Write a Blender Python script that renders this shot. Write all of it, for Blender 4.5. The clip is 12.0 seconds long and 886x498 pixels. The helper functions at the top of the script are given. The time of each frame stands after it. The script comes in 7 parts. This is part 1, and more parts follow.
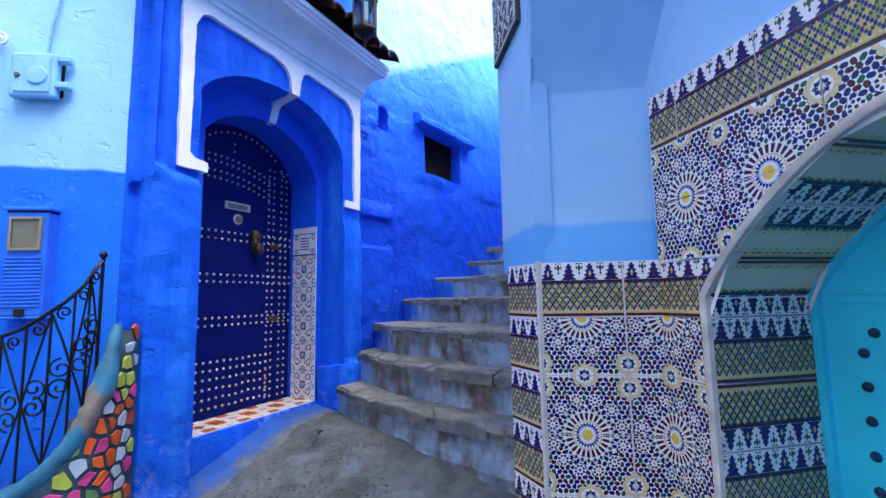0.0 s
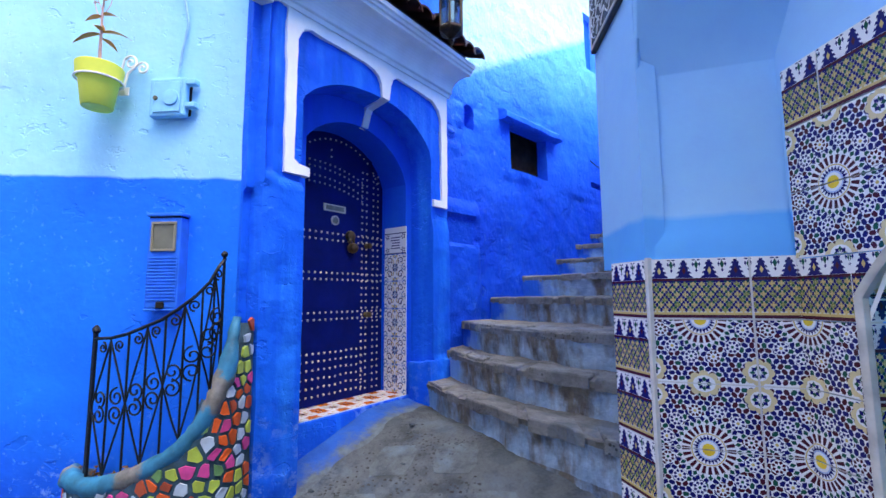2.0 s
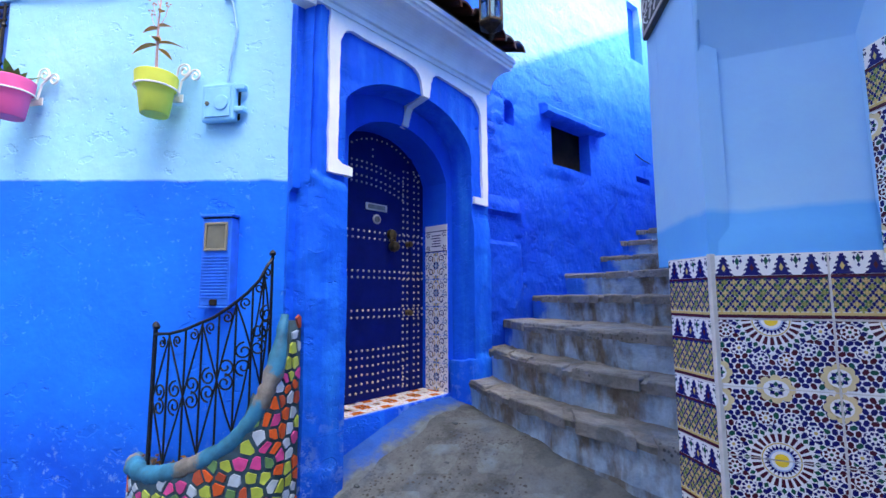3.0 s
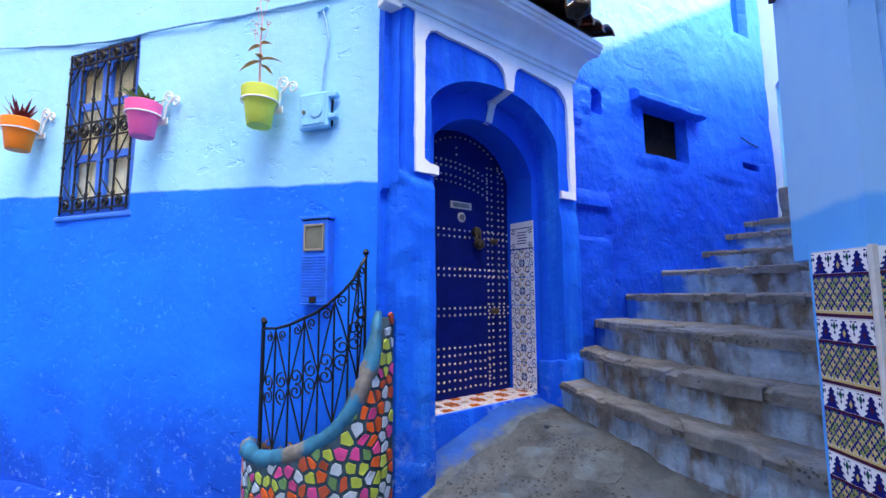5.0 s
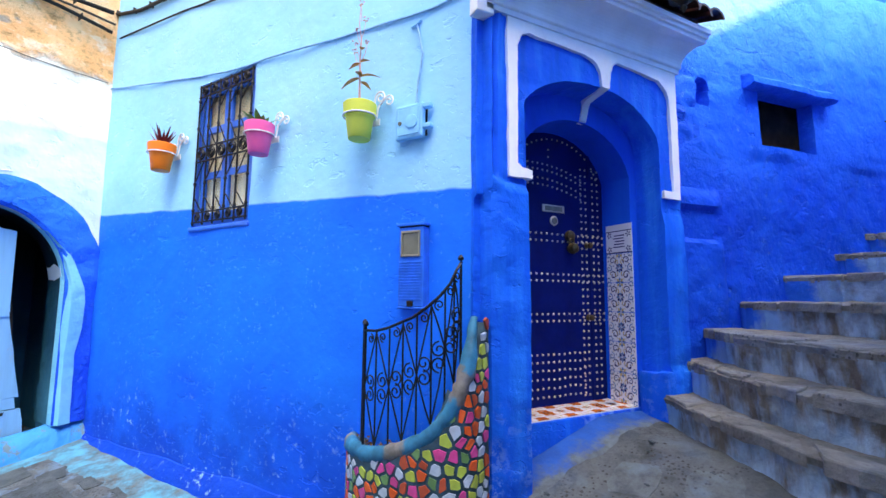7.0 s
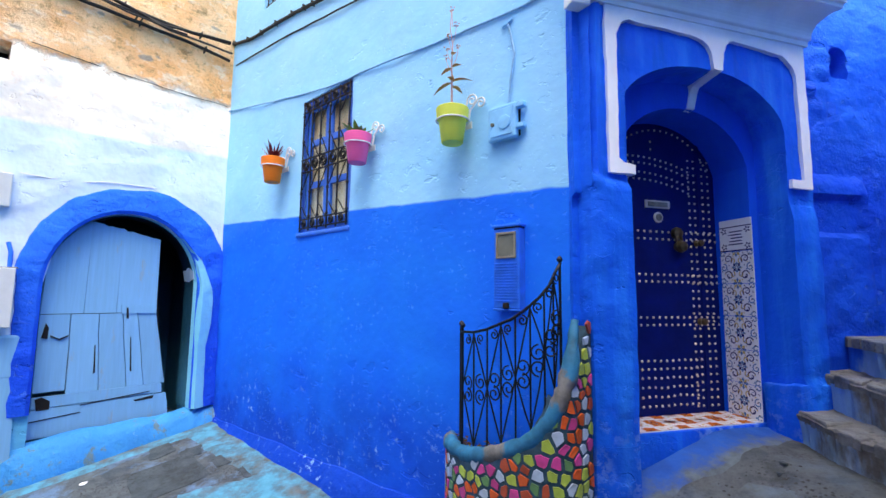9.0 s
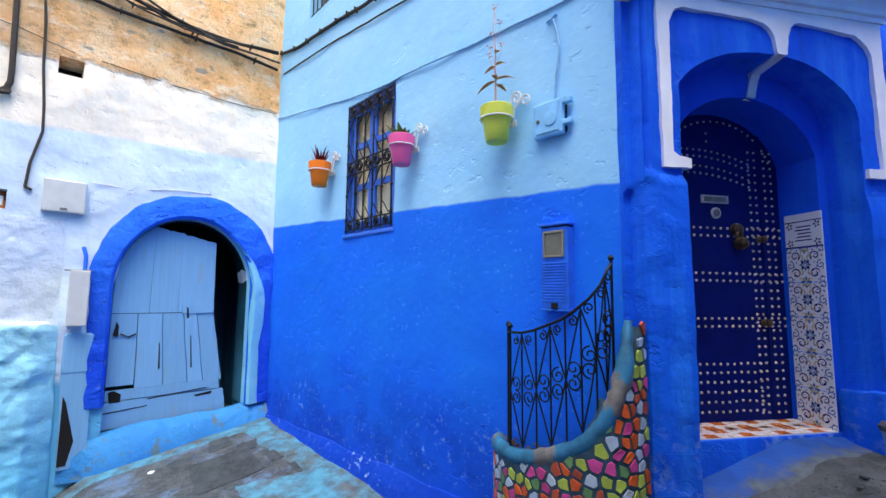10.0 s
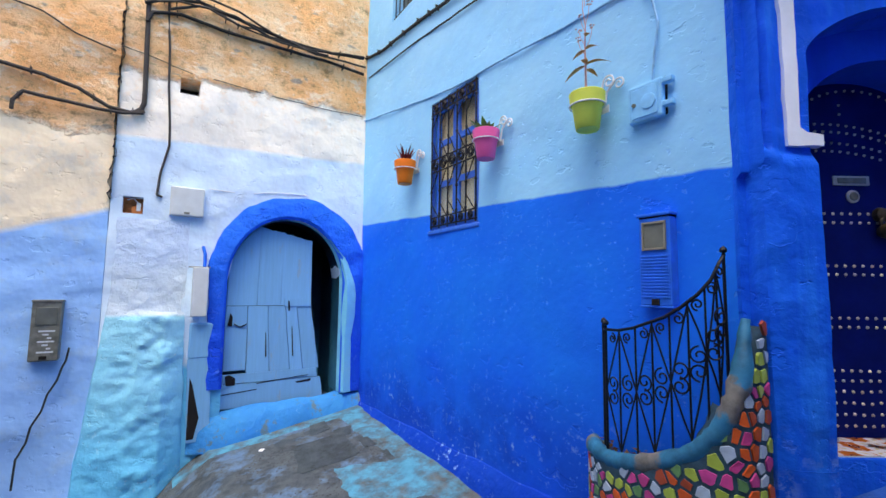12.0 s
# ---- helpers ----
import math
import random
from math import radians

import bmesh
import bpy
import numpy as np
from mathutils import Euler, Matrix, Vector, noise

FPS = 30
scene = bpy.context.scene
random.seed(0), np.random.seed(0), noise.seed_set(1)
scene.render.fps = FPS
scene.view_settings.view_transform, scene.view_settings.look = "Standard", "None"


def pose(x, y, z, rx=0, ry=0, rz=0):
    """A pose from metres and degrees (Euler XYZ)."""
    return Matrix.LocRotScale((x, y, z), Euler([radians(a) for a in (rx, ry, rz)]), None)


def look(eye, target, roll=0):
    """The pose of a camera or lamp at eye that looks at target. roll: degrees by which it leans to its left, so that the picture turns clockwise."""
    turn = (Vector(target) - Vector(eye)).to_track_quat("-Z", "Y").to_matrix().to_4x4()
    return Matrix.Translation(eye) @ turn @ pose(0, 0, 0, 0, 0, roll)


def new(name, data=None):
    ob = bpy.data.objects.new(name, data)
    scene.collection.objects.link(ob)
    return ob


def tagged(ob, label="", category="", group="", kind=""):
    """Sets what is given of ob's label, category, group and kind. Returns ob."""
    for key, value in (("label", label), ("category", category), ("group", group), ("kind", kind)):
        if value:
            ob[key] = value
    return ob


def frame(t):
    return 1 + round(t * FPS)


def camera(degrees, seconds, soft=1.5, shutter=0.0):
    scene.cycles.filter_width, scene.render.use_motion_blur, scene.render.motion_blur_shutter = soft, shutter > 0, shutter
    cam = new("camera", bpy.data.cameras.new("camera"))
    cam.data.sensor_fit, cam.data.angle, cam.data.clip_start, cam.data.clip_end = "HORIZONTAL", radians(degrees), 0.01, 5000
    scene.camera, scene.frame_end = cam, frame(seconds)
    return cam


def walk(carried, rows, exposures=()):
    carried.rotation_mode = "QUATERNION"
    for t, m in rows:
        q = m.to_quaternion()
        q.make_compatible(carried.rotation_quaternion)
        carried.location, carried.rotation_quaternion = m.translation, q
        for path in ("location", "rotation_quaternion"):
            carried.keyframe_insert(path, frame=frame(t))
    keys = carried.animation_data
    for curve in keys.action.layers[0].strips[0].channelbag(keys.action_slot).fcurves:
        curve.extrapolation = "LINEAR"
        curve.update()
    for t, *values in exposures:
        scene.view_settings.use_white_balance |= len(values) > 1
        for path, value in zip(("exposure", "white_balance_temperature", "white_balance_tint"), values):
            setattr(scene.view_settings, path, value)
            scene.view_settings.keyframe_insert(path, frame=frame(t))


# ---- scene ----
# ---------------------------------------------------------------- camera
cam = camera(90.4, 12.0)
PATH = [
    (0, (0.026, 0.024, 1.08), (-0.874, 1.797, 1.297), -1.0),
    (0.5, (0.017, 0.027, 1.078), (-0.977, 1.749, 1.297), -0.9),
    (1, (0.008, 0.026, 1.079), (-1.067, 1.699, 1.296), -0.7),
    (1.5, (-0.003, 0.024, 1.077), (-1.15, 1.648, 1.295), -0.6),
    (2, (-0.018, 0.02, 1.079), (-1.233, 1.594, 1.293), -0.4),
    (2.5, (-0.033, 0.025, 1.077), (-1.317, 1.544, 1.289), -0.3),
    (3, (-0.05, 0.02, 1.079), (-1.396, 1.485, 1.286), -0.3),
    (5, (-0.112, -0.001, 1.075), (-1.694, 1.207, 1.278), -0.2),
    (5.5, (-0.124, -0.015, 1.085), (-1.758, 1.121, 1.281), -0.1),
    (6, (-0.135, -0.027, 1.077), (-1.819, 1.032, 1.283), -0.1),
    (6.5, (-0.135, -0.044, 1.082), (-1.867, 0.933, 1.292), 0.2),
    (7, (-0.137, -0.059, 1.088), (-1.914, 0.833, 1.302), 0.5),
    (9, (-0.158, -0.117, 1.101), (-2.073, 0.421, 1.308), 0.7),
    (9.5, (-0.166, -0.13, 1.103), (-2.105, 0.318, 1.307), 0.5),
    (10, (-0.171, -0.147, 1.1), (-2.127, 0.214, 1.306), 0.6),
    (10.5, (-0.173, -0.157, 1.095), (-2.144, 0.112, 1.301), 0.7),
    (11, (-0.175, -0.174, 1.098), (-2.157, 0.008, 1.296), 0.7),
    (11.5, (-0.187, -0.18, 1.1), (-2.176, -0.089, 1.289), 0.7),
    (12, (-0.191, -0.194, 1.097), (-2.183, -0.19, 1.278), 0.8),
]
EXPOSURES = [(0, 2.33), (5, 2.25), (7, 2.17), (9.5, 1.78), (12, 1.50)]
walk(cam, [(t, look(eye, target, roll)) for t, eye, target, roll in PATH], EXPOSURES)

# ---------------------------------------------------------------- light
SUN_ELEVATION, SUN_TURN = 66, 98
world = bpy.data.worlds.new("sky")
scene.world = world
world.use_nodes = True
wn = world.node_tree
sky = wn.nodes.new("ShaderNodeTexSky")
sky.sky_type = "NISHITA"
sky.sun_disc = False
sky.sun_elevation = radians(SUN_ELEVATION)
sky.sun_rotation = radians(SUN_TURN)
sky.air_density, sky.dust_density, sky.ozone_density = 1.0, 3.0, 1.0
wn.links.new(sky.outputs[0], wn.nodes["Background"].inputs[0])
wn.nodes["Background"].inputs[1].default_value = 0.15
sun_data = bpy.data.lights.new("sun", "SUN")
sun_data.energy, sun_data.angle, sun_data.color = 0.6, radians(50), (1.0, 0.96, 0.90)
sun = new("sun", sun_data)
sun_way = Vector((math.sin(radians(SUN_TURN)) * math.cos(radians(SUN_ELEVATION)), math.cos(radians(SUN_TURN)) * math.cos(radians(SUN_ELEVATION)), math.sin(radians(SUN_ELEVATION))))
sun.matrix_basis = look(sun_way * 30, (0, 0, 0))
scene.view_settings.exposure = 2.3
scene.view_settings.use_white_balance = True
scene.view_settings.white_balance_temperature = 6900


# ---------------------------------------------------------------- materials
def mat(name, rough=0.6, metal=0.0):
    m = bpy.data.materials.new(name)
    m.use_nodes = True
    b = m.node_tree.nodes["Principled BSDF"]
    b.inputs["Roughness"].default_value = rough
    b.inputs["Metallic"].default_value = metal
    return m, m.node_tree, b


def node(tree, kind, **values):
    n = tree.nodes.new(kind)
    for key, value in values.items():
        n.inputs[key.replace("_", " ")].default_value = value
    return n


def math_node(tree, op, a, b=0.0, clamp=False):
    n = tree.nodes.new("ShaderNodeMath")
    n.operation, n.use_clamp = op, clamp
    for i, v in enumerate((a, b)):
        if isinstance(v, (int, float)):
            n.inputs[i].default_value = v
        else:
            tree.links.new(v, n.inputs[i])
    return n.outputs[0]


def blend(tree, fac, a, b, mode="MIX"):
    n = tree.nodes.new("ShaderNodeMix")
    n.data_type, n.blend_type = "RGBA", mode
    for key, v in ((0, fac), (6, a), (7, b)):
        if isinstance(v, (int, float)):
            n.inputs[key].default_value = v
        elif isinstance(v, tuple):
            n.inputs[key].default_value = (*v[:3], 1)
        else:
            tree.links.new(v, n.inputs[key])
    return n.outputs[2]


def ramp(tree, value, lo, hi):
    """0 below lo, 1 above hi."""
    n = tree.nodes.new("ShaderNodeMapRange")
    n.inputs[1].default_value, n.inputs[2].default_value = lo, hi
    tree.links.new(value, n.inputs[0])
    return n.outputs[0]


def noise_of(tree, scale, detail=4.0, rough=0.55, coords=None, stretch=None):
    n = node(tree, "ShaderNodeTexNoise", Scale=scale, Detail=detail, Roughness=rough)
    if coords is None:
        coords = tree.nodes.new("ShaderNodeTexCoord").outputs["Object"]
    if stretch:
        mp = tree.nodes.new("ShaderNodeMapping")
        mp.inputs["Scale"].default_value = stretch
        tree.links.new(coords, mp.inputs["Vector"])
        coords = mp.outputs[0]
    tree.links.new(coords, n.inputs["Vector"])
    return n.outputs["Fac"]


def bump(tree, b, height, strength=0.4, distance=0.01):
    n = node(tree, "ShaderNodeBump", Strength=strength, Distance=distance)
    tree.links.new(height, n.inputs["Height"])
    tree.links.new(n.outputs[0], b.inputs["Normal"])


def split_xyz(tree):
    s = tree.nodes.new("ShaderNodeSeparateXYZ")
    tree.links.new(tree.nodes.new("ShaderNodeTexCoord").outputs["Object"], s.inputs[0])
    return s.outputs


def plain(name, color, rough=0.5, metal=0.0, vary=0.12, scale=25.0, bumps=0.15, island=0.0, spec=0.3):
    m, t, b = mat(name, rough, metal)
    if rough >= 0.4 and not metal:
        b.inputs["Specular IOR Level"].default_value = spec
    n = noise_of(t, scale)
    dark = tuple(c * (1 - vary) for c in color)
    light = tuple(min(1, c * (1 + vary)) for c in color)
    col = blend(t, ramp(t, n, 0.3, 0.7), dark, light)
    if island:
        info = t.nodes.new("ShaderNodeObjectInfo")
        hs = node(t, "ShaderNodeHueSaturation", Fac=1.0)
        t.links.new(math_node(t, "ADD", math_node(t, "MULTIPLY", info.outputs["Random"], island), 1 - island / 2), hs.inputs["Value"])
        t.links.new(col, hs.inputs["Color"])
        col = hs.outputs[0]
    t.links.new(col, b.inputs["Base Color"])
    if bumps:
        bump(t, b, noise_of(t, scale * 4), bumps, 0.003)
    return m


def plaster(name, layers, worn=(0.6, 0.75, 0.9), wear=0.25, gloss=0.55, rough_bump=0.5, patch=None, streak=0.0, chip_low=None, flake=0.58, depth=0.035, grain=0.12, lumps=5, cracks=0.0, crinkle=0.0, dents=0.0):
    """Limewashed plaster. layers: (height, slope along x, softness, colour) from the bottom up; the first has no height."""
    m, t, b = mat(name, gloss)
    b.inputs["Specular IOR Level"].default_value = 0.1
    xyz = split_xyz(t)
    edge = math_node(t, "MULTIPLY", math_node(t, "SUBTRACT", noise_of(t, 4.0, 4), 0.5), 0.035)
    col = None
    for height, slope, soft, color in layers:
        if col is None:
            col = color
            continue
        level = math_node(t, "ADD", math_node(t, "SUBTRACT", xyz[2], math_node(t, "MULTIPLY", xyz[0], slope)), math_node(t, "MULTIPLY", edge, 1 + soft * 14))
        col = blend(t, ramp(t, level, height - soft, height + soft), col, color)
    big = noise_of(t, 1.3, 5, 0.6)
    col = blend(t, math_node(t, "MULTIPLY", ramp(t, big, 0.35, 0.75), 0.45), col, (0.03, 0.10, 0.55), "SOFT_LIGHT")
    fine = noise_of(t, 14, 6, 0.65)
    col = blend(t, math_node(t, "MULTIPLY", ramp(t, fine, 0.35, 0.7), 0.16), col, (0.6, 0.8, 1.0), "OVERLAY")
    if streak:
        drip = noise_of(t, 7, 5, 0.6, None, (1.0, 1.0, 0.10))
        col = blend(t, math_node(t, "MULTIPLY", ramp(t, drip, 0.52, 0.72), streak), col, worn)
        col = blend(t, math_node(t, "MULTIPLY", ramp(t, drip, 0.46, 0.28), streak), col, tuple(c * 0.6 for c in layers[0][3]))
    chips = noise_of(t, 9, 9, 0.72)
    mask = noise_of(t, 1.7, 2)
    chip = math_node(t, "MULTIPLY", ramp(t, chips, 0.62, 0.68), ramp(t, mask, 0.5, 0.62))
    if wear:
        col = blend(t, math_node(t, "MULTIPLY", chip, wear), col, worn)
    if chip_low is not None:
        flaked = math_node(t, "MULTIPLY", ramp(t, noise_of(t, 16, 8, 0.7), flake, flake + 0.05), ramp(t, xyz[2], chip_low, chip_low - 0.6))
        flaked = math_node(t, "MULTIPLY", flaked, ramp(t, noise_of(t, 2.6, 3), 0.46, 0.58))
        col = blend(t, math_node(t, "MULTIPLY", flaked, 0.8), col, (0.36, 0.58, 0.92))
        dark = math_node(t, "MULTIPLY", ramp(t, noise_of(t, 1.9, 5, 0.6), 0.44, 0.56), ramp(t, xyz[2], chip_low, chip_low - 0.5))
        col = blend(t, math_node(t, "MULTIPLY", dark, 0.6), col, (0.006, 0.060, 0.50))
    if patch:
        color, scale, lo = patch
        col = blend(t, ramp(t, noise_of(t, scale, 8, 0.68), lo, lo + 0.06), col, color)
    h = math_node(t, "ADD", noise_of(t, lumps, 4, 0.45), math_node(t, "MULTIPLY", noise_of(t, lumps * 4.2, 4, 0.55), 0.22))
    h = math_node(t, "ADD", h, math_node(t, "MULTIPLY", noise_of(t, 60, 4, 0.6), grain * 0.3))
    h = math_node(t, "SUBTRACT", h, math_node(t, "MULTIPLY", chip, 0.10))
    if cracks:
        # short trowel ridges and hairline cracks
        for scale, stretch, wide in ((1.3, (0.6, 0.6, 2.0), 0.005), (3.2, (0.6, 0.6, 1.5), 0.008)):
            line = math_node(t, "ABSOLUTE", math_node(t, "SUBTRACT", noise_of(t, scale, 4, 0.5, None, stretch), 0.5))
            line = math_node(t, "MULTIPLY", ramp(t, line, wide, wide * 0.2), ramp(t, noise_of(t, scale * 0.8 + 1, 4), 0.59, 0.63))
            col = blend(t, math_node(t, "MULTIPLY", line, cracks), col, worn)
            h = math_node(t, "ADD", h, math_node(t, "MULTIPLY", line, 0.06))
    if crinkle:
        rough = math_node(t, "MULTIPLY", noise_of(t, 15, 6, 0.6), ramp(t, noise_of(t, 1.1, 3), 0.42, 0.62))
        h = math_node(t, "ADD", h, math_node(t, "MULTIPLY", rough, crinkle))
    if dents:
        # scattered trowel flakes and shallow pits, most of the wall staying smooth
        cut = math_node(t, "MULTIPLY", ramp(t, noise_of(t, 5.5, 4, 0.55, None, (1.0, 1.0, 1.7)), 0.600, 0.622), ramp(t, noise_of(t, 1.4, 2), 0.47, 0.56))
        pit = math_node(t, "MULTIPLY", ramp(t, noise_of(t, 26, 4, 0.55), 0.625, 0.655), ramp(t, noise_of(t, 1.9, 3), 0.46, 0.54))
        h = math_node(t, "SUBTRACT", h, math_node(t, "MULTIPLY", math_node(t, "ADD", cut, math_node(t, "MULTIPLY", pit, 0.8)), dents * 0.42))
        col = blend(t, math_node(t, "MULTIPLY", pit, dents * 0.22), col, worn)
    t.links.new(col, b.inputs["Base Color"])
    bump(t, b, h, rough_bump, depth)
    return m


COBALT, DEEP, PALE = (0.007, 0.190, 0.90), (0.006, 0.095, 0.68), (0.345, 0.67, 0.93)
M = {
    "wall_a": plaster("two_tone_blue_plaster", [(0, 0, 0, (0.006, 0.085, 0.62)), (0.15, 0.0, 0.50, COBALT), (1.665, 0.05, 0.008, PALE)], worn=(0.16, 0.44, 0.94), wear=0.5, rough_bump=0.5, chip_low=0.5, flake=0.575, grain=0.15, lumps=3.0, depth=0.032, cracks=0.04, dents=1.1),
    "facade": plaster("cobalt_plaster", [(0, 0, 0, (0.0045, 0.140, 0.80))], worn=(0.03, 0.30, 0.95), wear=0.5, rough_bump=0.7, streak=0.6, lumps=6, depth=0.035, cracks=0.03, dents=0.5, chip_low=0.65, flake=0.52),
    "ring": plaster("deep_cobalt_plaster", [(0, 0, 0, (0.004, 0.120, 0.74))], worn=(0.02, 0.16, 0.75), wear=0.2, rough_bump=0.4, streak=0.3),
    # soft layers paint skylight in, paler with height; the sharp sloped edge is two-tone paint
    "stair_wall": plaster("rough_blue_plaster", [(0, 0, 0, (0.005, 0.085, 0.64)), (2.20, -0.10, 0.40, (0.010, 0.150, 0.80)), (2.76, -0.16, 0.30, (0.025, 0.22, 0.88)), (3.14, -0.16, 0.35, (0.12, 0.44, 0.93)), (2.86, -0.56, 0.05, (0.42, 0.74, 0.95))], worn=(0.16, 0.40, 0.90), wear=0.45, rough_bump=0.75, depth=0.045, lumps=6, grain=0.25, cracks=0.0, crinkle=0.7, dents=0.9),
    "white": plain("white_paint", (0.90, 0.91, 0.92), 0.5, 0, 0.05, 9, 0.4),
    "cream": plain("cornice_white", (0.88, 0.88, 0.88), 0.45, 0, 0.08, 5, 0.25),
    "lilac": plaster("lilac_blue_plaster", [(0, 0, 0, (0.13, 0.44, 0.92)), (1.275, 0.0, 0.008, (0.33, 0.59, 0.92))], wear=0.08, rough_bump=0.12),
    "turquoise": plaster("turquoise_plaster", [(0, 0, 0, (0.14, 0.52, 0.78)), (0.10, 0, 0.6, (0.34, 0.72, 0.86))], worn=(0.62, 0.86, 0.92), wear=0.9, rough_bump=0.55, depth=0.06, lumps=6, patch=((0.10, 0.30, 0.28), 3.4, 0.67), cracks=0.3),
    "buttress": plaster("turquoise_and_white_plaster", [(0, 0, 0, (0.16, 0.55, 0.80)), (0.05, 0, 0.5, (0.36, 0.73, 0.86)), (0.80, 0, 0.015, (0.62, 0.72, 0.79)), (1.30, 0, 0.2, (0.63, 0.75, 0.90))], worn=(0.66, 0.86, 0.92), wear=0.7, rough_bump=0.55, depth=0.04, lumps=9, patch=((0.12, 0.30, 0.22), 4.6, 0.70), dents=0.8),
    "arch_blue": plaster("arch_blue_plaster", [(0, 0, 0, (0.012, 0.10, 0.72)), (1.2, 0, 0.8, (0.02, 0.19, 0.86))], worn=(0.2, 0.45, 0.95), wear=0.5, rough_bump=0.9, lumps=7, cracks=0.1, depth=0.045, dents=0.9),
    "door_blue": plain("navy_door_paint", (0.0012, 0.0075, 0.115), 0.55, 0, 0.2, 8, 0.15, 0.0, 0.12),
    "brass": plain("aged_brass", (0.13, 0.095, 0.045), 0.42, 0.9, 0.35, 40, 0.2),
    "stud": plain("pale_brass_stud", (0.62, 0.55, 0.42), 0.4, 0.6, 0.1, 40, 0.0),
    "iron": plain("black_iron", (0.012, 0.013, 0.018), 0.45, 0.6, 0.3, 60, 0.3),
    # near-black colour standing in for the shade inside rooms, gaps and holes
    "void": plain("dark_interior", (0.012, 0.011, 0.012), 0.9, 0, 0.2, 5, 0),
    "sky_wall": plain("far_wall_blue", (0.55, 0.72, 0.90), 0.7, 0, 0.08, 3, 0.2),
    "stone": plain("grey_paving_stone", (0.27, 0.27, 0.26), 0.8, 0, 0.25, 9, 0.5, 0.25),
}


def paving(name, base, dark, wet=0.0, blue=0.0):
    """Worn cement with flat stones set in it, small dark pebbles and pits, dust and a little spilled paint."""
    m, t, b = mat(name, 0.85)
    b.inputs["Specular IOR Level"].default_value = 0.3
    big = noise_of(t, 1.9, 6, 0.62)
    mid = noise_of(t, 8, 7, 0.68)
    col = blend(t, ramp(t, big, 0.36, 0.64), dark, base)
    col = blend(t, math_node(t, "MULTIPLY", ramp(t, mid, 0.42, 0.66), 0.6), col, tuple(c * 1.5 for c in base))
    col = blend(t, math_node(t, "MULTIPLY", ramp(t, mid, 0.47, 0.34), 0.5), col, tuple(c * 0.6 for c in dark))
    coords = t.nodes.new("ShaderNodeTexCoord").outputs["Object"]
    flat = t.nodes.new("ShaderNodeTexVoronoi")
    flat.inputs["Scale"].default_value = 4.6
    t.links.new(coords, flat.inputs["Vector"])
    stone = math_node(t, "MULTIPLY", ramp(t, math_node(t, "ADD", flat.outputs["Distance"], math_node(t, "MULTIPLY", mid, 0.25)), 0.56, 0.50), ramp(t, noise_of(t, 1.4, 2), 0.44, 0.54))
    col = blend(t, math_node(t, "MULTIPLY", stone, 0.5), col, (dark[0] * 0.95, dark[1] * 1.12, dark[2] * 1.25))
    fine = noise_of(t, 70, 5, 0.65)
    col = blend(t, math_node(t, "MULTIPLY", ramp(t, fine, 0.5, 0.75), 0.4), col, tuple(c * 0.5 for c in dark))
    pit = t.nodes.new("ShaderNodeTexVoronoi")
    pit.inputs["Scale"].default_value = 44
    t.links.new(coords, pit.inputs["Vector"])
    spot = math_node(t, "MULTIPLY", ramp(t, pit.outputs["Distance"], 0.34, 0.22), ramp(t, noise_of(t, 3.0, 3), 0.50, 0.58))
    spot = math_node(t, "MULTIPLY", spot, math_node(t, "SUBTRACT", 1.0, stone))
    col = blend(t, math_node(t, "MULTIPLY", spot, 0.7), col, (0.028, 0.026, 0.024))
    if blue:
        col = blend(t, math_node(t, "MULTIPLY", ramp(t, noise_of(t, 2.7, 7, 0.7), 0.50, 0.62), blue), col, (0.22, 0.46, 0.82))
    t.links.new(col, b.inputs["Base Color"])
    h = math_node(t, "ADD", mid, math_node(t, "MULTIPLY", fine, 0.35))
    h = math_node(t, "ADD", h, math_node(t, "ADD", math_node(t, "MULTIPLY", spot, 0.3), math_node(t, "MULTIPLY", stone, 0.15)))
    bump(t, b, h, 0.6, 0.025)
    return m


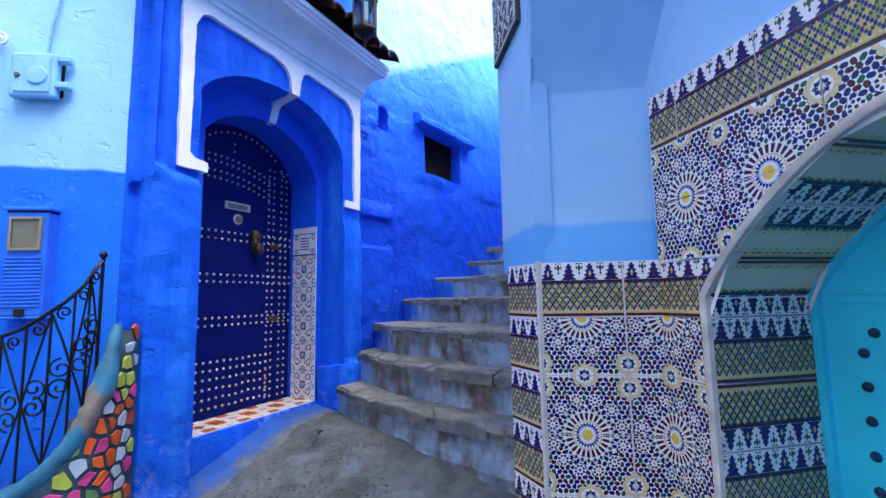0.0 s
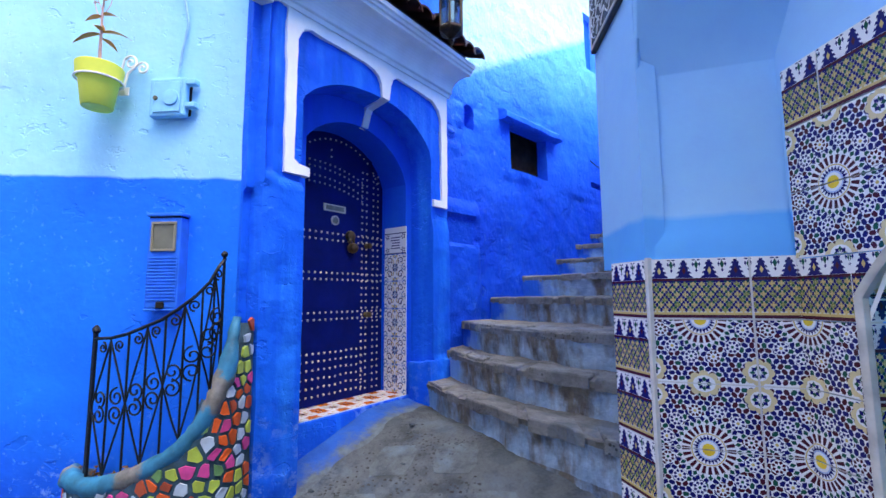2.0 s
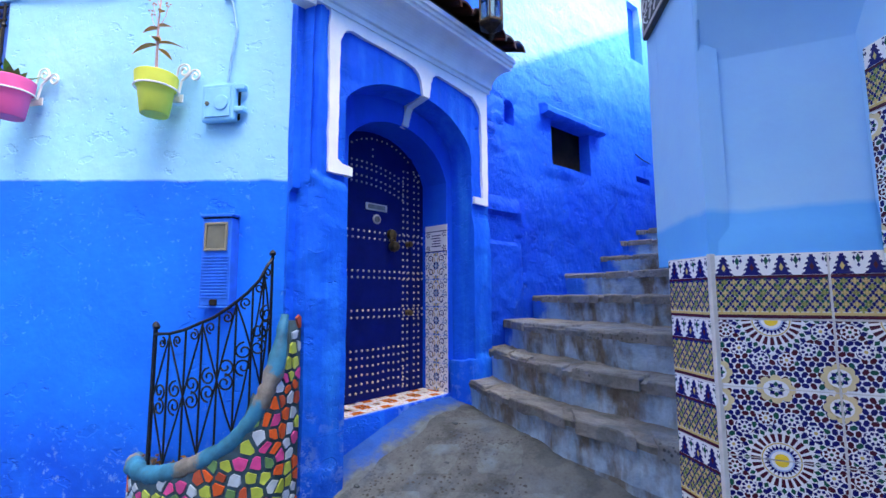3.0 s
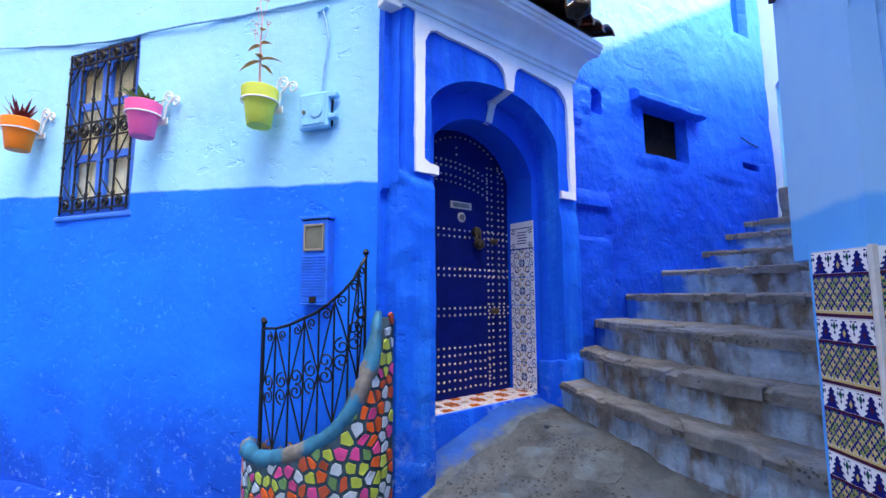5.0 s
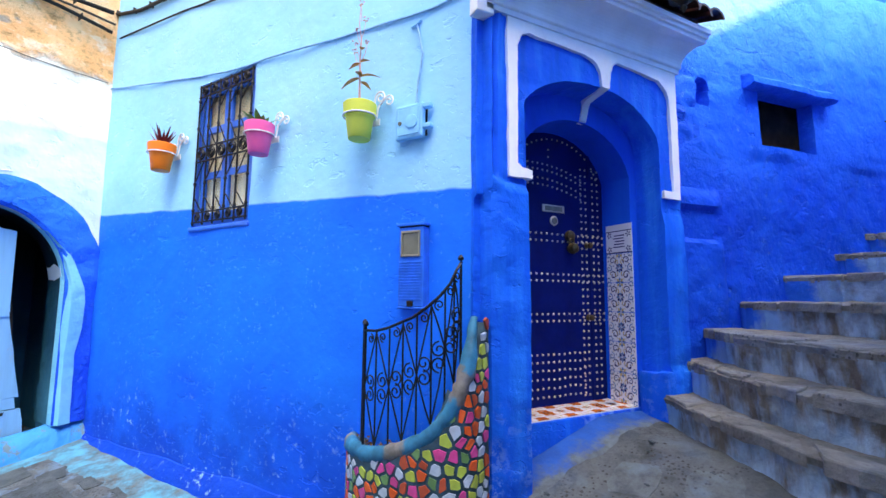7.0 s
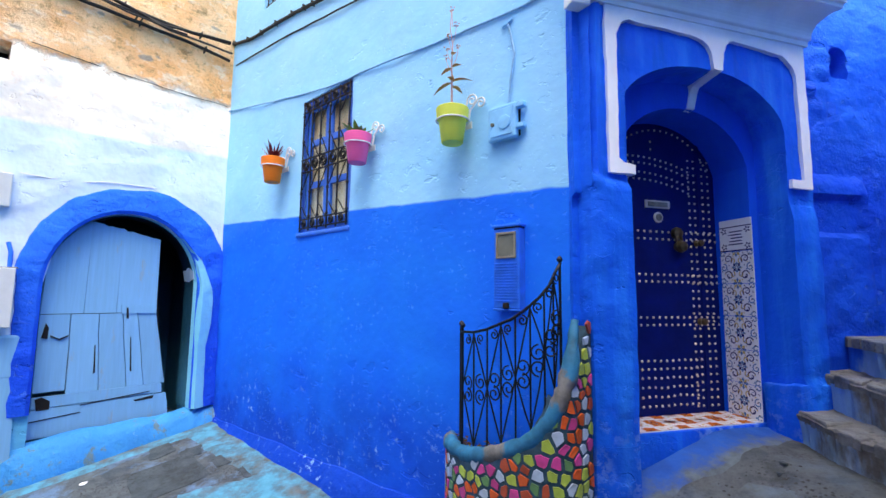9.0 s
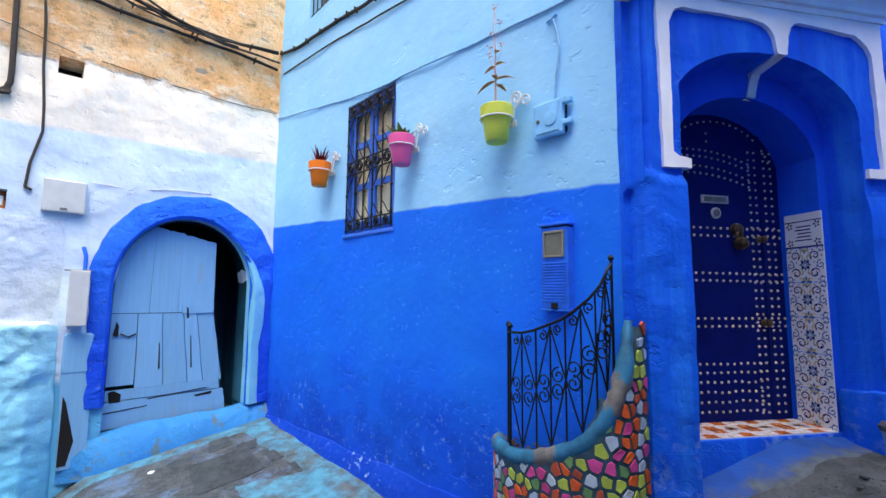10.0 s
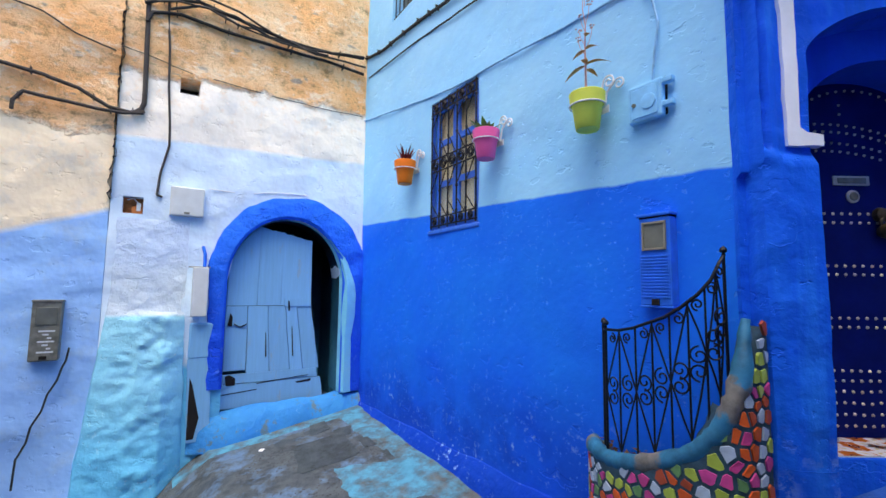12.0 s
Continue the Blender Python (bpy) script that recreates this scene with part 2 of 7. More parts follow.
def riser_paint(name):
    """Grey blue limewash, brushed up from below, flaking off brown cement."""
    m, t, b = mat(name, 0.85)
    b.inputs["Specular IOR Level"].default_value = 0.25
    xyz = split_xyz(t)
    share = math_node(t, "FRACT", math_node(t, "MULTIPLY", math_node(t, "SUBTRACT", xyz[2], 0.30), 5.22))
    cement = blend(t, ramp(t, noise_of(t, 12, 7, 0.68), 0.35, 0.68), (0.085, 0.075, 0.062), (0.205, 0.188, 0.165))
    paint = blend(t, ramp(t, noise_of(t, 6, 6, 0.65), 0.35, 0.65), (0.17, 0.26, 0.37), (0.36, 0.48, 0.61))
    brush = noise_of(t, 8, 7, 0.62, None, (1.0, 1.0, 0.40))
    flake = math_node(t, "SUBTRACT", math_node(t, "ADD", brush, math_node(t, "MULTIPLY", noise_of(t, 2.2, 3), 0.5)), math_node(t, "MULTIPLY", share, 0.12))
    cover = ramp(t, flake, 0.58, 0.78)
    col = blend(t, cover, cement, paint)
    soot = ramp(t, noise_of(t, 16, 6, 0.65), 0.52, 0.70)
    col = blend(t, math_node(t, "MULTIPLY", soot, 0.35), col, (0.10, 0.088, 0.072))
    # the blue of the wall runs over the ends of the steps
    away = math_node(t, "SUBTRACT", math_node(t, "ADD", xyz[0], 2.48), math_node(t, "MULTIPLY", xyz[1], 0.13))
    away = math_node(t, "ADD", away, math_node(t, "MULTIPLY", math_node(t, "SUBTRACT", noise_of(t, 5, 6, 0.65), 0.5), 0.45))
    col = blend(t, math_node(t, "MULTIPLY", ramp(t, away, 0.42, 0.30), 0.7), col, (0.22, 0.44, 0.76))
    col = blend(t, ramp(t, away, 0.20, 0.10), col, (0.012, 0.13, 0.66))
    t.links.new(col, b.inputs["Base Color"])
    bump(t, b, math_node(t, "ADD", noise_of(t, 9, 7, 0.62), math_node(t, "MULTIPLY", cover, 0.12)), 0.8, 0.03)
    return m


def spill(name, paint, ground, x, soft):
    """Paint that thins out over the paving away from a wall."""
    m, t, b = mat(name, 0.8)
    xyz = split_xyz(t)
    ragged = math_node(t, "MULTIPLY", math_node(t, "SUBTRACT", noise_of(t, 9, 8, 0.7), 0.5), 0.35)
    thin = ramp(t, math_node(t, "ADD", xyz[0], ragged), x + soft, x - soft)
    dust = blend(t, ramp(t, noise_of(t, 12, 7, 0.68), 0.35, 0.65), tuple(c * 0.6 for c in ground), tuple(c * 1.3 for c in ground))
    col = blend(t, thin, dust, blend(t, ramp(t, noise_of(t, 6, 6, 0.6), 0.4, 0.65), paint, tuple(c * 0.7 for c in paint)))
    t.links.new(col, b.inputs["Base Color"])
    bump(t, b, noise_of(t, 10, 8, 0.65), 0.6, 0.02)
    return m


def thin_paint(name, paint, ground):
    """Limewash trodden thin over grey paving, without a sharp edge."""
    m, t, b = mat(name, 0.85)
    b.inputs["Specular IOR Level"].default_value = 0.2
    patchy = math_node(t, "ADD", math_node(t, "MULTIPLY", noise_of(t, 4.0, 8, 0.68), 0.7), math_node(t, "MULTIPLY", noise_of(t, 1.6, 2), 0.3))
    dust = blend(t, ramp(t, noise_of(t, 11, 7, 0.68), 0.35, 0.65), tuple(c * 0.6 for c in ground), tuple(c * 1.25 for c in ground))
    tone = blend(t, ramp(t, noise_of(t, 8, 6, 0.6), 0.35, 0.65), paint, tuple(c * 0.65 for c in paint))
    t.links.new(blend(t, ramp(t, patchy, 0.58, 0.42), dust, tone), b.inputs["Base Color"])
    bump(t, b, noise_of(t, 12, 8, 0.65), 0.6, 0.02)
    return m


def masonry(name, blue, pale, top, level, soft, slope=0.0, white_top=3.25, white_slope=0.0, cyan=None):
    """Old rubble wall: limewash below, worn off above to crumbling ochre earth mortar."""
    m, t, b = mat(name, 0.85)
    b.inputs["Specular IOR Level"].default_value = 0.25
    xyz = split_xyz(t)
    warp = math_node(t, "MULTIPLY", math_node(t, "SUBTRACT", noise_of(t, 2.5, 8, 0.68), 0.5), 0.55)
    z = math_node(t, "SUBTRACT", xyz[2], math_node(t, "MULTIPLY", xyz[0], slope))
    crisp = math_node(t, "ADD", z, math_node(t, "MULTIPLY", warp, 0.12))
    wash = blend(t, ramp(t, noise_of(t, 2.2, 6, 0.6), 0.35, 0.65), blue, tuple(min(1, c * 1.15) for c in blue))
    col = blend(t, ramp(t, crisp, level - soft, level + soft), wash, pale)
    dirt = math_node(t, "MULTIPLY", ramp(t, noise_of(t, 3.4, 7, 0.65), 0.50, 0.68), 0.35)
    col = blend(t, dirt, col, (0.48, 0.55, 0.60))
    if cyan:
        low = math_node(t, "ADD", xyz[2], math_node(t, "MULTIPLY", warp, 0.7))
        col = blend(t, ramp(t, low, cyan[1] + 0.06, cyan[1] - 0.06), col, cyan[0])
    dark = tuple(c * 0.36 for c in top)
    light = (min(1, top[0] * 1.05), min(1, top[1] * 1.32), min(1, top[2] * 1.75))
    crumb = noise_of(t, 11, 10, 0.74)
    earth = blend(t, ramp(t, noise_of(t, 2.1, 6, 0.62), 0.40, 0.62), top, light)
    earth = blend(t, math_node(t, "MULTIPLY", ramp(t, crumb, 0.47, 0.34), 0.7), earth, dark)
    earth = blend(t, math_node(t, "MULTIPLY", ramp(t, crumb, 0.56, 0.70), 0.6), earth, light)
    coarse = noise_of(t, 4.2, 9, 0.70, None, (0.8, 0.8, 1.3))
    earth = blend(t, math_node(t, "MULTIPLY", ramp(t, coarse, 0.44, 0.34), 0.75), earth, tuple(c * 0.6 for c in dark))
    earth = blend(t, math_node(t, "MULTIPLY", ramp(t, coarse, 0.53, 0.62), 0.8), earth, (0.98, 0.80, 0.58))
    stone = math_node(t, "MULTIPLY", ramp(t, noise_of(t, 5.0, 2, 0.4, None, (0.8, 0.8, 1.6)), 0.66, 0.70), 0.7)
    earth = blend(t, stone, earth, (0.30, 0.29, 0.26))
    zz = math_node(t, "ADD", math_node(t, "SUBTRACT", xyz[2], math_node(t, "MULTIPLY", xyz[0], white_slope)), warp)
    bare = ramp(t, zz, white_top - 0.04, white_top + 0.04)
    col = blend(t, bare, col, earth)
    spots = math_node(t, "MULTIPLY", ramp(t, noise_of(t, 10, 9, 0.72), 0.54, 0.64), ramp(t, zz, white_top - 0.7, white_top - 0.05))
    spots = math_node(t, "MULTIPLY", spots, math_node(t, "SUBTRACT", 1.0, bare))
    col = blend(t, math_node(t, "MULTIPLY", spots, 0.45), col, light)
    t.links.new(col, b.inputs["Base Color"])
    h = math_node(t, "ADD", noise_of(t, 3.6, 3, 0.45), math_node(t, "MULTIPLY", noise_of(t, 20, 4, 0.55), 0.10))
    h = math_node(t, "ADD", h, math_node(t, "MULTIPLY", math_node(t, "MULTIPLY", math_node(t, "ADD", crumb, coarse), bare), 0.8))
    chip = ramp(t, noise_of(t, 8.0, 4, 0.55, None, (1.0, 1.0, 1.4)), 0.61, 0.64)
    h = math_node(t, "SUBTRACT", h, math_node(t, "MULTIPLY", chip, 0.10))
    h = math_node(t, "SUBTRACT", h, math_node(t, "MULTIPLY", bare, 0.15))
    bump(t, b, h, 0.75, 0.05)
    return m


def old_wood(name, color, grain_axis=(1, 1, 0.06), island=0.25):
    m, t, b = mat(name, 0.6)
    grain = noise_of(t, 40, 6, 0.6, None, grain_axis)
    col = blend(t, ramp(t, grain, 0.3, 0.75), tuple(c * 0.86 for c in color), color)
    worn = ramp(t, noise_of(t, 9, 8, 0.7, None, (1, 1, 0.3)), 0.60, 0.66)
    col = blend(t, math_node(t, "MULTIPLY", worn, 0.6), col, (0.30, 0.36, 0.42))
    info = t.nodes.new("ShaderNodeObjectInfo")
    hs = t.nodes.new("ShaderNodeHueSaturation")
    t.links.new(math_node(t, "ADD", math_node(t, "MULTIPLY", info.outputs["Random"], island), 1 - island / 2), hs.inputs["Value"])
    t.links.new(col, hs.inputs["Color"])
    t.links.new(hs.outputs[0], b.inputs["Base Color"])
    bump(t, b, grain, 0.35, 0.004)
    return m


def clear_glass(name, tint=(0.9, 0.95, 0.95)):
    m, t, b = mat(name, 0.05)
    b.inputs["Transmission Weight"].default_value = 1.0
    b.inputs["Base Color"].default_value = (*tint, 1)
    b.inputs["IOR"].default_value = 1.45
    return m


def worn_rim(name, paint, cement, centres):
    """Paint that is rubbed through to cement round a few places."""
    m, t, b = mat(name, 0.6)
    b.inputs["Specular IOR Level"].default_value = 0.3
    coords = t.nodes.new("ShaderNodeTexCoord").outputs["Object"]
    ragged = math_node(t, "MULTIPLY", math_node(t, "SUBTRACT", noise_of(t, 16, 7, 0.68), 0.5), 0.16)
    col = blend(t, ramp(t, noise_of(t, 7, 6, 0.6), 0.35, 0.65), tuple(c * 0.6 for c in paint), tuple(c * 1.35 for c in paint))
    bare = blend(t, ramp(t, noise_of(t, 14, 7, 0.65), 0.35, 0.65), tuple(c * 0.6 for c in cement), tuple(c * 1.3 for c in cement))
    for place, size in centres:
        d = t.nodes.new("ShaderNodeVectorMath")
        d.operation = "DISTANCE"
        d.inputs[1].default_value = place
        t.links.new(coords, d.inputs[0])
        col = blend(t, ramp(t, math_node(t, "ADD", d.outputs["Value"], ragged), size + 0.012, size - 0.012), col, bare)
    scuffs = ramp(t, noise_of(t, 22, 7, 0.7), 0.62, 0.68)
    col = blend(t, math_node(t, "MULTIPLY", scuffs, 0.6), col, bare)
    t.links.new(col, b.inputs["Base Color"])
    bump(t, b, noise_of(t, 28, 6, 0.6), 0.4, 0.008)
    return m


M.update({
    "paving": paving("worn_grey_paving", (0.094, 0.106, 0.110), (0.058, 0.065, 0.068), 0, 0.05),
    "alley": paving("worn_alley_paving", (0.086, 0.104, 0.112), (0.052, 0.063, 0.068), 0, 0.30),
    "slab": paving("dark_stone_slab", (0.060, 0.078, 0.086), (0.038, 0.049, 0.055)),
    "tread": paving("worn_step_cement", (0.180, 0.176, 0.164), (0.104, 0.102, 0.095), 0, 0.10),
    "step_stone": paving("chipped_step_stone", (0.190, 0.190, 0.182), (0.120, 0.121, 0.117), 0, 0.10),
    "riser": riser_paint("flaking_blue_riser"),
    "plinth": plaster("plinth_blue_plaster", [(0, 0, 0, (0.005, 0.06, 0.46))], worn=(0.25, 0.5, 0.88), wear=0.9, rough_bump=0.8, chip_low=0.6),
    "cyan_ground": thin_paint("trodden_cyan_paint", (0.09, 0.33, 0.48), (0.104, 0.118, 0.122)),
    "blue_ground": spill("spilled_blue_paint", (0.006, 0.095, 0.44), (0.10, 0.125, 0.14), -2.04, 0.06),
    "opposite": plaster("opposite_wall_plaster", [(0, 0, 0, (0.25, 0.42, 0.75)), (1.2, 0, 0.01, (0.55, 0.68, 0.82))], wear=0.3),
    "arch_wall": masonry("whitewashed_rubble", (0.61, 0.76, 0.93), (0.99, 0.91, 0.77), (0.92, 0.50, 0.21), 2.66, 0.02, -0.05, 3.33, -0.05, ((0.13, 0.52, 0.80), 0.30)),
    "side_wall": masonry("ochre_rubble", (0.30, 0.53, 0.93), (0.99, 0.82, 0.57), (0.94, 0.49, 0.20), 2.72, 0.03, -0.36, 2.38, 0.05),
    "wood_blue": old_wood("weathered_light_blue_planks", (0.20, 0.48, 0.77), island=0.12),
    "sash": plain("cobalt_gloss_paint", (0.02, 0.15, 0.70), 0.35, 0, 0.12, 20, 0.1),
    "curtain": plain("tan_curtain_cloth", (0.62, 0.54, 0.36), 0.9, 0, 0.25, 6, 0.3),
    "glass": clear_glass("window_glass"),
    "meter_blue": plain("blue_painted_metal", (0.014, 0.16, 0.78), 0.7, 0, 0.15, 15, 0.2),
    "box_blue": plain("pale_blue_painted_box", (0.24, 0.58, 0.92), 0.6, 0, 0.12, 15, 0.2),
    "dial": plain("dull_meter_glass", (0.13, 0.14, 0.12), 0.25, 0, 0.2, 10, 0),
    "beige": plain("beige_plastic_frame", (0.24, 0.23, 0.18), 0.5, 0, 0.1, 20, 0.1),
    "yellow_pot": plain("lime_yellow_pot", (0.68, 0.75, 0.10), 0.5, 0, 0.06, 8, 0.1),
    "pink_pot": plain("pink_pot", (0.85, 0.12, 0.36), 0.5, 0, 0.06, 8, 0.1),
    "orange_pot": plain("orange_pot", (0.92, 0.22, 0.015), 0.5, 0, 0.06, 8, 0.1),
    "soil": plain("dark_soil", (0.035, 0.025, 0.018), 0.95, 0, 0.4, 60, 0.8),
    "white_iron": plain("white_painted_iron", (0.75, 0.76, 0.78), 0.45, 0, 0.05, 30, 0.1),
    "green_leaf": plain("green_leaf", (0.15, 0.32, 0.07), 0.5, 0, 0.3, 20, 0.1),
    "red_leaf": plain("dark_red_leaf", (0.16, 0.015, 0.02), 0.45, 0, 0.3, 20, 0.1),
    "dry_leaf": plain("dry_orange_leaf", (0.56, 0.27, 0.08), 0.6, 0, 0.3, 20, 0.1),
    "dry_stem": plain("reddish_stem", (0.56, 0.34, 0.32), 0.6, 0, 0.2, 40, 0.1),
    "cable": plain("black_cable", (0.018, 0.017, 0.017), 0.55, 0, 0.2, 30, 0.1),
    "cable_blue": plain("blue_painted_cable", (0.22, 0.46, 0.72), 0.55, 0, 0.2, 30, 0.1),
    "cable_grey": plain("dusty_dark_cable", (0.055, 0.045, 0.040), 0.7, 0, 0.3, 30, 0.1),
    "grey_box": plain("grey_plastic_cover", (0.62, 0.66, 0.66), 0.45, 0, 0.06, 12, 0.1),
    "old_meter": plain("weathered_grey_meter", (0.17, 0.17, 0.14), 0.5, 0.2, 0.35, 18, 0.3),
    "brick": plain("orange_brick", (0.48, 0.16, 0.05), 0.85, 0, 0.25, 30, 0.5),
    "roof_tile": plain("dark_brown_roof_tile", (0.05, 0.016, 0.012), 0.28, 0, 0.5, 14, 0.4, 0.4),
    "lantern_metal": plain("dark_pierced_brass", (0.055, 0.036, 0.022), 0.5, 0.8, 0.4, 30, 0.4),
    "lantern_glass": clear_glass("frosted_lantern_glass", (0.42, 0.40, 0.34)),
    "rim_worn": worn_rim("worn_teal_rim", (0.022, 0.150, 0.27), (0.16, 0.155, 0.145), (((0.68, 0.07, 0.27), 0.055), ((0.24, 0.225, 0.335), 0.085), ((-0.09, 0.20, 0.68), 0.085))),
    "mortar": plain("slate_blue_mortar", (0.032, 0.075, 0.11), 0.8, 0, 0.35, 25, 0.5),
    "m_pink": plain("pink_mosaic", (0.52, 0.06, 0.24), 0.45, 0, 0.2, 20, 0.2, 0.3),
    "m_lime": plain("lime_mosaic", (0.36, 0.46, 0.07), 0.45, 0, 0.2, 20, 0.2, 0.3),
    "m_orange": plain("orange_mosaic", (0.60, 0.10, 0.02), 0.45, 0, 0.2, 20, 0.2, 0.3),
    "m_grey": plain("pale_blue_grey_mosaic", (0.40, 0.50, 0.60), 0.4, 0, 0.15, 20, 0.2, 0.3),
    "m_green": plain("green_mosaic", (0.12, 0.26, 0.10), 0.4, 0, 0.15, 20, 0.2, 0.3),
    "m_red": plain("brick_red_mosaic", (0.38, 0.07, 0.03), 0.45, 0, 0.2, 20, 0.2, 0.3),
    "t_white": plain("glazed_white", (0.84, 0.84, 0.86), 0.16, 0, 0.03, 8, 0.0),
    "t_navy": plain("glazed_navy", (0.012, 0.010, 0.125), 0.16, 0, 0.1, 30, 0.0),
    "t_maroon": plain("glazed_maroon", (0.070, 0.010, 0.022), 0.16, 0, 0.1, 30, 0.0),
    "t_green": plain("glazed_green", (0.014, 0.085, 0.060), 0.16, 0, 0.1, 30, 0.0),
    "t_ochre": plain("glazed_ochre", (0.62, 0.46, 0.17), 0.16, 0, 0.1, 30, 0.0),
    "t_cream": plain("glazed_cream_yellow", (0.72, 0.60, 0.34), 0.16, 0, 0.1, 30, 0.0),
    "t_bone": plain("glazed_bone_white", (0.66, 0.62, 0.46), 0.16, 0, 0.06, 12, 0.0),
    "t_olive": plain("glazed_olive", (0.30, 0.30, 0.08), 0.16, 0, 0.1, 30, 0.0),
    "t_yellow": plain("glazed_yellow", (0.85, 0.60, 0.05), 0.16, 0, 0.1, 30, 0.0),
    "t_pale": plain("glazed_pale_blue", (0.42, 0.52, 0.78), 0.16, 0, 0.1, 30, 0.0),
    "t_orange": plain("glazed_orange", (0.58, 0.16, 0.02), 0.2, 0, 0.15, 30, 0.0),
    "t_blue": plain("glazed_grey_blue", (0.10, 0.22, 0.42), 0.16, 0, 0.15, 30, 0.0),
    "arch_edge": plain("tan_plaster_edge", (0.56, 0.53, 0.49), 0.7, 0, 0.3, 14, 0.4),
    "plinth_cyan": plaster("worn_cyan_plaster", [(0, 0, 0, (0.05, 0.29, 0.60))], worn=(0.28, 0.58, 0.80), wear=0.9, rough_bump=0.9, depth=0.06, patch=((0.12, 0.20, 0.25), 6.0, 0.57)),
    "lining": plaster("pale_turquoise_plaster", [(0, 0, 0, (0.22, 0.60, 0.80))], worn=(0.55, 0.82, 0.9), wear=0.7, rough_bump=0.8, lumps=6),
    # teal plaster with the interior's shade painted in, darkening upwards to near-black
    "dark_teal": plaster("shaded_teal_plaster", [(0, 0, 0, (0.05, 0.20, 0.27)), (0.35, 0, 0.3, (0.016, 0.075, 0.11)), (1.3, 0, 0.3, (0.008, 0.014, 0.018))], worn=(0.10, 0.22, 0.25), wear=0.6, rough_bump=0.5),
    "pebble": plain("dark_pebble", (0.035, 0.034, 0.033), 0.6, 0, 0.5, 12, 0.0),
    "landing_stone": paving("flat_grey_stone", (0.112, 0.130, 0.136), (0.076, 0.088, 0.092), 0, 0.08),
    "litter": plain("withered_leaf", (0.10, 0.05, 0.02), 0.8, 0, 0.6, 30, 0.1),
    "grout": plain("pale_grout", (0.62, 0.60, 0.58), 0.7, 0, 0.1, 40, 0.2),
    "wood_brown": old_wood("dark_brown_board", (0.045, 0.028, 0.018)),
    # rough wood coloured near-black, with the shade of the deep opening painted in
    "shutter": plain("shaded_opening_wood", (0.018, 0.012, 0.009), 0.9, 0, 0.6, 9, 0.2, 0.0, 0.05),
    "sash_dark": plain("dark_blue_iron_stud", (0.015, 0.05, 0.12), 0.4, 0.3, 0.2, 40, 0.0),
    "door_turquoise": plain("turquoise_door_paint", (0.015, 0.70, 1.0), 0.35, 0, 0.10, 6, 0.12),
    "plaque_dark": plain("dark_carved_plaque", (0.05, 0.05, 0.06), 0.5, 0, 0.2, 20, 0.2),
})


# ---------------------------------------------------------------- mesh helpers
def frame_of(origin, along):
    """Axes of a wall: x along it, z up, y out of its face."""
    a = Vector((along[0], along[1], 0)).normalized()
    o = Vector((0, 0, 1)).cross(a)
    m = Matrix.Identity(4)
    m.col[0][:3], m.col[1][:3], m.col[2][:3], m.col[3][:3] = a, o, (0, 0, 1), origin
    return m


WALL_A = frame_of((-2.15, 1.08, 0), (-0.84076, -0.54142))
ARCH_W = frame_of((-5.69, -1.20, 0), (0.54142, -0.84076))
FACADE = frame_of((-2.014, 0, 0), (0, -1))
STAIR_W = frame_of((-2.12, 2.75, 0), (-0.129, -0.9916))
PIL_F = frame_of((-0.29, 1.215, 0), (-0.949, -0.316))
PIL_S = frame_of((-0.29, 1.215, 0), (-0.77, 0.638))
PIL_U = frame_of((-0.29, 1.215, 0), (-0.555, 0.832))
ARCH_R = frame_of((0.007, 1.314, 0), (-0.636, 0.772))
IDENTITY = Matrix.Identity(4)


def lump(p, size, scale):
    return noise.noise(Vector(p) * scale) * size + noise.noise(Vector(p) * scale * 3.1 + Vector((7, 3, 1))) * size * 0.35


def mesh_object(name, bm, material, m=IDENTITY, smooth=False, parent=None):
    bmesh.ops.recalc_face_normals(bm, faces=bm.faces[:])
    if smooth:
        for e in bm.edges:
            e.smooth = len(e.link_faces) == 2 and e.calc_face_angle(0) < 0.65
    me = bpy.data.meshes.new(name)
    bm.to_mesh(me)
    bm.free()
    for one in material if isinstance(material, (list, tuple)) else [material]:
        me.materials.append(one)
    if smooth:
        me.polygons.foreach_set("use_smooth", [True] * len(me.polygons))
    ob = new(name, me)
    if parent is not None:
        ob.parent = parent
    ob.matrix_basis = m
    return ob


def part(name, bm, material, parent, label="", m=IDENTITY, smooth=False):
    ob = mesh_object(name, bm, material, m, smooth, parent)
    return tagged(ob, label) if label else ob


def thing(name, m, label, category, group="", kind=""):
    return_ob = new(name)
    return_ob.matrix_basis = m
    return tagged(return_ob, label, category, group, kind)


def add_box(bm, lo, hi, bevel=0.0):
    r = bmesh.ops.create_cube(bm, size=1.0)
    vs = r["verts"]
    for v in vs:
        v.co = Vector([lo[i] + (v.co[i] + 0.5) * (hi[i] - lo[i]) for i in range(3)])
    if bevel:
        es = list({e for v in vs for e in v.link_edges})
        bmesh.ops.bevel(bm, geom=es, offset=bevel, segments=2, affect="EDGES", profile=0.5)
    return vs


def box(lo, hi, bevel=0.0):
    bm = bmesh.new()
    add_box(bm, lo, hi, bevel)
    return bm


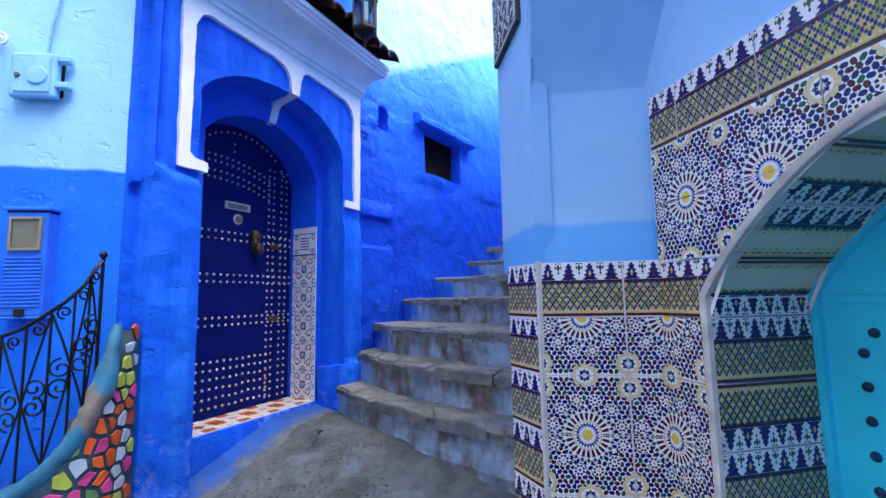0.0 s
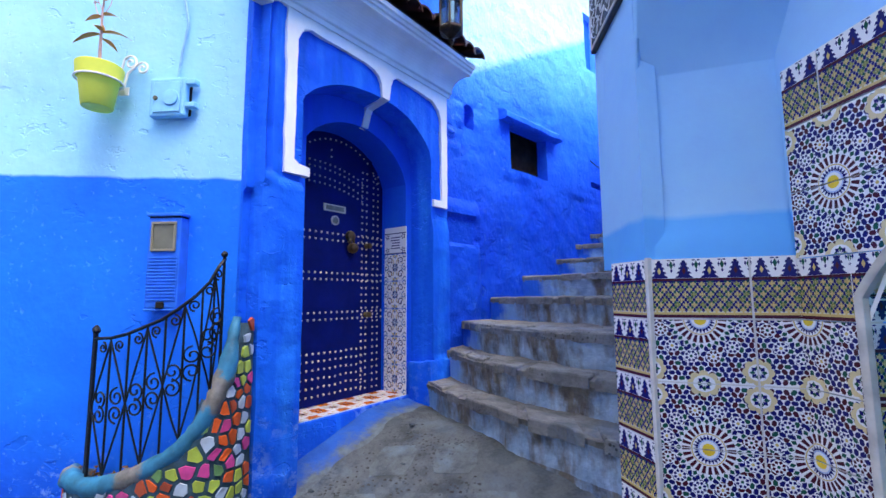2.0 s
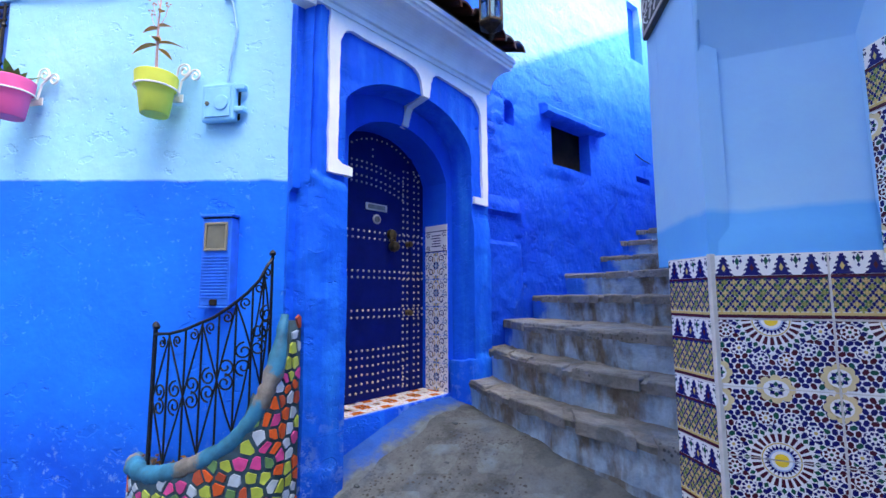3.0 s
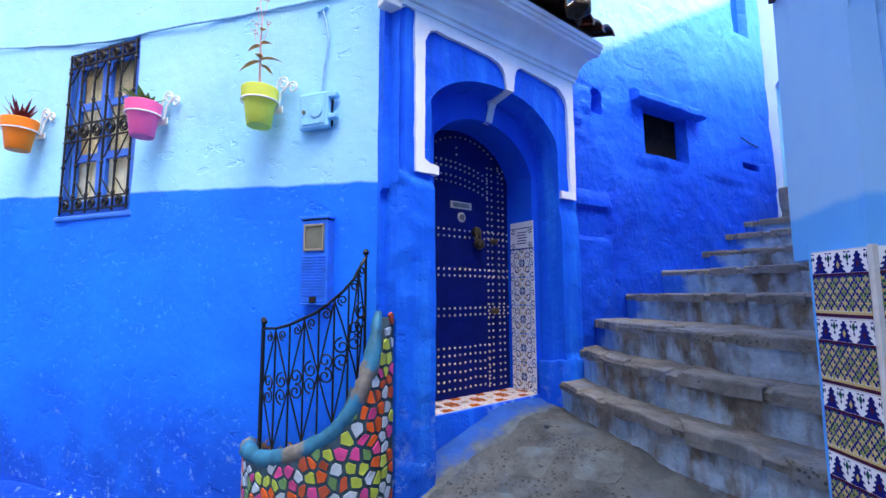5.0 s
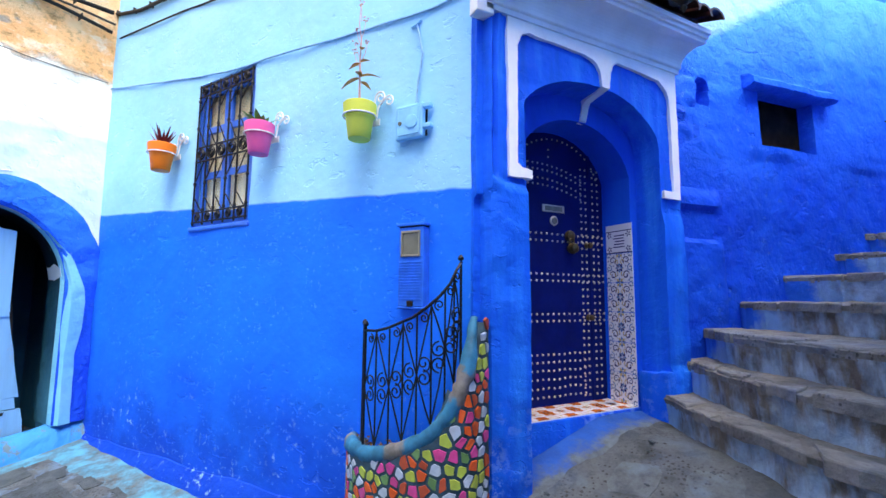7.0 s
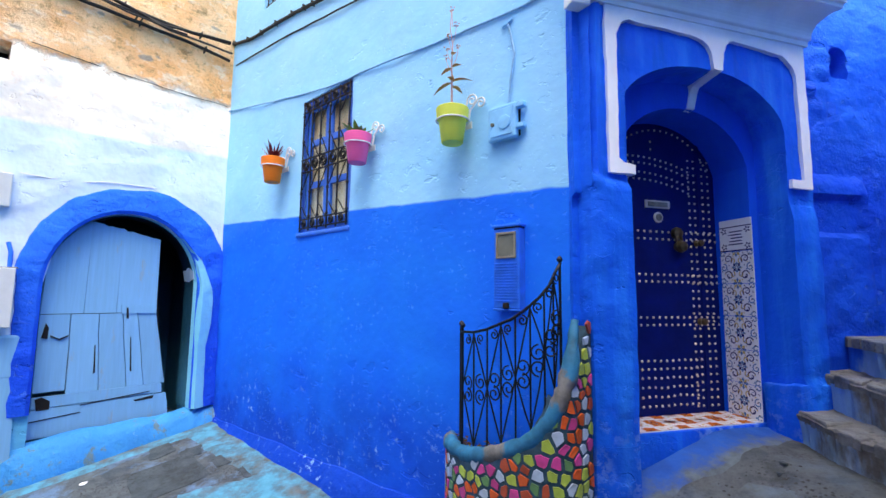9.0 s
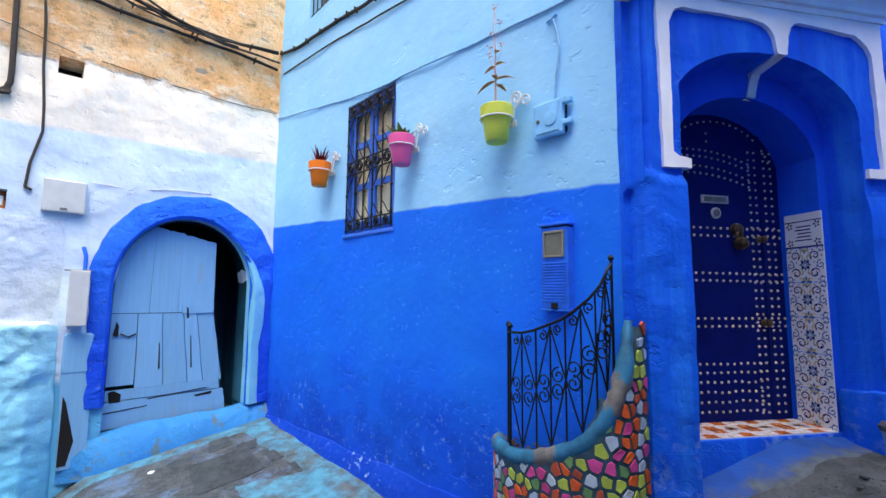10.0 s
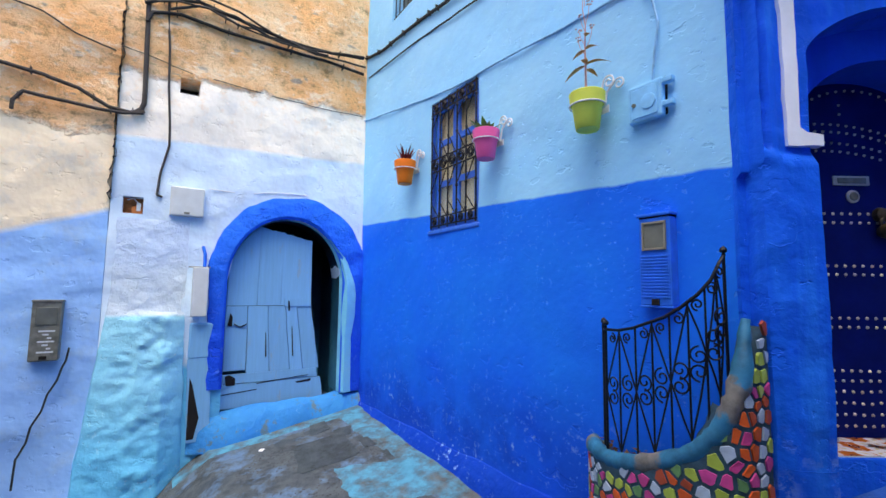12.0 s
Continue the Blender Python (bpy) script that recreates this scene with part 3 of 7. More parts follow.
def add_tube(bm, pts, radius, sides=8, closed=False):
    """A round bar along a line of points; radius may be a list."""
    pts = [Vector(p) for p in pts]
    n = len(pts)
    rings, ref = [], None
    for i, p in enumerate(pts):
        a, b = pts[i - 1] if (i or closed) else p, pts[(i + 1) % n] if (i < n - 1 or closed) else p
        d = (b - a).normalized()
        if ref is None:
            ref = d.orthogonal().normalized()
        ref = (ref - d * ref.dot(d)).normalized()
        side = d.cross(ref)
        r = radius[i] if isinstance(radius, (list, tuple)) else radius
        rings.append([bm.verts.new(p + (ref * math.cos(k * math.tau / sides) + side * math.sin(k * math.tau / sides)) * r) for k in range(sides)])
    for i in range(n if closed else n - 1):
        a, b = rings[i], rings[(i + 1) % n]
        for k in range(sides):
            bm.faces.new((a[k], a[(k + 1) % sides], b[(k + 1) % sides], b[k]))
    if not closed:
        bm.faces.new(rings[0][::-1])
        bm.faces.new(rings[-1])


def tube(pts, radius, sides=8, closed=False):
    bm = bmesh.new()
    add_tube(bm, pts, radius, sides, closed)
    return bm


def add_lathe(bm, profile, center=(0, 0, 0), sides=20):
    rings = []
    c = Vector(center)
    for r, z in profile:
        rings.append([bm.verts.new(c + Vector((r * math.cos(k * math.tau / sides), r * math.sin(k * math.tau / sides), z))) for k in range(sides)])
    for a, b in zip(rings, rings[1:]):
        for k in range(sides):
            bm.faces.new((a[k], a[(k + 1) % sides], b[(k + 1) % sides], b[k]))
    bm.faces.new(rings[0][::-1])
    bm.faces.new(rings[-1])


def lathe(profile, center=(0, 0, 0), sides=20):
    bm = bmesh.new()
    add_lathe(bm, profile, center, sides)
    return bm


def add_prism(bm, outline, y0, y1):
    """A closed outline in x and z, as a slab from y0 to y1."""
    a = [bm.verts.new((x, y0, z)) for x, z in outline]
    b = [bm.verts.new((x, y1, z)) for x, z in outline]
    bm.faces.new(a)
    bm.faces.new(b[::-1])
    for i in range(len(a)):
        j = (i + 1) % len(a)
        bm.faces.new((a[i], b[i], b[j], a[j]))


def prism(outline, y0, y1):
    bm = bmesh.new()
    add_prism(bm, outline, y0, y1)
    return bm


def steps_between(a, b, size):
    n = max(1, round((b - a) / size))
    return [a + (b - a) * i / n for i in range(n + 1)]


def wall_mesh(blocks, thick, size=0.08, rough=0.008, scale=2.2, lean=0.0, seed=0.0, bulge=None, holes=()):
    """An uneven wall face at y = 0 with a body behind it. blocks: (x0, x1, low, high), where low and high are numbers or
    functions of x. holes: (x0, x1, z0, z1) cut right through a plain block."""
    bm = bmesh.new()
    seen = {}

    def vert(x, z, back):
        key = (round(x, 4), round(z, 4), back)
        if key not in seen:
            y = -thick if back else lump((x + seed, seed, z), rough, scale) - lean * z + (bulge(x, z) if bulge else 0)
            seen[key] = bm.verts.new((x, y, z))
        return seen[key]

    def quad(q):
        for back in (False, True):
            vs = [vert(x, z, back) for x, z in q]
            if len(set(vs)) == 4:
                try:
                    bm.faces.new(vs[::-1] if back else vs)
                except ValueError:
                    pass

    def covered(x, z):
        for x0, x1, low, high in blocks:
            if x0 < x < x1:
                lo = low(x) if callable(low) else low
                hi = high(x) if callable(high) else high
                if lo < z < hi and not any(a < x < b and c < z < d for a, b, c, d in holes):
                    return True
        return False

    for x0, x1, low, high in blocks:
        cuts = sorted({x0, x1} | {v for h in holes for v in h[:2] if x0 < v < x1})
        xs = [x for a, b in zip(cuts, cuts[1:]) for x in steps_between(a, b, size)[:-1]] + [x1]
        if not callable(low) and not callable(high):
            cuts = sorted({low, high} | {v for h in holes for v in h[2:] if low < v < high})
            zs = [z for a, b in zip(cuts, cuts[1:]) for z in steps_between(a, b, size)[:-1]] + [high]
            for xa, xb in zip(xs, xs[1:]):
                for za, zb in zip(zs, zs[1:]):
                    x, z = (xa + xb) / 2, (za + zb) / 2
                    if not any(a < x < b and c < z < d for a, b, c, d in holes):
                        quad([(xa, za), (xb, za), (xb, zb), (xa, zb)])
            continue
        lo = low if callable(low) else (lambda x, v=low: v)
        hi = high if callable(high) else (lambda x, v=high: v)
        rows = max(1, round(max(hi(x) - lo(x) for x in xs) / size))
        for xa, xb in zip(xs, xs[1:]):
            for i in range(rows):
                f, g = i / rows, (i + 1) / rows
                quad([(xa, lo(xa) + (hi(xa) - lo(xa)) * f), (xb, lo(xb) + (hi(xb) - lo(xb)) * f), (xb, lo(xb) + (hi(xb) - lo(xb)) * g), (xa, lo(xa) + (hi(xa) - lo(xa)) * g)])
    front = {v: k for k, v in seen.items()}
    for e in [e for e in bm.edges if len(e.link_faces) == 1 and not front[e.verts[0]][2]]:
        a, b = e.verts
        ka, kb = front[a], front[b]
        mx, mz = (ka[0] + kb[0]) / 2, (ka[1] + kb[1]) / 2
        if abs(ka[0] - kb[0]) < 1e-4 and covered(mx - 0.004, mz) and covered(mx + 0.004, mz):
            continue
        if abs(ka[1] - kb[1]) < 1e-4 and covered(mx, mz - 0.004) and covered(mx, mz + 0.004):
            continue
        try:
            bm.faces.new((a, b, seen[(kb[0], kb[1], True)], seen[(ka[0], ka[1], True)]))
        except ValueError:
            pass
    return bm


def structure(name, bm, material, m, label, smooth=True):
    return tagged(mesh_object(name, bm, material, m, smooth), label, name.split("_")[0], "", "structure")


# ---------------------------------------------------------------- ground
def ramp_height(x, y):
    z = -0.40 + 0.345 * max(0.0, min(y, 2.25)) + 0.05 * max(0.0, min(1.0, (-1.2 - x))) * min(1, max(0, y))
    return min(z, 0.34)


ARCH_INV = ARCH_W.inverted()


def ground_height(x, y):
    p = ARCH_INV @ Vector((x, y, 0))
    s, out = max(0, p.x), p.y
    near = max(0.0, min(1.0, (3.6 - out) / 1.2))
    slope = -0.30 - 0.03 * max(0, min(out, 3)) - 0.15 * min(s, 1.6) - min(0.45, 0.7 * max(0, s - 1.6))
    return slope * near - 0.45 * (1 - near) + lump((x, y, 0), 0.012, 1.1)


bm = bmesh.new()
grid = {}
xs = [-40, -20, -8] + steps_between(-6.5, 3, 0.08) + [6, 12, 25, 40]
ys = [-40, -20, -8] + steps_between(-4.5, 1.6, 0.08) + [3, 9, 20, 40]
for i, x in enumerate(xs):
    for j, y in enumerate(ys):
        grid[i, j] = bm.verts.new((x, y, ground_height(x, y)))
for i in range(len(xs) - 1):
    for j in range(len(ys) - 1):
        bm.faces.new((grid[i, j], grid[i + 1, j], grid[i + 1, j + 1], grid[i, j + 1]))
ground = structure("ground", bm, M["alley"], IDENTITY, "worn grey stone and cement alley paving")

# the sloping landing in front of the house door
bm = bmesh.new()
edge = lambda y: -2.2 if y > 1.27 else -2.06 + (1.27 - y) * 0.75
ys = sorted(steps_between(0.0, 2.7, 0.05) + [1.269])
cols = 46
rows = []
for y in ys:
    x0, x1 = edge(y), 0.9
    row = [bm.verts.new((x0, y, -0.6))]
    for k in range(cols + 1):
        x = x0 + (x1 - x0) * k / cols
        row.append(bm.verts.new((x, y, ramp_height(x, y) + lump((x, y, 3), 0.012, 3))))
    rows.append(row)
for a, b in zip(rows, rows[1:]):
    for k in range(cols + 1):
        bm.faces.new((a[k], a[k + 1], b[k + 1], b[k]))
structure("pavement", bm, M["paving"], IDENTITY, "sloping worn grey cement paving before the door")

bm = bmesh.new()
rows = []
for y in steps_between(1.28, 2.42, 0.04):
    e = -1.92 + lump((y, 3, 2), 0.06, 4.0) + lump((y, 7, 2), 0.03, 11.0) - 0.05 * (y - 1.28)
    row = []
    for f in (0, 0.3, 0.6, 0.85, 1):
        x = -2.17 + (e + 2.17) * f
        row.append(bm.verts.new((x, y, ramp_height(x, y) + lump((x, y, 3), 0.012, 3) + (0.010 - 0.006 * f + 0.05 * max(0, 0.5 - f) ** 1.5 if f < 1 else -0.008))))
    rows.append(row)
for a, b in zip(rows, rows[1:]):
    for k in range(4):
        bm.faces.new((a[k], a[k + 1], b[k + 1], b[k]))
structure("trim_paint_door", bm, M["blue_ground"], IDENTITY, "blue paint run over the paving below the door sill")

# ---------------------------------------------------------------- street wall with the window
WIN = (1.82, 2.57, 1.637, 2.865)
UPPER = (2.95, 3.5, 4.2, 5.3)
structure("wall_street", wall_mesh([(-0.05, 4.3, -0.7, 6.5)], 0.3, 0.07, 0.012, 1.6, holes=(WIN, UPPER)), M["wall_a"], WALL_A, "two-tone blue plastered house wall, cobalt below and pale above")


def ledge(s0, s1, top, out, low, step=0.08, seed=0.0):
    """A sloping foot of plaster along a wall."""
    bm = bmesh.new()
    rows = []
    for s in steps_between(s0, s1, step):
        n = lump((s, seed, 0), 0.03, 2.0)
        o = out(s) if callable(out) else out
        t = top(s) if callable(top) else top
        rows.append([bm.verts.new((s, y, z)) for y, z in ((-0.05, t + 0.02 + n), (0.012, t + n), (o * 0.55 + n, t - 0.05 + n * 0.5), (o + n, low + 0.05), (o + 0.02 + n * 1.5, low - 0.15))])
    for a, b in zip(rows, rows[1:]):
        for k in range(4):
            bm.faces.new((a[k], a[k + 1], b[k + 1], b[k]))
    return bm


structure("plinth_street", ledge(0.6, 4.25, lambda s: -0.16 - 0.025 * s, 0.07, -0.39), M["plinth"], WALL_A, "sloping cobalt blue plaster foot of the street wall")


def painted_strip(m, s0, s1, y0, y1, seed):
    """Paint that ran over the paving along a wall."""
    bm = bmesh.new()
    inv = m
    rows = []
    for s in steps_between(s0, s1, 0.05):
        e = y1 + lump((s, seed, 2), 0.05, 3.0)
        row = []
        for f in (0, 0.35, 0.7, 1):
            p = inv @ Vector((s, y0 + (e - y0) * f, 0))
            row.append(bm.verts.new((p.x, p.y, ground_height(p.x, p.y) + (0.012 if f < 1 else -0.004))))
        rows.append(row)
    for a, b in zip(rows, rows[1:]):
        for k in range(3):
            bm.faces.new((a[k], a[k + 1], b[k + 1], b[k]))
    return bm


structure("trim_paint_street", painted_strip(WALL_A, 0.9, 4.2, 0.05, 0.34, 1), M["cyan_ground"], IDENTITY, "light blue paint spilled over the paving edge")
structure("trim_paint_arch", painted_strip(ARCH_W, -0.05, 1.9, 0.1, 0.30, 5), M["cyan_ground"], IDENTITY, "light blue paint over the paving by the old door")


# ---------------------------------------------------------------- door surround
def outer_arch(u):
    f = max(-1, min(1, (-u - 1.905) / 0.555))
    return 2.06 + 0.312 * math.sqrt(max(0, 1 - f * f))


def inner_arch(u):
    f = max(-1, min(1, (-u - 1.935) / 0.475))
    return 1.83 + 0.390 * math.sqrt(max(0, 1 - f * f))


def pilaster_bulge(u, z):
    y = -u
    b = 0.0
    if z < 1.70 and y < 1.40:
        b += 0.035 * min(1, (1.70 - z) / 0.06) * min(1, max(0, (y - 1.16) / 0.05))
    if z < 1.66 and y > 2.46:
        b += 0.02 * min(1, (1.66 - z) / 0.1)
    if y < 1.14:
        b -= 0.05
    if 1.14 < y < 1.235 and z > 1.64:
        # a flat strip that ends in a rounded lump
        b += 0.012 * min(1, (z - 1.64) / 0.03) + 0.008 * max(0, 1 - abs(z - 1.67) / 0.035)
    if 1.165 < y < 1.19 and z > 1.72:
        b -= 0.026
    if z < 1.60 and y < 1.142:
        b -= 0.03
    b += lump((y * 9, 0, z * 0.8), 0.006, 1.0)
    if z < 0.66 and y > 2.46:
        b += 0.03 * min(1, (0.66 - z) / 0.06)
    return b


structure("wall_door", wall_mesh([(-1.373, -1.10, -0.7, 4.2), (-2.66, -2.463, -0.7, 4.2), (-2.463, -1.373, outer_arch, 4.2)], 0.19, 0.02, 0.009, 4.0, bulge=pilaster_bulge), M["facade"], FACADE, "cobalt blue plastered door surround")
structure("wall_reveal", wall_mesh([(-1.53, -1.2, -0.7, 3.5), (-2.66, -2.40, -0.7, 3.5), (-2.40, -1.53, inner_arch, 3.5)], 0.30, 0.03, 0.004, 2.5), M["ring"], FACADE @ Matrix.Translation((0, -0.19, 0)), "recessed deep blue arched door reveal")
bm = bmesh.new()
add_box(bm, (-2.63, -0.172, -0.35), (-2.397, 0.050, 0.620), 0.03)
bmesh.ops.subdivide_edges(bm, edges=[e for e in bm.edges if e.calc_length() > 0.1], cuts=4, use_grid_fill=True)
for v in bm.verts:
    v.co += Vector((lump(v.co, 0.012, 6), lump(v.co + Vector((5, 0, 0)), 0.026, 6), lump(v.co + Vector((0, 7, 0)), 0.040, 6)))
structure("plinth_door", bm, M["facade"], FACADE, "lumpy cobalt blue plaster block at the foot of the door jamb")
structure("sill_door", box((-2.44, -0.46, -0.5), (-1.50, -0.165, 0.385), 0.012), M["facade"], FACADE, "cobalt blue plastered door sill")
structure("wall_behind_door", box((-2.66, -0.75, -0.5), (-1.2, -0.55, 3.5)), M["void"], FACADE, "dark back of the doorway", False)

# ---------------------------------------------------------------- wall along the stairs
SMALL = (-1.585, -0.93, 2.29, 2.74)
SLOT = (-0.40, -0.26, 2.53, 2.745)
PUTLOG = (-2.92, -2.58, 2.395, 2.465)
HIGH = (-2.94, -2.64, 3.96, 4.75)


def stair_bulge(u, z):
    b = -0.02 * max(0, z - 2.0) + lump((u, 2, z), 0.005, 6.5)
    if -0.43 < u < 0.2 and z < 1.88:
        side = min(1, (u + 0.43) / 0.035)
        b += 0.045 * min(1, math.sqrt(max(0, 1.88 - z) / 0.10)) * side
        if 1.485 < z < 1.745 and -0.40 < u:
            b -= 0.030
        elif z < 1.485:
            b += lump((u, 8, z), 0.012, 12)
    if -0.50 < u < -0.02 and 2.2 < z < 2.78:
        b += (abs(noise.noise(Vector((u * 9, 3, z * 8)))) - 0.2) * 0.07 * min(1, (z - 2.2) / 0.06) * min(1, (u + 0.50) / 0.08)
    if u < -0.45 and z < 2.2:
        b += 0.05 * noise.noise(Vector((u * 1.3, 4, z * 1.1)))
    return b


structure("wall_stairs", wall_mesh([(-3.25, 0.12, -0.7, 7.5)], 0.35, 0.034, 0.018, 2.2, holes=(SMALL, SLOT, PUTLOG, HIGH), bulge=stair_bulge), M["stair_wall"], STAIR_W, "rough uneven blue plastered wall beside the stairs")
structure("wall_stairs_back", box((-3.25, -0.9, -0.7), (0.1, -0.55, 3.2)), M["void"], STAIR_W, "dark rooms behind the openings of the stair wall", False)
structure("window_high", box((HIGH[0] - 0.02, -0.6, HIGH[2] - 0.02), (HIGH[1] + 0.02, -0.13, HIGH[3] + 0.02)), M["ring"], STAIR_W, "tall blue painted blind window high in the stair wall", False)
bm = bmesh.new()
add_box(bm, (-1.54, 5.42, 1.70), (-0.40, 5.62, 2.14), 0.02)
bmesh.ops.subdivide_edges(bm, edges=[e for e in bm.edges if e.calc_length() > 0.1], cuts=4, use_grid_fill=True)
for v in bm.verts:
    v.co += Vector((lump(v.co, 0.02, 5), lump(v.co + Vector((5, 0, 0)), 0.02, 6), lump(v.co + Vector((0, 7, 0)), 0.02, 6)))
structure("wall_stair_head", bm, M["tread"], IDENTITY, "low bare cement wall at the head of the stairs")
FAR = frame_of((-1.70, 6.02, 0), (-0.985, -0.17))
structure("wall_far", wall_mesh([(-2.6, -0.42, 0.5, 7.5), (-0.05, 0.5, 0.5, 7.5), (-0.42, -0.05, lambda u: 3.45 + 0.18 * math.sqrt(max(0, 1 - ((u + 0.235) / 0.186) ** 2)), 7.5)], 0.12, 0.1, 0.012, 1.5), M["sky_wall"], FAR, "white and pale blue wall at the top of the stairs")
structure("door_far", box((-0.6, -0.20, 1.8), (0.1, -0.13, 3.9)), M["turquoise"], FAR, "turquoise painted doorway at the top of the stairs", False)

# ---------------------------------------------------------------- whitewashed wall with the low arch
def low_arch(s, grow=0.0):
    f = max(-1, min(1, (s - 0.88) / (0.63 + grow)))
    return 1.14 + (0.725 + grow) * math.sqrt(max(0, 1 - f * f))


HOLE = (1.87, 2.05, 3.08, 3.25)
BRICK = (2.29, 2.455, 1.785, 1.95)


def arch_bulge(s, z):
    return 0.03 * noise.noise(Vector((s * 1.7, 9, z * 1.5)))


structure("wall_arch", wall_mesh([(-0.1, 0.25, -0.9, 6.5), (1.51, 2.55, -0.9, 6.5), (0.25, 1.51, low_arch, 2.0), (0.25, 1.51, 2.0, 6.5)], 0.32, 0.055, 0.02, 2.2, holes=(HOLE, BRICK), bulge=arch_bulge), M["arch_wall"], ARCH_W, "whitewashed plaster wall with bare ochre masonry above")
structure("wall_side", wall_mesh([(2.556, 6.5, -0.9, 6.5)], 0.3, 0.06, 0.025, 2.2, seed=3.0, bulge=arch_bulge), M["side_wall"], ARCH_W @ Matrix.Translation((0, -0.015, 0)), "ochre masonry wall painted blue below")
# the store's shade is put into its wall colours, dark teal and near-black
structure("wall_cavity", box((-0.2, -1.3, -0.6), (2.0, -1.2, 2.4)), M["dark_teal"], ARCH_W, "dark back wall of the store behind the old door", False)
structure("wall_cavity_side", box((-0.3, -1.3, -0.6), (0.12, -0.32, 2.4)), M["dark_teal"], ARCH_W, "turquoise plastered side of the store with shade painted in", False)
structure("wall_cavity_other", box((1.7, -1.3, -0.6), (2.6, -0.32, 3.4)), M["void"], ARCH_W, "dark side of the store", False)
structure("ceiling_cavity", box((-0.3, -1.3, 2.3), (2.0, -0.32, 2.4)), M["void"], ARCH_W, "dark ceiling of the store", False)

# the raised blue surround of the low arch
bm = bmesh.new()
pts = []
for k in range(41):
    a = math.pi * k / 40
    pts.append((a, 0))
path = [(0.25, -0.13 + 1.27 * i / 10, (-1, 0)) for i in range(10)] + [(0.88 - 0.63 * math.cos(a), 1.14 + 0.725 * math.sin(a), (-math.cos(a), math.sin(a))) for a, _ in pts] + [(1.51, 1.14 - 1.1 * i / 10, (1, 0)) for i in range(1, 11)]
rings = []
for i, (x, z, n) in enumerate(path):
    wide = 0.18 + lump((x, z, 5), 0.03, 5) + 0.08 * max(0, n[1]) + (0.16 * max(0, -n[0]) if n[1] > 0 else 0.10 * max(0, -n[0]))
    h = 0.066 + lump((x, z, 9), 0.026, 6)
    rings.append([bm.verts.new((max(-0.02, x + n[0] * w), y, z + n[1] * w)) for w, y in ((0.002, -0.03), (0.0, h * 0.6), (0.03, h), (wide * 0.6, h * 0.9), (wide * 0.92, h * 0.5), (wide, -0.04))])
for a, b in zip(rings, rings[1:]):
    for k in range(5):
        bm.faces.new((a[k], a[k + 1], b[k + 1], b[k]))
structure("trim_arch", bm, M["arch_blue"], ARCH_W, "lumpy cobalt blue plaster band round the low arch")
bm = bmesh.new()
rows = []
for x, z, n in path:
    # on one side the pale paint runs out over the band
    r = max(0.0, min(1.0, (0.50 - x) / 0.2)) * max(0.12, min(1.0, (1.62 - z) / 0.5)) * (1 + lump((x, z, 3), 0.35, 3.0))
    line = [(0.135 * r, 0.078), (0.03 * r, 0.090 * min(1, r) + 0.02), (-0.012, -0.015), (-0.013, -0.03), (-0.012, -0.045)] if r > 0.02 else [(-0.012, -0.012), (-0.012, -0.013), (-0.012, -0.015), (-0.012, -0.03), (-0.012, -0.045)]
    rows.append([bm.verts.new((x + n[0] * w, y, z + n[1] * w)) for w, y in line])
for a, b in zip(rows, rows[1:]):
    for k in range(4):
        bm.faces.new((a[k], a[k + 1], b[k + 1], b[k]))
structure("trim_arch_lining", bm, M["lining"], ARCH_W, "turquoise plastered reveal of the low arch")
# deep part of the arch lining, its shade painted as dark teal
bm = bmesh.new()
rows = [[bm.verts.new((x + n[0] * w, y, z + n[1] * w)) for w, y in ((-0.012, -0.045), (-0.012 + lump((x, z, 1), 0.012, 6), -0.15), (-0.012 + lump((x, z, 6), 0.012, 6), -0.31))] for x, z, n in path]
for a, b in zip(rows, rows[1:]):
    for k in range(2):
        bm.faces.new((a[k], a[k + 1], b[k + 1], b[k]))
structure("trim_arch_soffit", bm, M["dark_teal"], ARCH_W, "inside of the low arch, its shade painted dark teal")
structure("plinth_arch", ledge(0.0, 1.80, lambda s: -0.145 - 0.05 * s + 0.03 * noise.noise(Vector((s * 3, 0, 0))), lambda s: (0.13 + 0.05 * noise.noise(Vector((s * 2.3, 4, 0)))) * min(1, 0.2 + (1.80 - s) / 0.35), -0.42, 0.03, 4), M["plinth_cyan"], ARCH_W, "turquoise plastered threshold of the old door")

# battered buttress between the two old walls: bare whitewash above, turquoise below
bm = bmesh.new()
rows = []
for i in range(112):
    z = -1.05 + 2.79 * i / 111
    f = max(0.0, (1.85 - z) / 2.9)
    l = 2.50 + 0.19 * max(0.0, min(1.0, (1.1 - z) / 1.9)) + lump((0, z, 7), 0.012, 3)
    r = 1.868 - 0.05 * max(0.0, min(1.0, (0.9 - z) / 1.6)) + lump((0, z, 3), 0.012, 5)
    low = max(0.0, min(1.0, (0.88 - z) / 0.10))
    o = 0.012 + 0.07 * f + 0.13 * f * f + 0.035 * low
    row = []
    for k in range(41):
        g = k / 40
        s = r + (l - r) * g
        near = min(1.0, (0.10 + 3.5 * g) if low > 0.5 else (0.05 + 1.6 * g)) * (0.12 + 0.88 * min(1.0, (1 - g) / 0.45) ** 0.6)
        rough = (lump((s, z * 1.3, 2), 0.034, 4.5) + lump((s, z * 1.6, 5), 0.014, 12)) * (0.35 + 0.65 * low)
        row.append(bm.verts.new((s, (o + rough) * near if 0 < k < 40 else -0.05, z)))
    rows.append(row)
for a, b in zip(rows, rows[1:]):
    for k in range(40):
        bm.faces.new((a[k], a[k + 1], b[k + 1], b[k]))
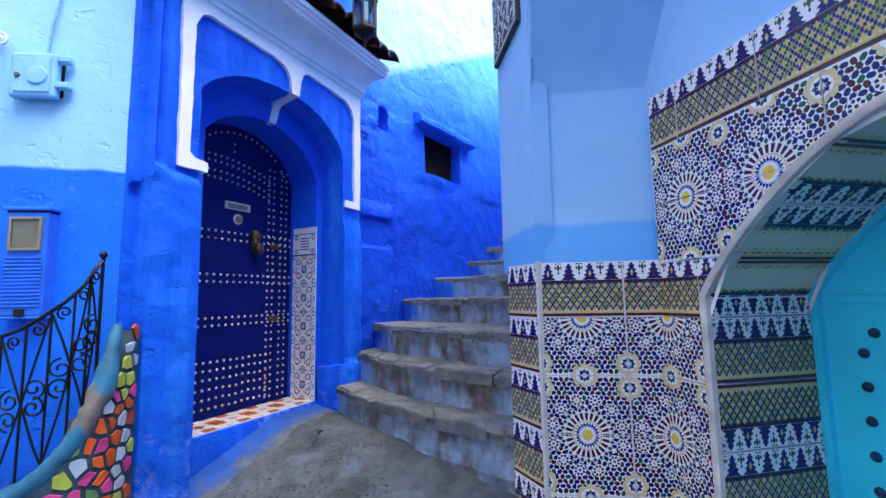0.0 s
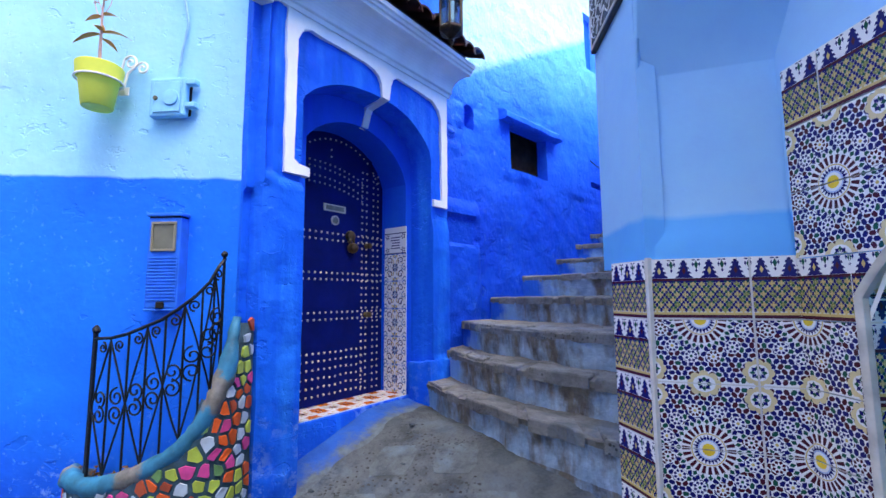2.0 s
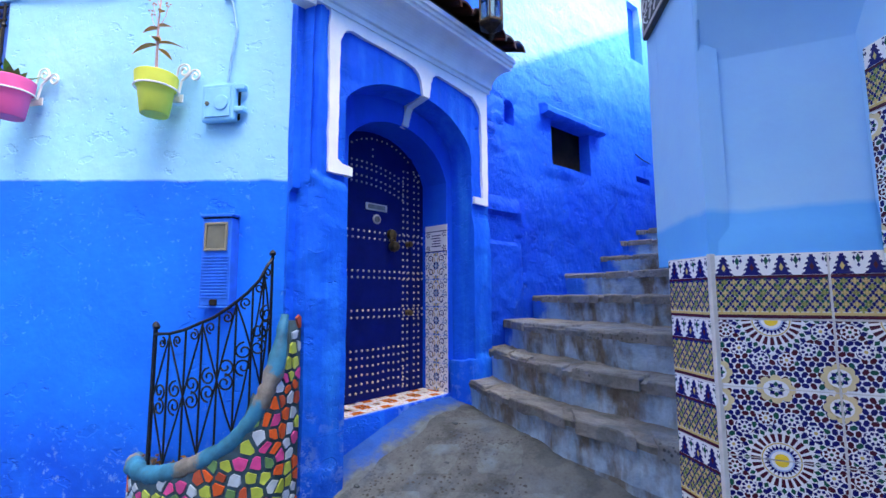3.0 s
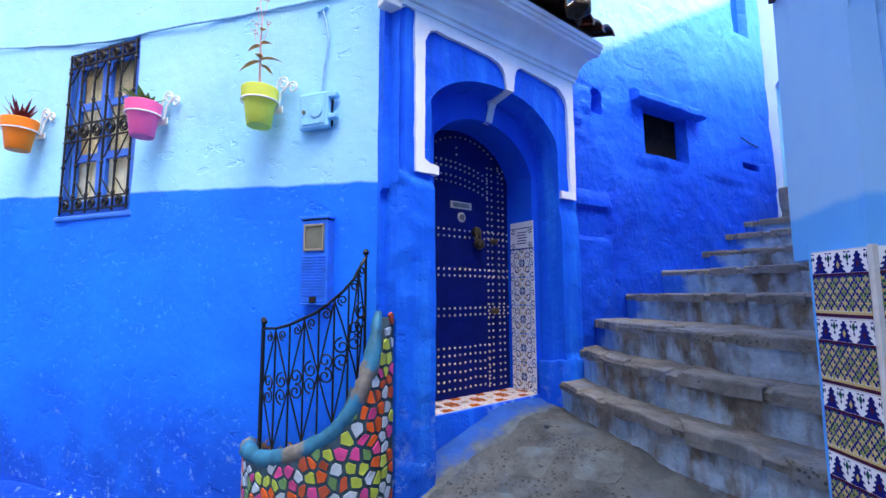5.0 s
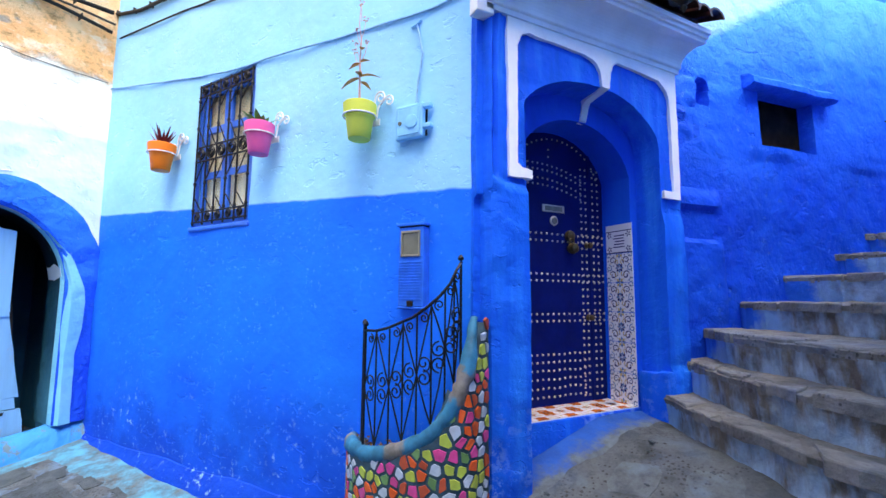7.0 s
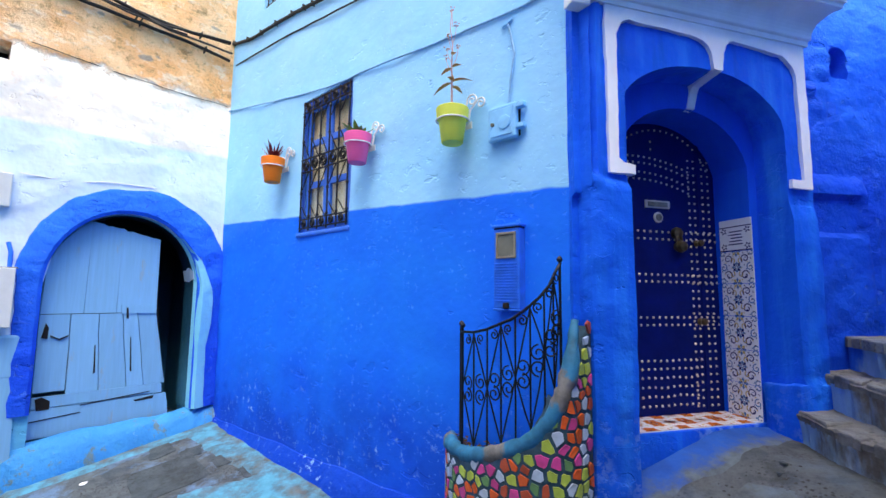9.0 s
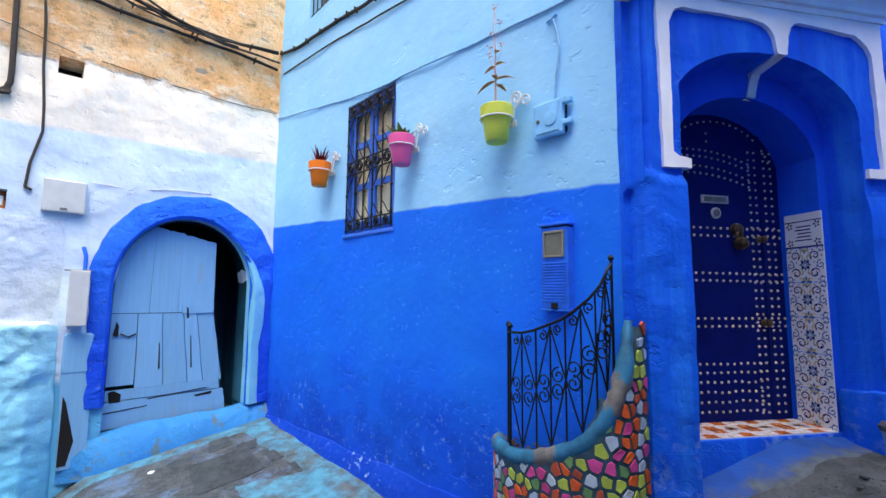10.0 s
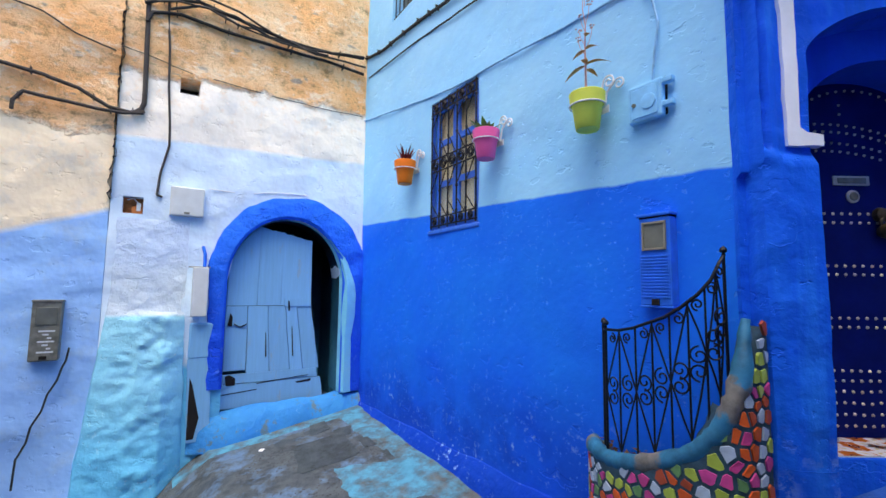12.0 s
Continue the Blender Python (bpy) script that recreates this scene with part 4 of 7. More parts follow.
structure("wall_buttress", bm, M["buttress"], ARCH_W, "lumpy battered buttress, worn whitewash above turquoise plaster")

# ---------------------------------------------------------------- lilac pillar house
structure("wall_pillar_front", wall_mesh([(-0.40, 0, -0.7, 1.16)], 0.2, 0.06, 0.0, 2), M["lilac"], PIL_F @ Matrix.Translation((0, -0.012, 0)), "pale lilac plastered pillar")


def recess_y(z):
    if z < 1.20:
        return -0.006
    if z < 1.27:
        return -0.006 - 0.014 * (z - 1.20) / 0.07
    if z < 1.66:
        return -0.020 - 0.004 * (z - 1.27) / 0.39
    return min(0.16, -0.024 + 0.50 * (z - 1.66))


bm = bmesh.new()
rows = []
for z in [1.14, 1.165, 1.20, 1.235, 1.27, 1.30, 1.4, 1.5, 1.6, 1.655, 1.66, 1.75, 1.85, 2.0, 2.1, 4.2]:
    front = recess_y(z)
    rows.append([bm.verts.new((x, y, z)) for x, y in ((-0.004, -0.08), (0.0, -0.012 + max(0, front)), (-0.003, -0.004 + max(0, front)), (-0.006, front * 0.3 if front < 0 else front), (-0.011, front), (-0.16, front), (-0.42, front))])
for a, b in zip(rows, rows[1:]):
    for k in range(6):
        bm.faces.new((a[k], a[k + 1], b[k + 1], b[k]))
structure("wall_recess", bm, M["lilac"], PIL_F, "pale lilac plastered recess above the tiles")
structure("wall_pillar_side", wall_mesh([(0, 0.15, -0.7, 1.165)], 0.05, 0.06, 0.0, 2), M["lilac"], PIL_S @ Matrix.Translation((0, -0.012, 0)), "pale lilac plastered pillar side")
structure("wall_pillar_upper", wall_mesh([(0.0, 0.36, 1.16, 4.2)], 0.05, 0.06, 0.002, 2), M["lilac"], PIL_U, "pale lilac plastered corner of the pillar")
structure("wall_pillar_back", wall_mesh([(0.0, 5.3, -0.7, 4.2)], 0.15, 0.1, 0.006, 2), M["lilac"], frame_of((-0.44, 1.44, 0), (-0.05, 1)), "pale lilac plastered house wall along the stairs")


def tile_arch(s, grow=0.0):
    f = min(1, abs(s - 0.56) / (0.41 + grow))
    return 1.07 + (0.297 + grow) * max(0, 1 - f ** 1.65) ** 0.92


def tile_arch_line(n, grow=0.0):
    """Points (s, z) along the arch, from the springing up and over."""
    ss = [0.56 - (0.41 + grow) * math.cos(math.pi * k / n) for k in range(n + 1)]
    return [(s, tile_arch(s, grow)) for s in ss]


structure("wall_tile_arch", wall_mesh([(-0.142, 0.05, -0.7, 4.2), (-1.5, -0.978, -0.7, 4.2), (-0.978, -0.142, lambda u: tile_arch(-u, 0.008), 4.2)], 0.42, 0.05, 0.0, 2), M["lilac"], ARCH_R @ Matrix.Translation((0, -0.012, 0)), "pale lilac plastered wall with a tiled archway")

# unseen plain walls added behind the camera to close the alley and block skylight
for k, (o, along, length) in enumerate((((1.6, 0.2, 0), (-0.30, 0.95), 1.0), ((2.6, -3.4, 0), (-0.25, 0.97), 3.8), ((-1.4, -5.4, 0), (0.9, 0.45), 4.6))):
    structure("wall_opposite_%d" % (k + 1), wall_mesh([(0, length, -0.9, 7.0)], 0.3, 0.4, 0.02, 1), M["opposite"], frame_of(o, along), "unseen plain pale blue wall added to block skylight")

# ---------------------------------------------------------------- stairs
EDGES = [
    (0.49, [(-2.20, 2.52), (-1.98, 2.40), (-1.60, 2.19), (-0.90, 1.94), (-0.25, 1.80)]),
    (0.68, [(-2.20, 2.72), (-1.95, 2.60), (-1.59, 2.38), (-1.09, 2.20), (-0.30, 2.02)]),
    (0.87, [(-2.20, 2.98), (-2.00, 2.86), (-1.70, 2.66), (-1.10, 2.44), (-0.30, 2.28)]),
    (1.06, [(-2.20, 3.40), (-2.00, 3.28), (-1.40, 3.08), (-0.90, 2.95), (-0.30, 2.85)]),
    (1.26, [(-2.20, 3.86), (-1.98, 3.86), (-1.60, 3.86), (-1.10, 3.82), (-0.30, 3.72)]),
    (1.45, [(-2.20, 4.40), (-1.95, 4.42), (-1.70, 4.45), (-1.20, 4.45), (-0.30, 4.40)]),
    (1.64, [(-2.20, 4.80), (-1.90, 4.85), (-1.70, 4.88), (-1.20, 4.88), (-0.30, 4.80)]),
    (1.79, [(-2.20, 5.12), (-1.90, 5.15), (-1.70, 5.17), (-1.20, 5.15), (-0.30, 5.12)]),
]


def along_line(line, f):
    """The point at the share f of a broken line."""
    f = max(0, min(0.9999, f)) * (len(line) - 1)
    k = int(f)
    a, b = Vector(line[k]), Vector(line[k + 1])
    return a.lerp(b, f - k)


stairs = thing("stairs", IDENTITY, "worn grey cement stairs with flaking pale blue risers", "stairs", "", "structure")
for k, (z, line) in enumerate(EDGES):
    nxt = EDGES[k + 1][1] if k + 1 < len(EDGES) else [(x, y + 1.0) for x, y in line]
    bm = bmesh.new()
    rows = []
    n = 110
    for i in range(n + 1):
        f = i / n
        p, q = along_line(line, f), along_line(nxt, f)
        w = lump((p.x * 2, p.y, z), 0.022, 3.0) + lump((p.x * 2, p.y, z + 4), 0.012, 11.0)
        d = lump((p.x * 2, p.y + 9, z), 0.014, 5.0) + lump((p.x * 2, p.y + 3, z), 0.008, 17.0)
        # the edge is broken into slabs that sit a little proud or back
        piece = math.floor(f * (7 + k % 3) + 0.3 * math.sin(k * 2.1))
        w += 0.012 * math.sin(piece * 5.3 + k * 1.7)
        d += 0.006 * math.sin(piece * 3.1 + k)
        nose = 0.005 + abs(d) * 0.5
        drop = 0.34 if k == 0 else 0.20
        row = [(p.x, p.y + 0.012 + w * 0.5, z - drop), (p.x, p.y + 0.008 + w, z - 0.10), (p.x, p.y + w + 0.002, z - 0.035), (p.x, p.y + w - 0.003, z - nose), (p.x, p.y + 0.005 + w, z - nose * 0.15 + d * 0.4), (p.x, p.y + 0.03 + w, z + d * 0.7)]
        for g in (0.15, 0.35, 0.55, 0.8, 1.0):
            row.append((p.x + (q.x - p.x) * g, p.y + 0.04 + (q.y - p.y) * g, z + lump((p.x * 2, q.y * 2 * g, z), 0.016, 4) + 0.014 * g))
        rows.append([bm.verts.new(c) for c in row])
    for a, b in zip(rows, rows[1:]):
        for j in range(10):
            bm.faces.new((a[j], a[j + 1], b[j + 1], b[j]))
    me = mesh_object("step", bm, [M["tread"], M["riser"]], IDENTITY, False, stairs)
    for poly in me.data.polygons:
        poly.material_index = 1 if abs(poly.normal.z) < 0.5 and poly.center.z < z - 0.03 else 0


# flat, chipped stones bedded along the front of the treads
rng = random.Random(17)
for k, (z, line) in enumerate(EDGES):
    nxt = EDGES[k + 1][1] if k + 1 < len(EDGES) else [(x, y + 1.0) for x, y in line]
    f = rng.uniform(0.03, 0.07)
    while f < 0.96:
        g = min(0.985, f + rng.uniform(0.085, 0.19))
        front, back = [], []
        for i in range(7):
            h = f + (g - f) * (0.03 + 0.94 * i / 6)
            p, q = along_line(line, h), along_line(nxt, h)
            w = lump((p.x * 2, p.y, z), 0.022, 3.0) + lump((p.x * 2, p.y, z + 4), 0.012, 11.0)
            way = (q - p).normalized()
            front.append(p + Vector((0, w)) - way * (0.006 + 0.012 * noise.noise(Vector((h * 60, k, 3)))))
            back.append(p + Vector((0, w)) + way * min((q - p).length * 0.8, 0.17 + 0.05 * noise.noise(Vector((g * 30, k, 8))) + 0.014 * noise.noise(Vector((h * 45, k, 5)))))
        ring = front + back[::-1]
        mid = sum(ring, Vector((0, 0))) / len(ring)
        tilt = rng.uniform(-0.004, 0.006)
        bm = bmesh.new()
        low = [bm.verts.new((p.x, p.y, z - 0.045 + 0.01 * noise.noise(Vector((p.x * 14, p.y * 14, k))))) for p in ring]
        side = [bm.verts.new((p.x, p.y, z + 0.004 + tilt + 0.005 * noise.noise(Vector((p.x * 22, p.y * 22, k))))) for p in ring]
        top = [bm.verts.new((mid.x + (p.x - mid.x) * 0.955, mid.y + (p.y - mid.y) * 0.93, z + 0.011 + tilt)) for p in ring]
        n = len(ring)
        for a, b in ((low, side), (side, top)):
            for i in range(n):
                bm.faces.new((a[i], a[(i + 1) % n], b[(i + 1) % n], b[i]))
        bm.faces.new(top)
        part("stone", bm, M["step_stone"], stairs)
        f = g + rng.uniform(0.0, 0.03)


# ---------------------------------------------------------------- shapes in the plane of a wall
def spiral(cx, cz, r0, r1, a0, a1, n=18, y=0.0):
    """A flat spiral in x and z from radius r0 to r1 while the angle turns from a0 to a1 (turns)."""
    out = []
    for i in range(n + 1):
        f = i / n
        r, a = r0 + (r1 - r0) * f, math.tau * (a0 + (a1 - a0) * f)
        out.append((cx + r * math.cos(a), y, cz + r * math.sin(a)))
    return out


# ---------------------------------------------------------------- white door trim, cornice, roof
outline = [(1.258, 1.72), (1.252, 2.625), (2.64, 2.625), (2.635, 1.735), (2.475, 1.735), (2.475, 1.785), (2.572, 1.785), (2.565, 2.36)]
outline += [(2.562, 2.42), (2.54, 2.47), (2.50, 2.505), (2.46, 2.53), (2.10, 2.555), (2.07, 2.545), (2.045, 2.52), (2.025, 2.47), (2.013, 2.368), (1.952, 2.368), (1.938, 2.46), (1.915, 2.50), (1.875, 2.525), (1.80, 2.54), (1.45, 2.548), (1.40, 2.555), (1.355, 2.535), (1.335, 2.50), (1.318, 2.46), (1.314, 1.80), (1.345, 1.778), (1.41, 1.768), (1.41, 1.72)]
trim = thing("door_label_trim", FACADE, "white painted raised plaster trim framing the arched door", "trim")
edge_line = []
for (ya, za), (yb, zb) in zip(outline, outline[1:] + outline[:1]):
    for k in range(max(1, round(math.hypot(yb - ya, zb - za) / 0.035))):
        f = k / max(1, round(math.hypot(yb - ya, zb - za) / 0.035))
        y, z = ya + (yb - ya) * f, za + (zb - za) * f
        # hand painted, so the edge wanders a little
        edge_line.append((-y + (lump((y, 0, z), 0.007, 9) if f else 0), z + (lump((y, 4, z), 0.007, 9) if f else 0)))
part("frame", prism(edge_line, -0.02, 0.022), M["white"], trim)
bm = bmesh.new()
w = 0.027
c = -1.982
drift = [0, -0.005, -0.014, -0.024, -0.026, 0.0]
prof = [(0.020, 2.366), (-0.03, 2.360), (-0.10, 2.356), (-0.160, 2.352), (-0.178, 2.325), (-0.178, 2.225)]
up = [(0.020, 2.40), (-0.03, 2.40), (-0.10, 2.40), (-0.20, 2.40), (-0.21, 2.33), (-0.21, 2.215)]
ra = [[bm.verts.new((c + sgn * w + drift[i], y, z)) for sgn in (-1, 1)] for i, (y, z) in enumerate(prof)]
rb = [[bm.verts.new((c + sgn * w + drift[i], y, z)) for sgn in (-1, 1)] for i, (y, z) in enumerate(up)]
for i in range(5):
    bm.faces.new((ra[i][0], ra[i][1], ra[i + 1][1], ra[i + 1][0]))
    for k in (0, 1):
        bm.faces.new((ra[i][k], ra[i + 1][k], rb[i + 1][k], rb[i][k]))
bm.faces.new((ra[5][0], ra[5][1], rb[5][1], rb[5][0]))
part("keystone_strip", bm, M["white"], trim, "white stripe over the crown of the arch")

cornice = thing("cornice", FACADE, "white moulded plaster cornice above the door", "cornice")
prof = [(0.0, 2.615), (0.030, 2.615), (0.030, 2.645), (0.042, 2.65)] + [(0.045 + 0.125 * (1 - math.cos(math.radians(a))), 2.655 + 0.12 * math.sin(math.radians(a))) for a in range(0, 91, 9)] + [(0.185, 2.778), (0.185, 2.80), (0.20, 2.803), (0.20, 2.825), (0.215, 2.828), (0.215, 2.86), (0.0, 2.875)]
bm = bmesh.new()
ends = [[bm.verts.new((u + sgn * y * 0.45, y, z)) for y, z in prof] for u, sgn in ((-2.655, -1), (-1.13, 1))]
for i in range(len(prof) - 1):
    bm.faces.new((ends[0][i], ends[0][i + 1], ends[1][i + 1], ends[1][i]))
for e in ends:
    bm.faces.new(e)
part("moulding", bm, M["cream"], cornice)
part("end_block", box((-1.165, -0.05, 2.585), (-1.055, 0.03, 2.70), 0.006), M["cream"], cornice)

roof = thing("door_roof", FACADE, "small canopy roof of dark brown barrel tiles over the door", "roof")
part("deck", box((-2.66, -0.15, 2.88), (-1.05, 0.19, 2.905), 0.004), M["roof_tile"], roof)


def barrel_tile():
    bm = bmesh.new()
    rings = []
    for y, z, r in ((0.295, -0.01, 0.076), (0.27, 0.005, 0.068), (0.10, 0.075, 0.060), (-0.16, 0.17, 0.05)):
        row = [(r * math.cos(a), r * math.sin(a) * 0.85) for a in [math.pi * k / 8 for k in range(9)]]
        rings.append(([bm.verts.new((x, y, z + h)) for x, h in row], [bm.verts.new((x * 0.78, y, z + h * 0.78)) for x, h in row]))
    for (a, ai), (b, bi) in zip(rings, rings[1:]):
        for k in range(8):
            bm.faces.new((a[k], a[k + 1], b[k + 1], b[k]))
            bm.faces.new((ai[k], bi[k], bi[k + 1], ai[k + 1]))
    a, ai = rings[0]
    for k in range(8):
        bm.faces.new((a[k], ai[k], ai[k + 1], a[k + 1]))
    return bm


first = part("barrel_tile", barrel_tile(), M["roof_tile"], roof, "", Matrix.Translation((-1.08, 0, 2.905)), True)
for k in range(1, 14):
    t = new("barrel_tile", first.data)
    t.parent = roof
    t.matrix_basis = Matrix.Translation((-1.08 - 0.125 * k, lump((k, 0, 0), 0.02, 1.3), 2.905 + lump((k, 5, 0), 0.012, 1.7))) @ pose(0, 0, 0, 0, 0, lump((k, 9, 0), 6, 1.1))
first.matrix_basis = Matrix.Translation((-1.08, 0, 2.905))
for k in range(13):
    # the upper course lies over the lower one
    t = new("barrel_tile", first.data)
    t.parent = roof
    t.matrix_basis = Matrix.Translation((-1.14 - 0.125 * k, -0.07 + lump((k, 3, 0), 0.03, 1.3), 2.955 + lump((k, 8, 0), 0.02, 1.7))) @ pose(0, 0, 0, 0, 0, lump((k, 2, 0), 8, 1.1))

lantern = thing("lantern", Matrix.Translation((-1.62, 2.20, 2.70)), "hanging dark brass lantern with frosted glass panes under the eave", "lantern")
part("finial", lathe([(0.004, 0.0), (0.012, 0.012), (0.02, 0.03), (0.014, 0.045), (0.03, 0.06)], sides=10), M["lantern_metal"], lantern, "", IDENTITY, True)
part("base", lathe([(0.03, 0.06), (0.075, 0.085), (0.085, 0.10), (0.085, 0.115), (0.06, 0.12)], sides=6), M["lantern_metal"], lantern)
part("pane", lathe([(0.062, 0.12), (0.070, 0.13), (0.070, 0.33), (0.062, 0.34)], sides=6), M["lantern_glass"], lantern, "frosted glass body")
for k in range(6):
    a = math.tau * k / 6
    part("corner_bar", tube([(0.078 * math.cos(a), 0.078 * math.sin(a), 0.11), (0.078 * math.cos(a), 0.078 * math.sin(a), 0.345)], 0.007, 6), M["lantern_metal"], lantern)
part("crown", lathe([(0.095, 0.34), (0.09, 0.36), (0.05, 0.42), (0.02, 0.46), (0.01, 0.60)], sides=6), M["lantern_metal"], lantern)

# ---------------------------------------------------------------- studded door
door = thing("studded_door", FACADE @ Matrix.Translation((0, -0.435, 0)), "closed navy blue wooden door with rows of brass studs", "door")
leaf = [(-1.50, 0.375), (-2.43, 0.375)] + [(-y, 1.84 + 0.42 * math.sqrt(max(0, 1 - ((y - 1.965) / 0.465) ** 2))) for y in [2.43 - 0.93 * k / 24 for k in range(25)]]
part("leaf", prism(leaf, -0.045, 0.0), M["door_blue"], door)
part("meeting_strip", prism([(-2.262, 0.38), (-2.282, 0.38), (-2.282, 2.10), (-2.262, 2.12)], 0, 0.007), M["door_blue"], door)
studs = []
for z in (1.515, 1.468, 1.243, 1.199, 0.977, 0.931):
    studs += [(y, z) for y in steps_between(1.56, 2.39, 0.046)]
for z in (0.715, 0.665, 0.61, 0.555, 0.50, 0.445):
    studs += [(y, z + lump((y, z, 0), 0.006, 9)) for y in steps_between(1.56, 2.20, 0.046)]
for y in (2.195, 2.238, 2.305, 2.352):
    studs += [(y, z) for z in steps_between(0.43, 2.0, 0.047)]
for k, base in enumerate((1.865, 1.82, 1.965, 1.925)):
    for i in range(16):
        y = 1.56 + 0.042 * i
        studs.append((y, base + 0.03 - 0.36 * (y - 1.80) ** 2 * (1.3 if y > 1.8 else 0.4)))
for k in range(22):
    a = math.radians(20 + 140 * k / 21)
    studs.append((1.965 + 0.40 * math.cos(a), 1.82 + 0.36 * math.sin(a)))
studs += [(1.905, 2.05), (1.905, 2.10)]
bm = bmesh.new()
for y, z in studs:
    ring = [bm.verts.new((-y + 0.0085 * math.cos(k * math.tau / 6), 0.0, z + 0.0085 * math.sin(k * math.tau / 6))) for k in range(6)]
    mid = [bm.verts.new((-y + 0.0055 * math.cos(k * math.tau / 6), 0.006, z + 0.0055 * math.sin(k * math.tau / 6))) for k in range(6)]
    for k in range(6):
        bm.faces.new((ring[k], ring[(k + 1) % 6], mid[(k + 1) % 6], mid[k]))
    bm.faces.new(mid)
tagged(part("studs", bm, M["stud"], door, "rows of small pale brass studs", IDENTITY, True), kind="stuff")
slot = part("letter_plate", box((-2.035, 0, 1.665), (-1.845, 0.008, 1.715), 0.003), M["stud"], door, "brass letter plate")
part("flap", box((-2.015, 0.008, 1.675), (-1.865, 0.012, 1.705), 0.002), M["old_meter"], slot)
eye = part("peephole", lathe([(0.034, 0), (0.034, 0.006), (0.026, 0.010)], sides=18), M["stud"], door, "round brass spyhole plate", Matrix.Translation((-1.945, 0, 1.607)) @ pose(0, 0, 0, -90, 0, 0), True)
part("grille", lathe([(0.024, 0.010), (0.020, 0.013), (0.005, 0.011)], sides=12), M["old_meter"], eye)
knocker = part("knocker", lathe([(0.036, 0), (0.040, 0.012), (0.034, 0.03), (0.012, 0.042)], sides=16), M["brass"], door, "dark aged brass ball knocker", Matrix.Translation((-2.075, 0, 1.51)) @ pose(0, 0, 0, -90, 0, 0), True)
part("ring", tube([(0.018 * math.cos(a), 0.045 + 0.03 * math.sin(a), 0.03) for a in [math.tau * k / 24 for k in range(24)]], 0.009, 8, True), M["brass"], knocker, "", IDENTITY, True)
part("ball", lathe([(0.006, -0.04), (0.03, -0.028), (0.04, 0), (0.03, 0.028), (0.006, 0.04)], sides=14), M["brass"], knocker, "", Matrix.Translation((0.0, 0.088, 0.04)), True)
for z in (1.452, 0.951):
    part("knob", lathe([(0.022, 0), (0.020, 0.006), (0.010, 0.012), (0.012, 0.022), (0.022, 0.034), (0.018, 0.046), (0.004, 0.05)], sides=14), M["brass"], door, "brass door knob", Matrix.Translation((-2.235, 0.004, z)) @ pose(0, 0, 0, -90, 0, 0), True)


# ---------------------------------------------------------------- street wall: window with a grille
window = thing("window", WALL_A @ Matrix.Translation((0, 0.040, 0)), "tall blue casement window behind a wrought iron grille", "window")
x0, x1, z0, z1 = WIN
for name, lo, hi in (("frame_side", (x0, -0.12, z0), (x0 + 0.05, -0.06, z1)), ("frame_side", (x1 - 0.05, -0.06, z0), (x1, -0.06, z1)), ("frame_head", (x0 + 0.05, -0.12, z1 - 0.05), (x1 - 0.05, -0.06, z1)), ("frame_foot", (x0 + 0.05, -0.12, z0), (x1 - 0.05, -0.06, z0 + 0.05))):
    part(name, box(lo, hi, 0.004), M["sash"], window)
mid = (x0 + x1) / 2
for a, b in ((x0 + 0.055, mid - 0.003), (mid + 0.003, x1 - 0.055)):
    sash = part("casement", box((a, -0.10, z0 + 0.055), (a + 0.045, -0.07, z1 - 0.055), 0.003), M["sash"], window)
    part("stile", box((b - 0.045, -0.10, z0 + 0.055), (b, -0.07, z1 - 0.055), 0.003), M["sash"], sash)
    for z in (z0 + 0.057, z0 + 0.40, z0 + 0.79, z1 - 0.115):
        part("rail", box((a + 0.046, -0.098, z), (b - 0.046, -0.072, z + 0.055), 0.003), M["sash"], sash)
    pane = part("pane", box((a + 0.03, -0.088, z0 + 0.08), (b - 0.03, -0.084, z1 - 0.08)), M["glass"], sash)
    pane.visible_shadow = False
bm = bmesh.new()
for i in range(61):
    s = x0 + 0.03 + (x1 - x0 - 0.06) * i / 60
    y = -0.13 + 0.012 * math.sin(i * 0.9)
    bm.verts.new((s, y, z0 + 0.02)), bm.verts.new((s, y, z1 - 0.02))
bm.verts.ensure_lookup_table()
for i in range(60):
    bm.faces.new([bm.verts[k] for k in (2 * i, 2 * i + 2, 2 * i + 3, 2 * i + 1)])
part("curtain", bm, M["curtain"], window, "tan cloth curtain behind the panes", IDENTITY, True)
part("sill", box((x0 - 0.02, -0.10, z0 - 0.040), (x1 + 0.02, -0.022, z0 - 0.002), 0.012), M["sash"], window)
structure("window_back", box((x0 - 0.2, -0.6, z0 - 0.2), (x1 + 0.2, -0.5, z1 + 0.2)), M["void"], WALL_A, "dark room behind the window", False)

grille = thing("window_grille", WALL_A @ Matrix.Translation((0, 0.008, 0)), "black wrought iron window grille with scrolls", "grille")
bars = [x0 + 0.03 + (x1 - x0 - 0.06) * k / 5 for k in range(6)]
for s in bars:
    bm = tube([(s, 0, z0 + 0.01), (s, 0, z1 - 0.01)], 0.0075, 6)
    for z in (z0 + 0.14, z0 + 0.36, z0 + 0.84, z0 + 1.08):
        add_tube(bm, [(s, 0, z - 0.02), (s, 0, z), (s, 0, z + 0.02)], [0.006, 0.014, 0.006], 6)
    part("bar", bm, M["iron"], grille)
for z in (z0 + 0.035, z0 + 0.115, z0 + 0.545, z0 + 0.665, z1 - 0.115, z1 - 0.03):
    part("cross_bar", box((x0 + 0.015, -0.006, z - 0.006), (x1 - 0.015, 0.006, z + 0.006), 0.002), M["iron"], grille)
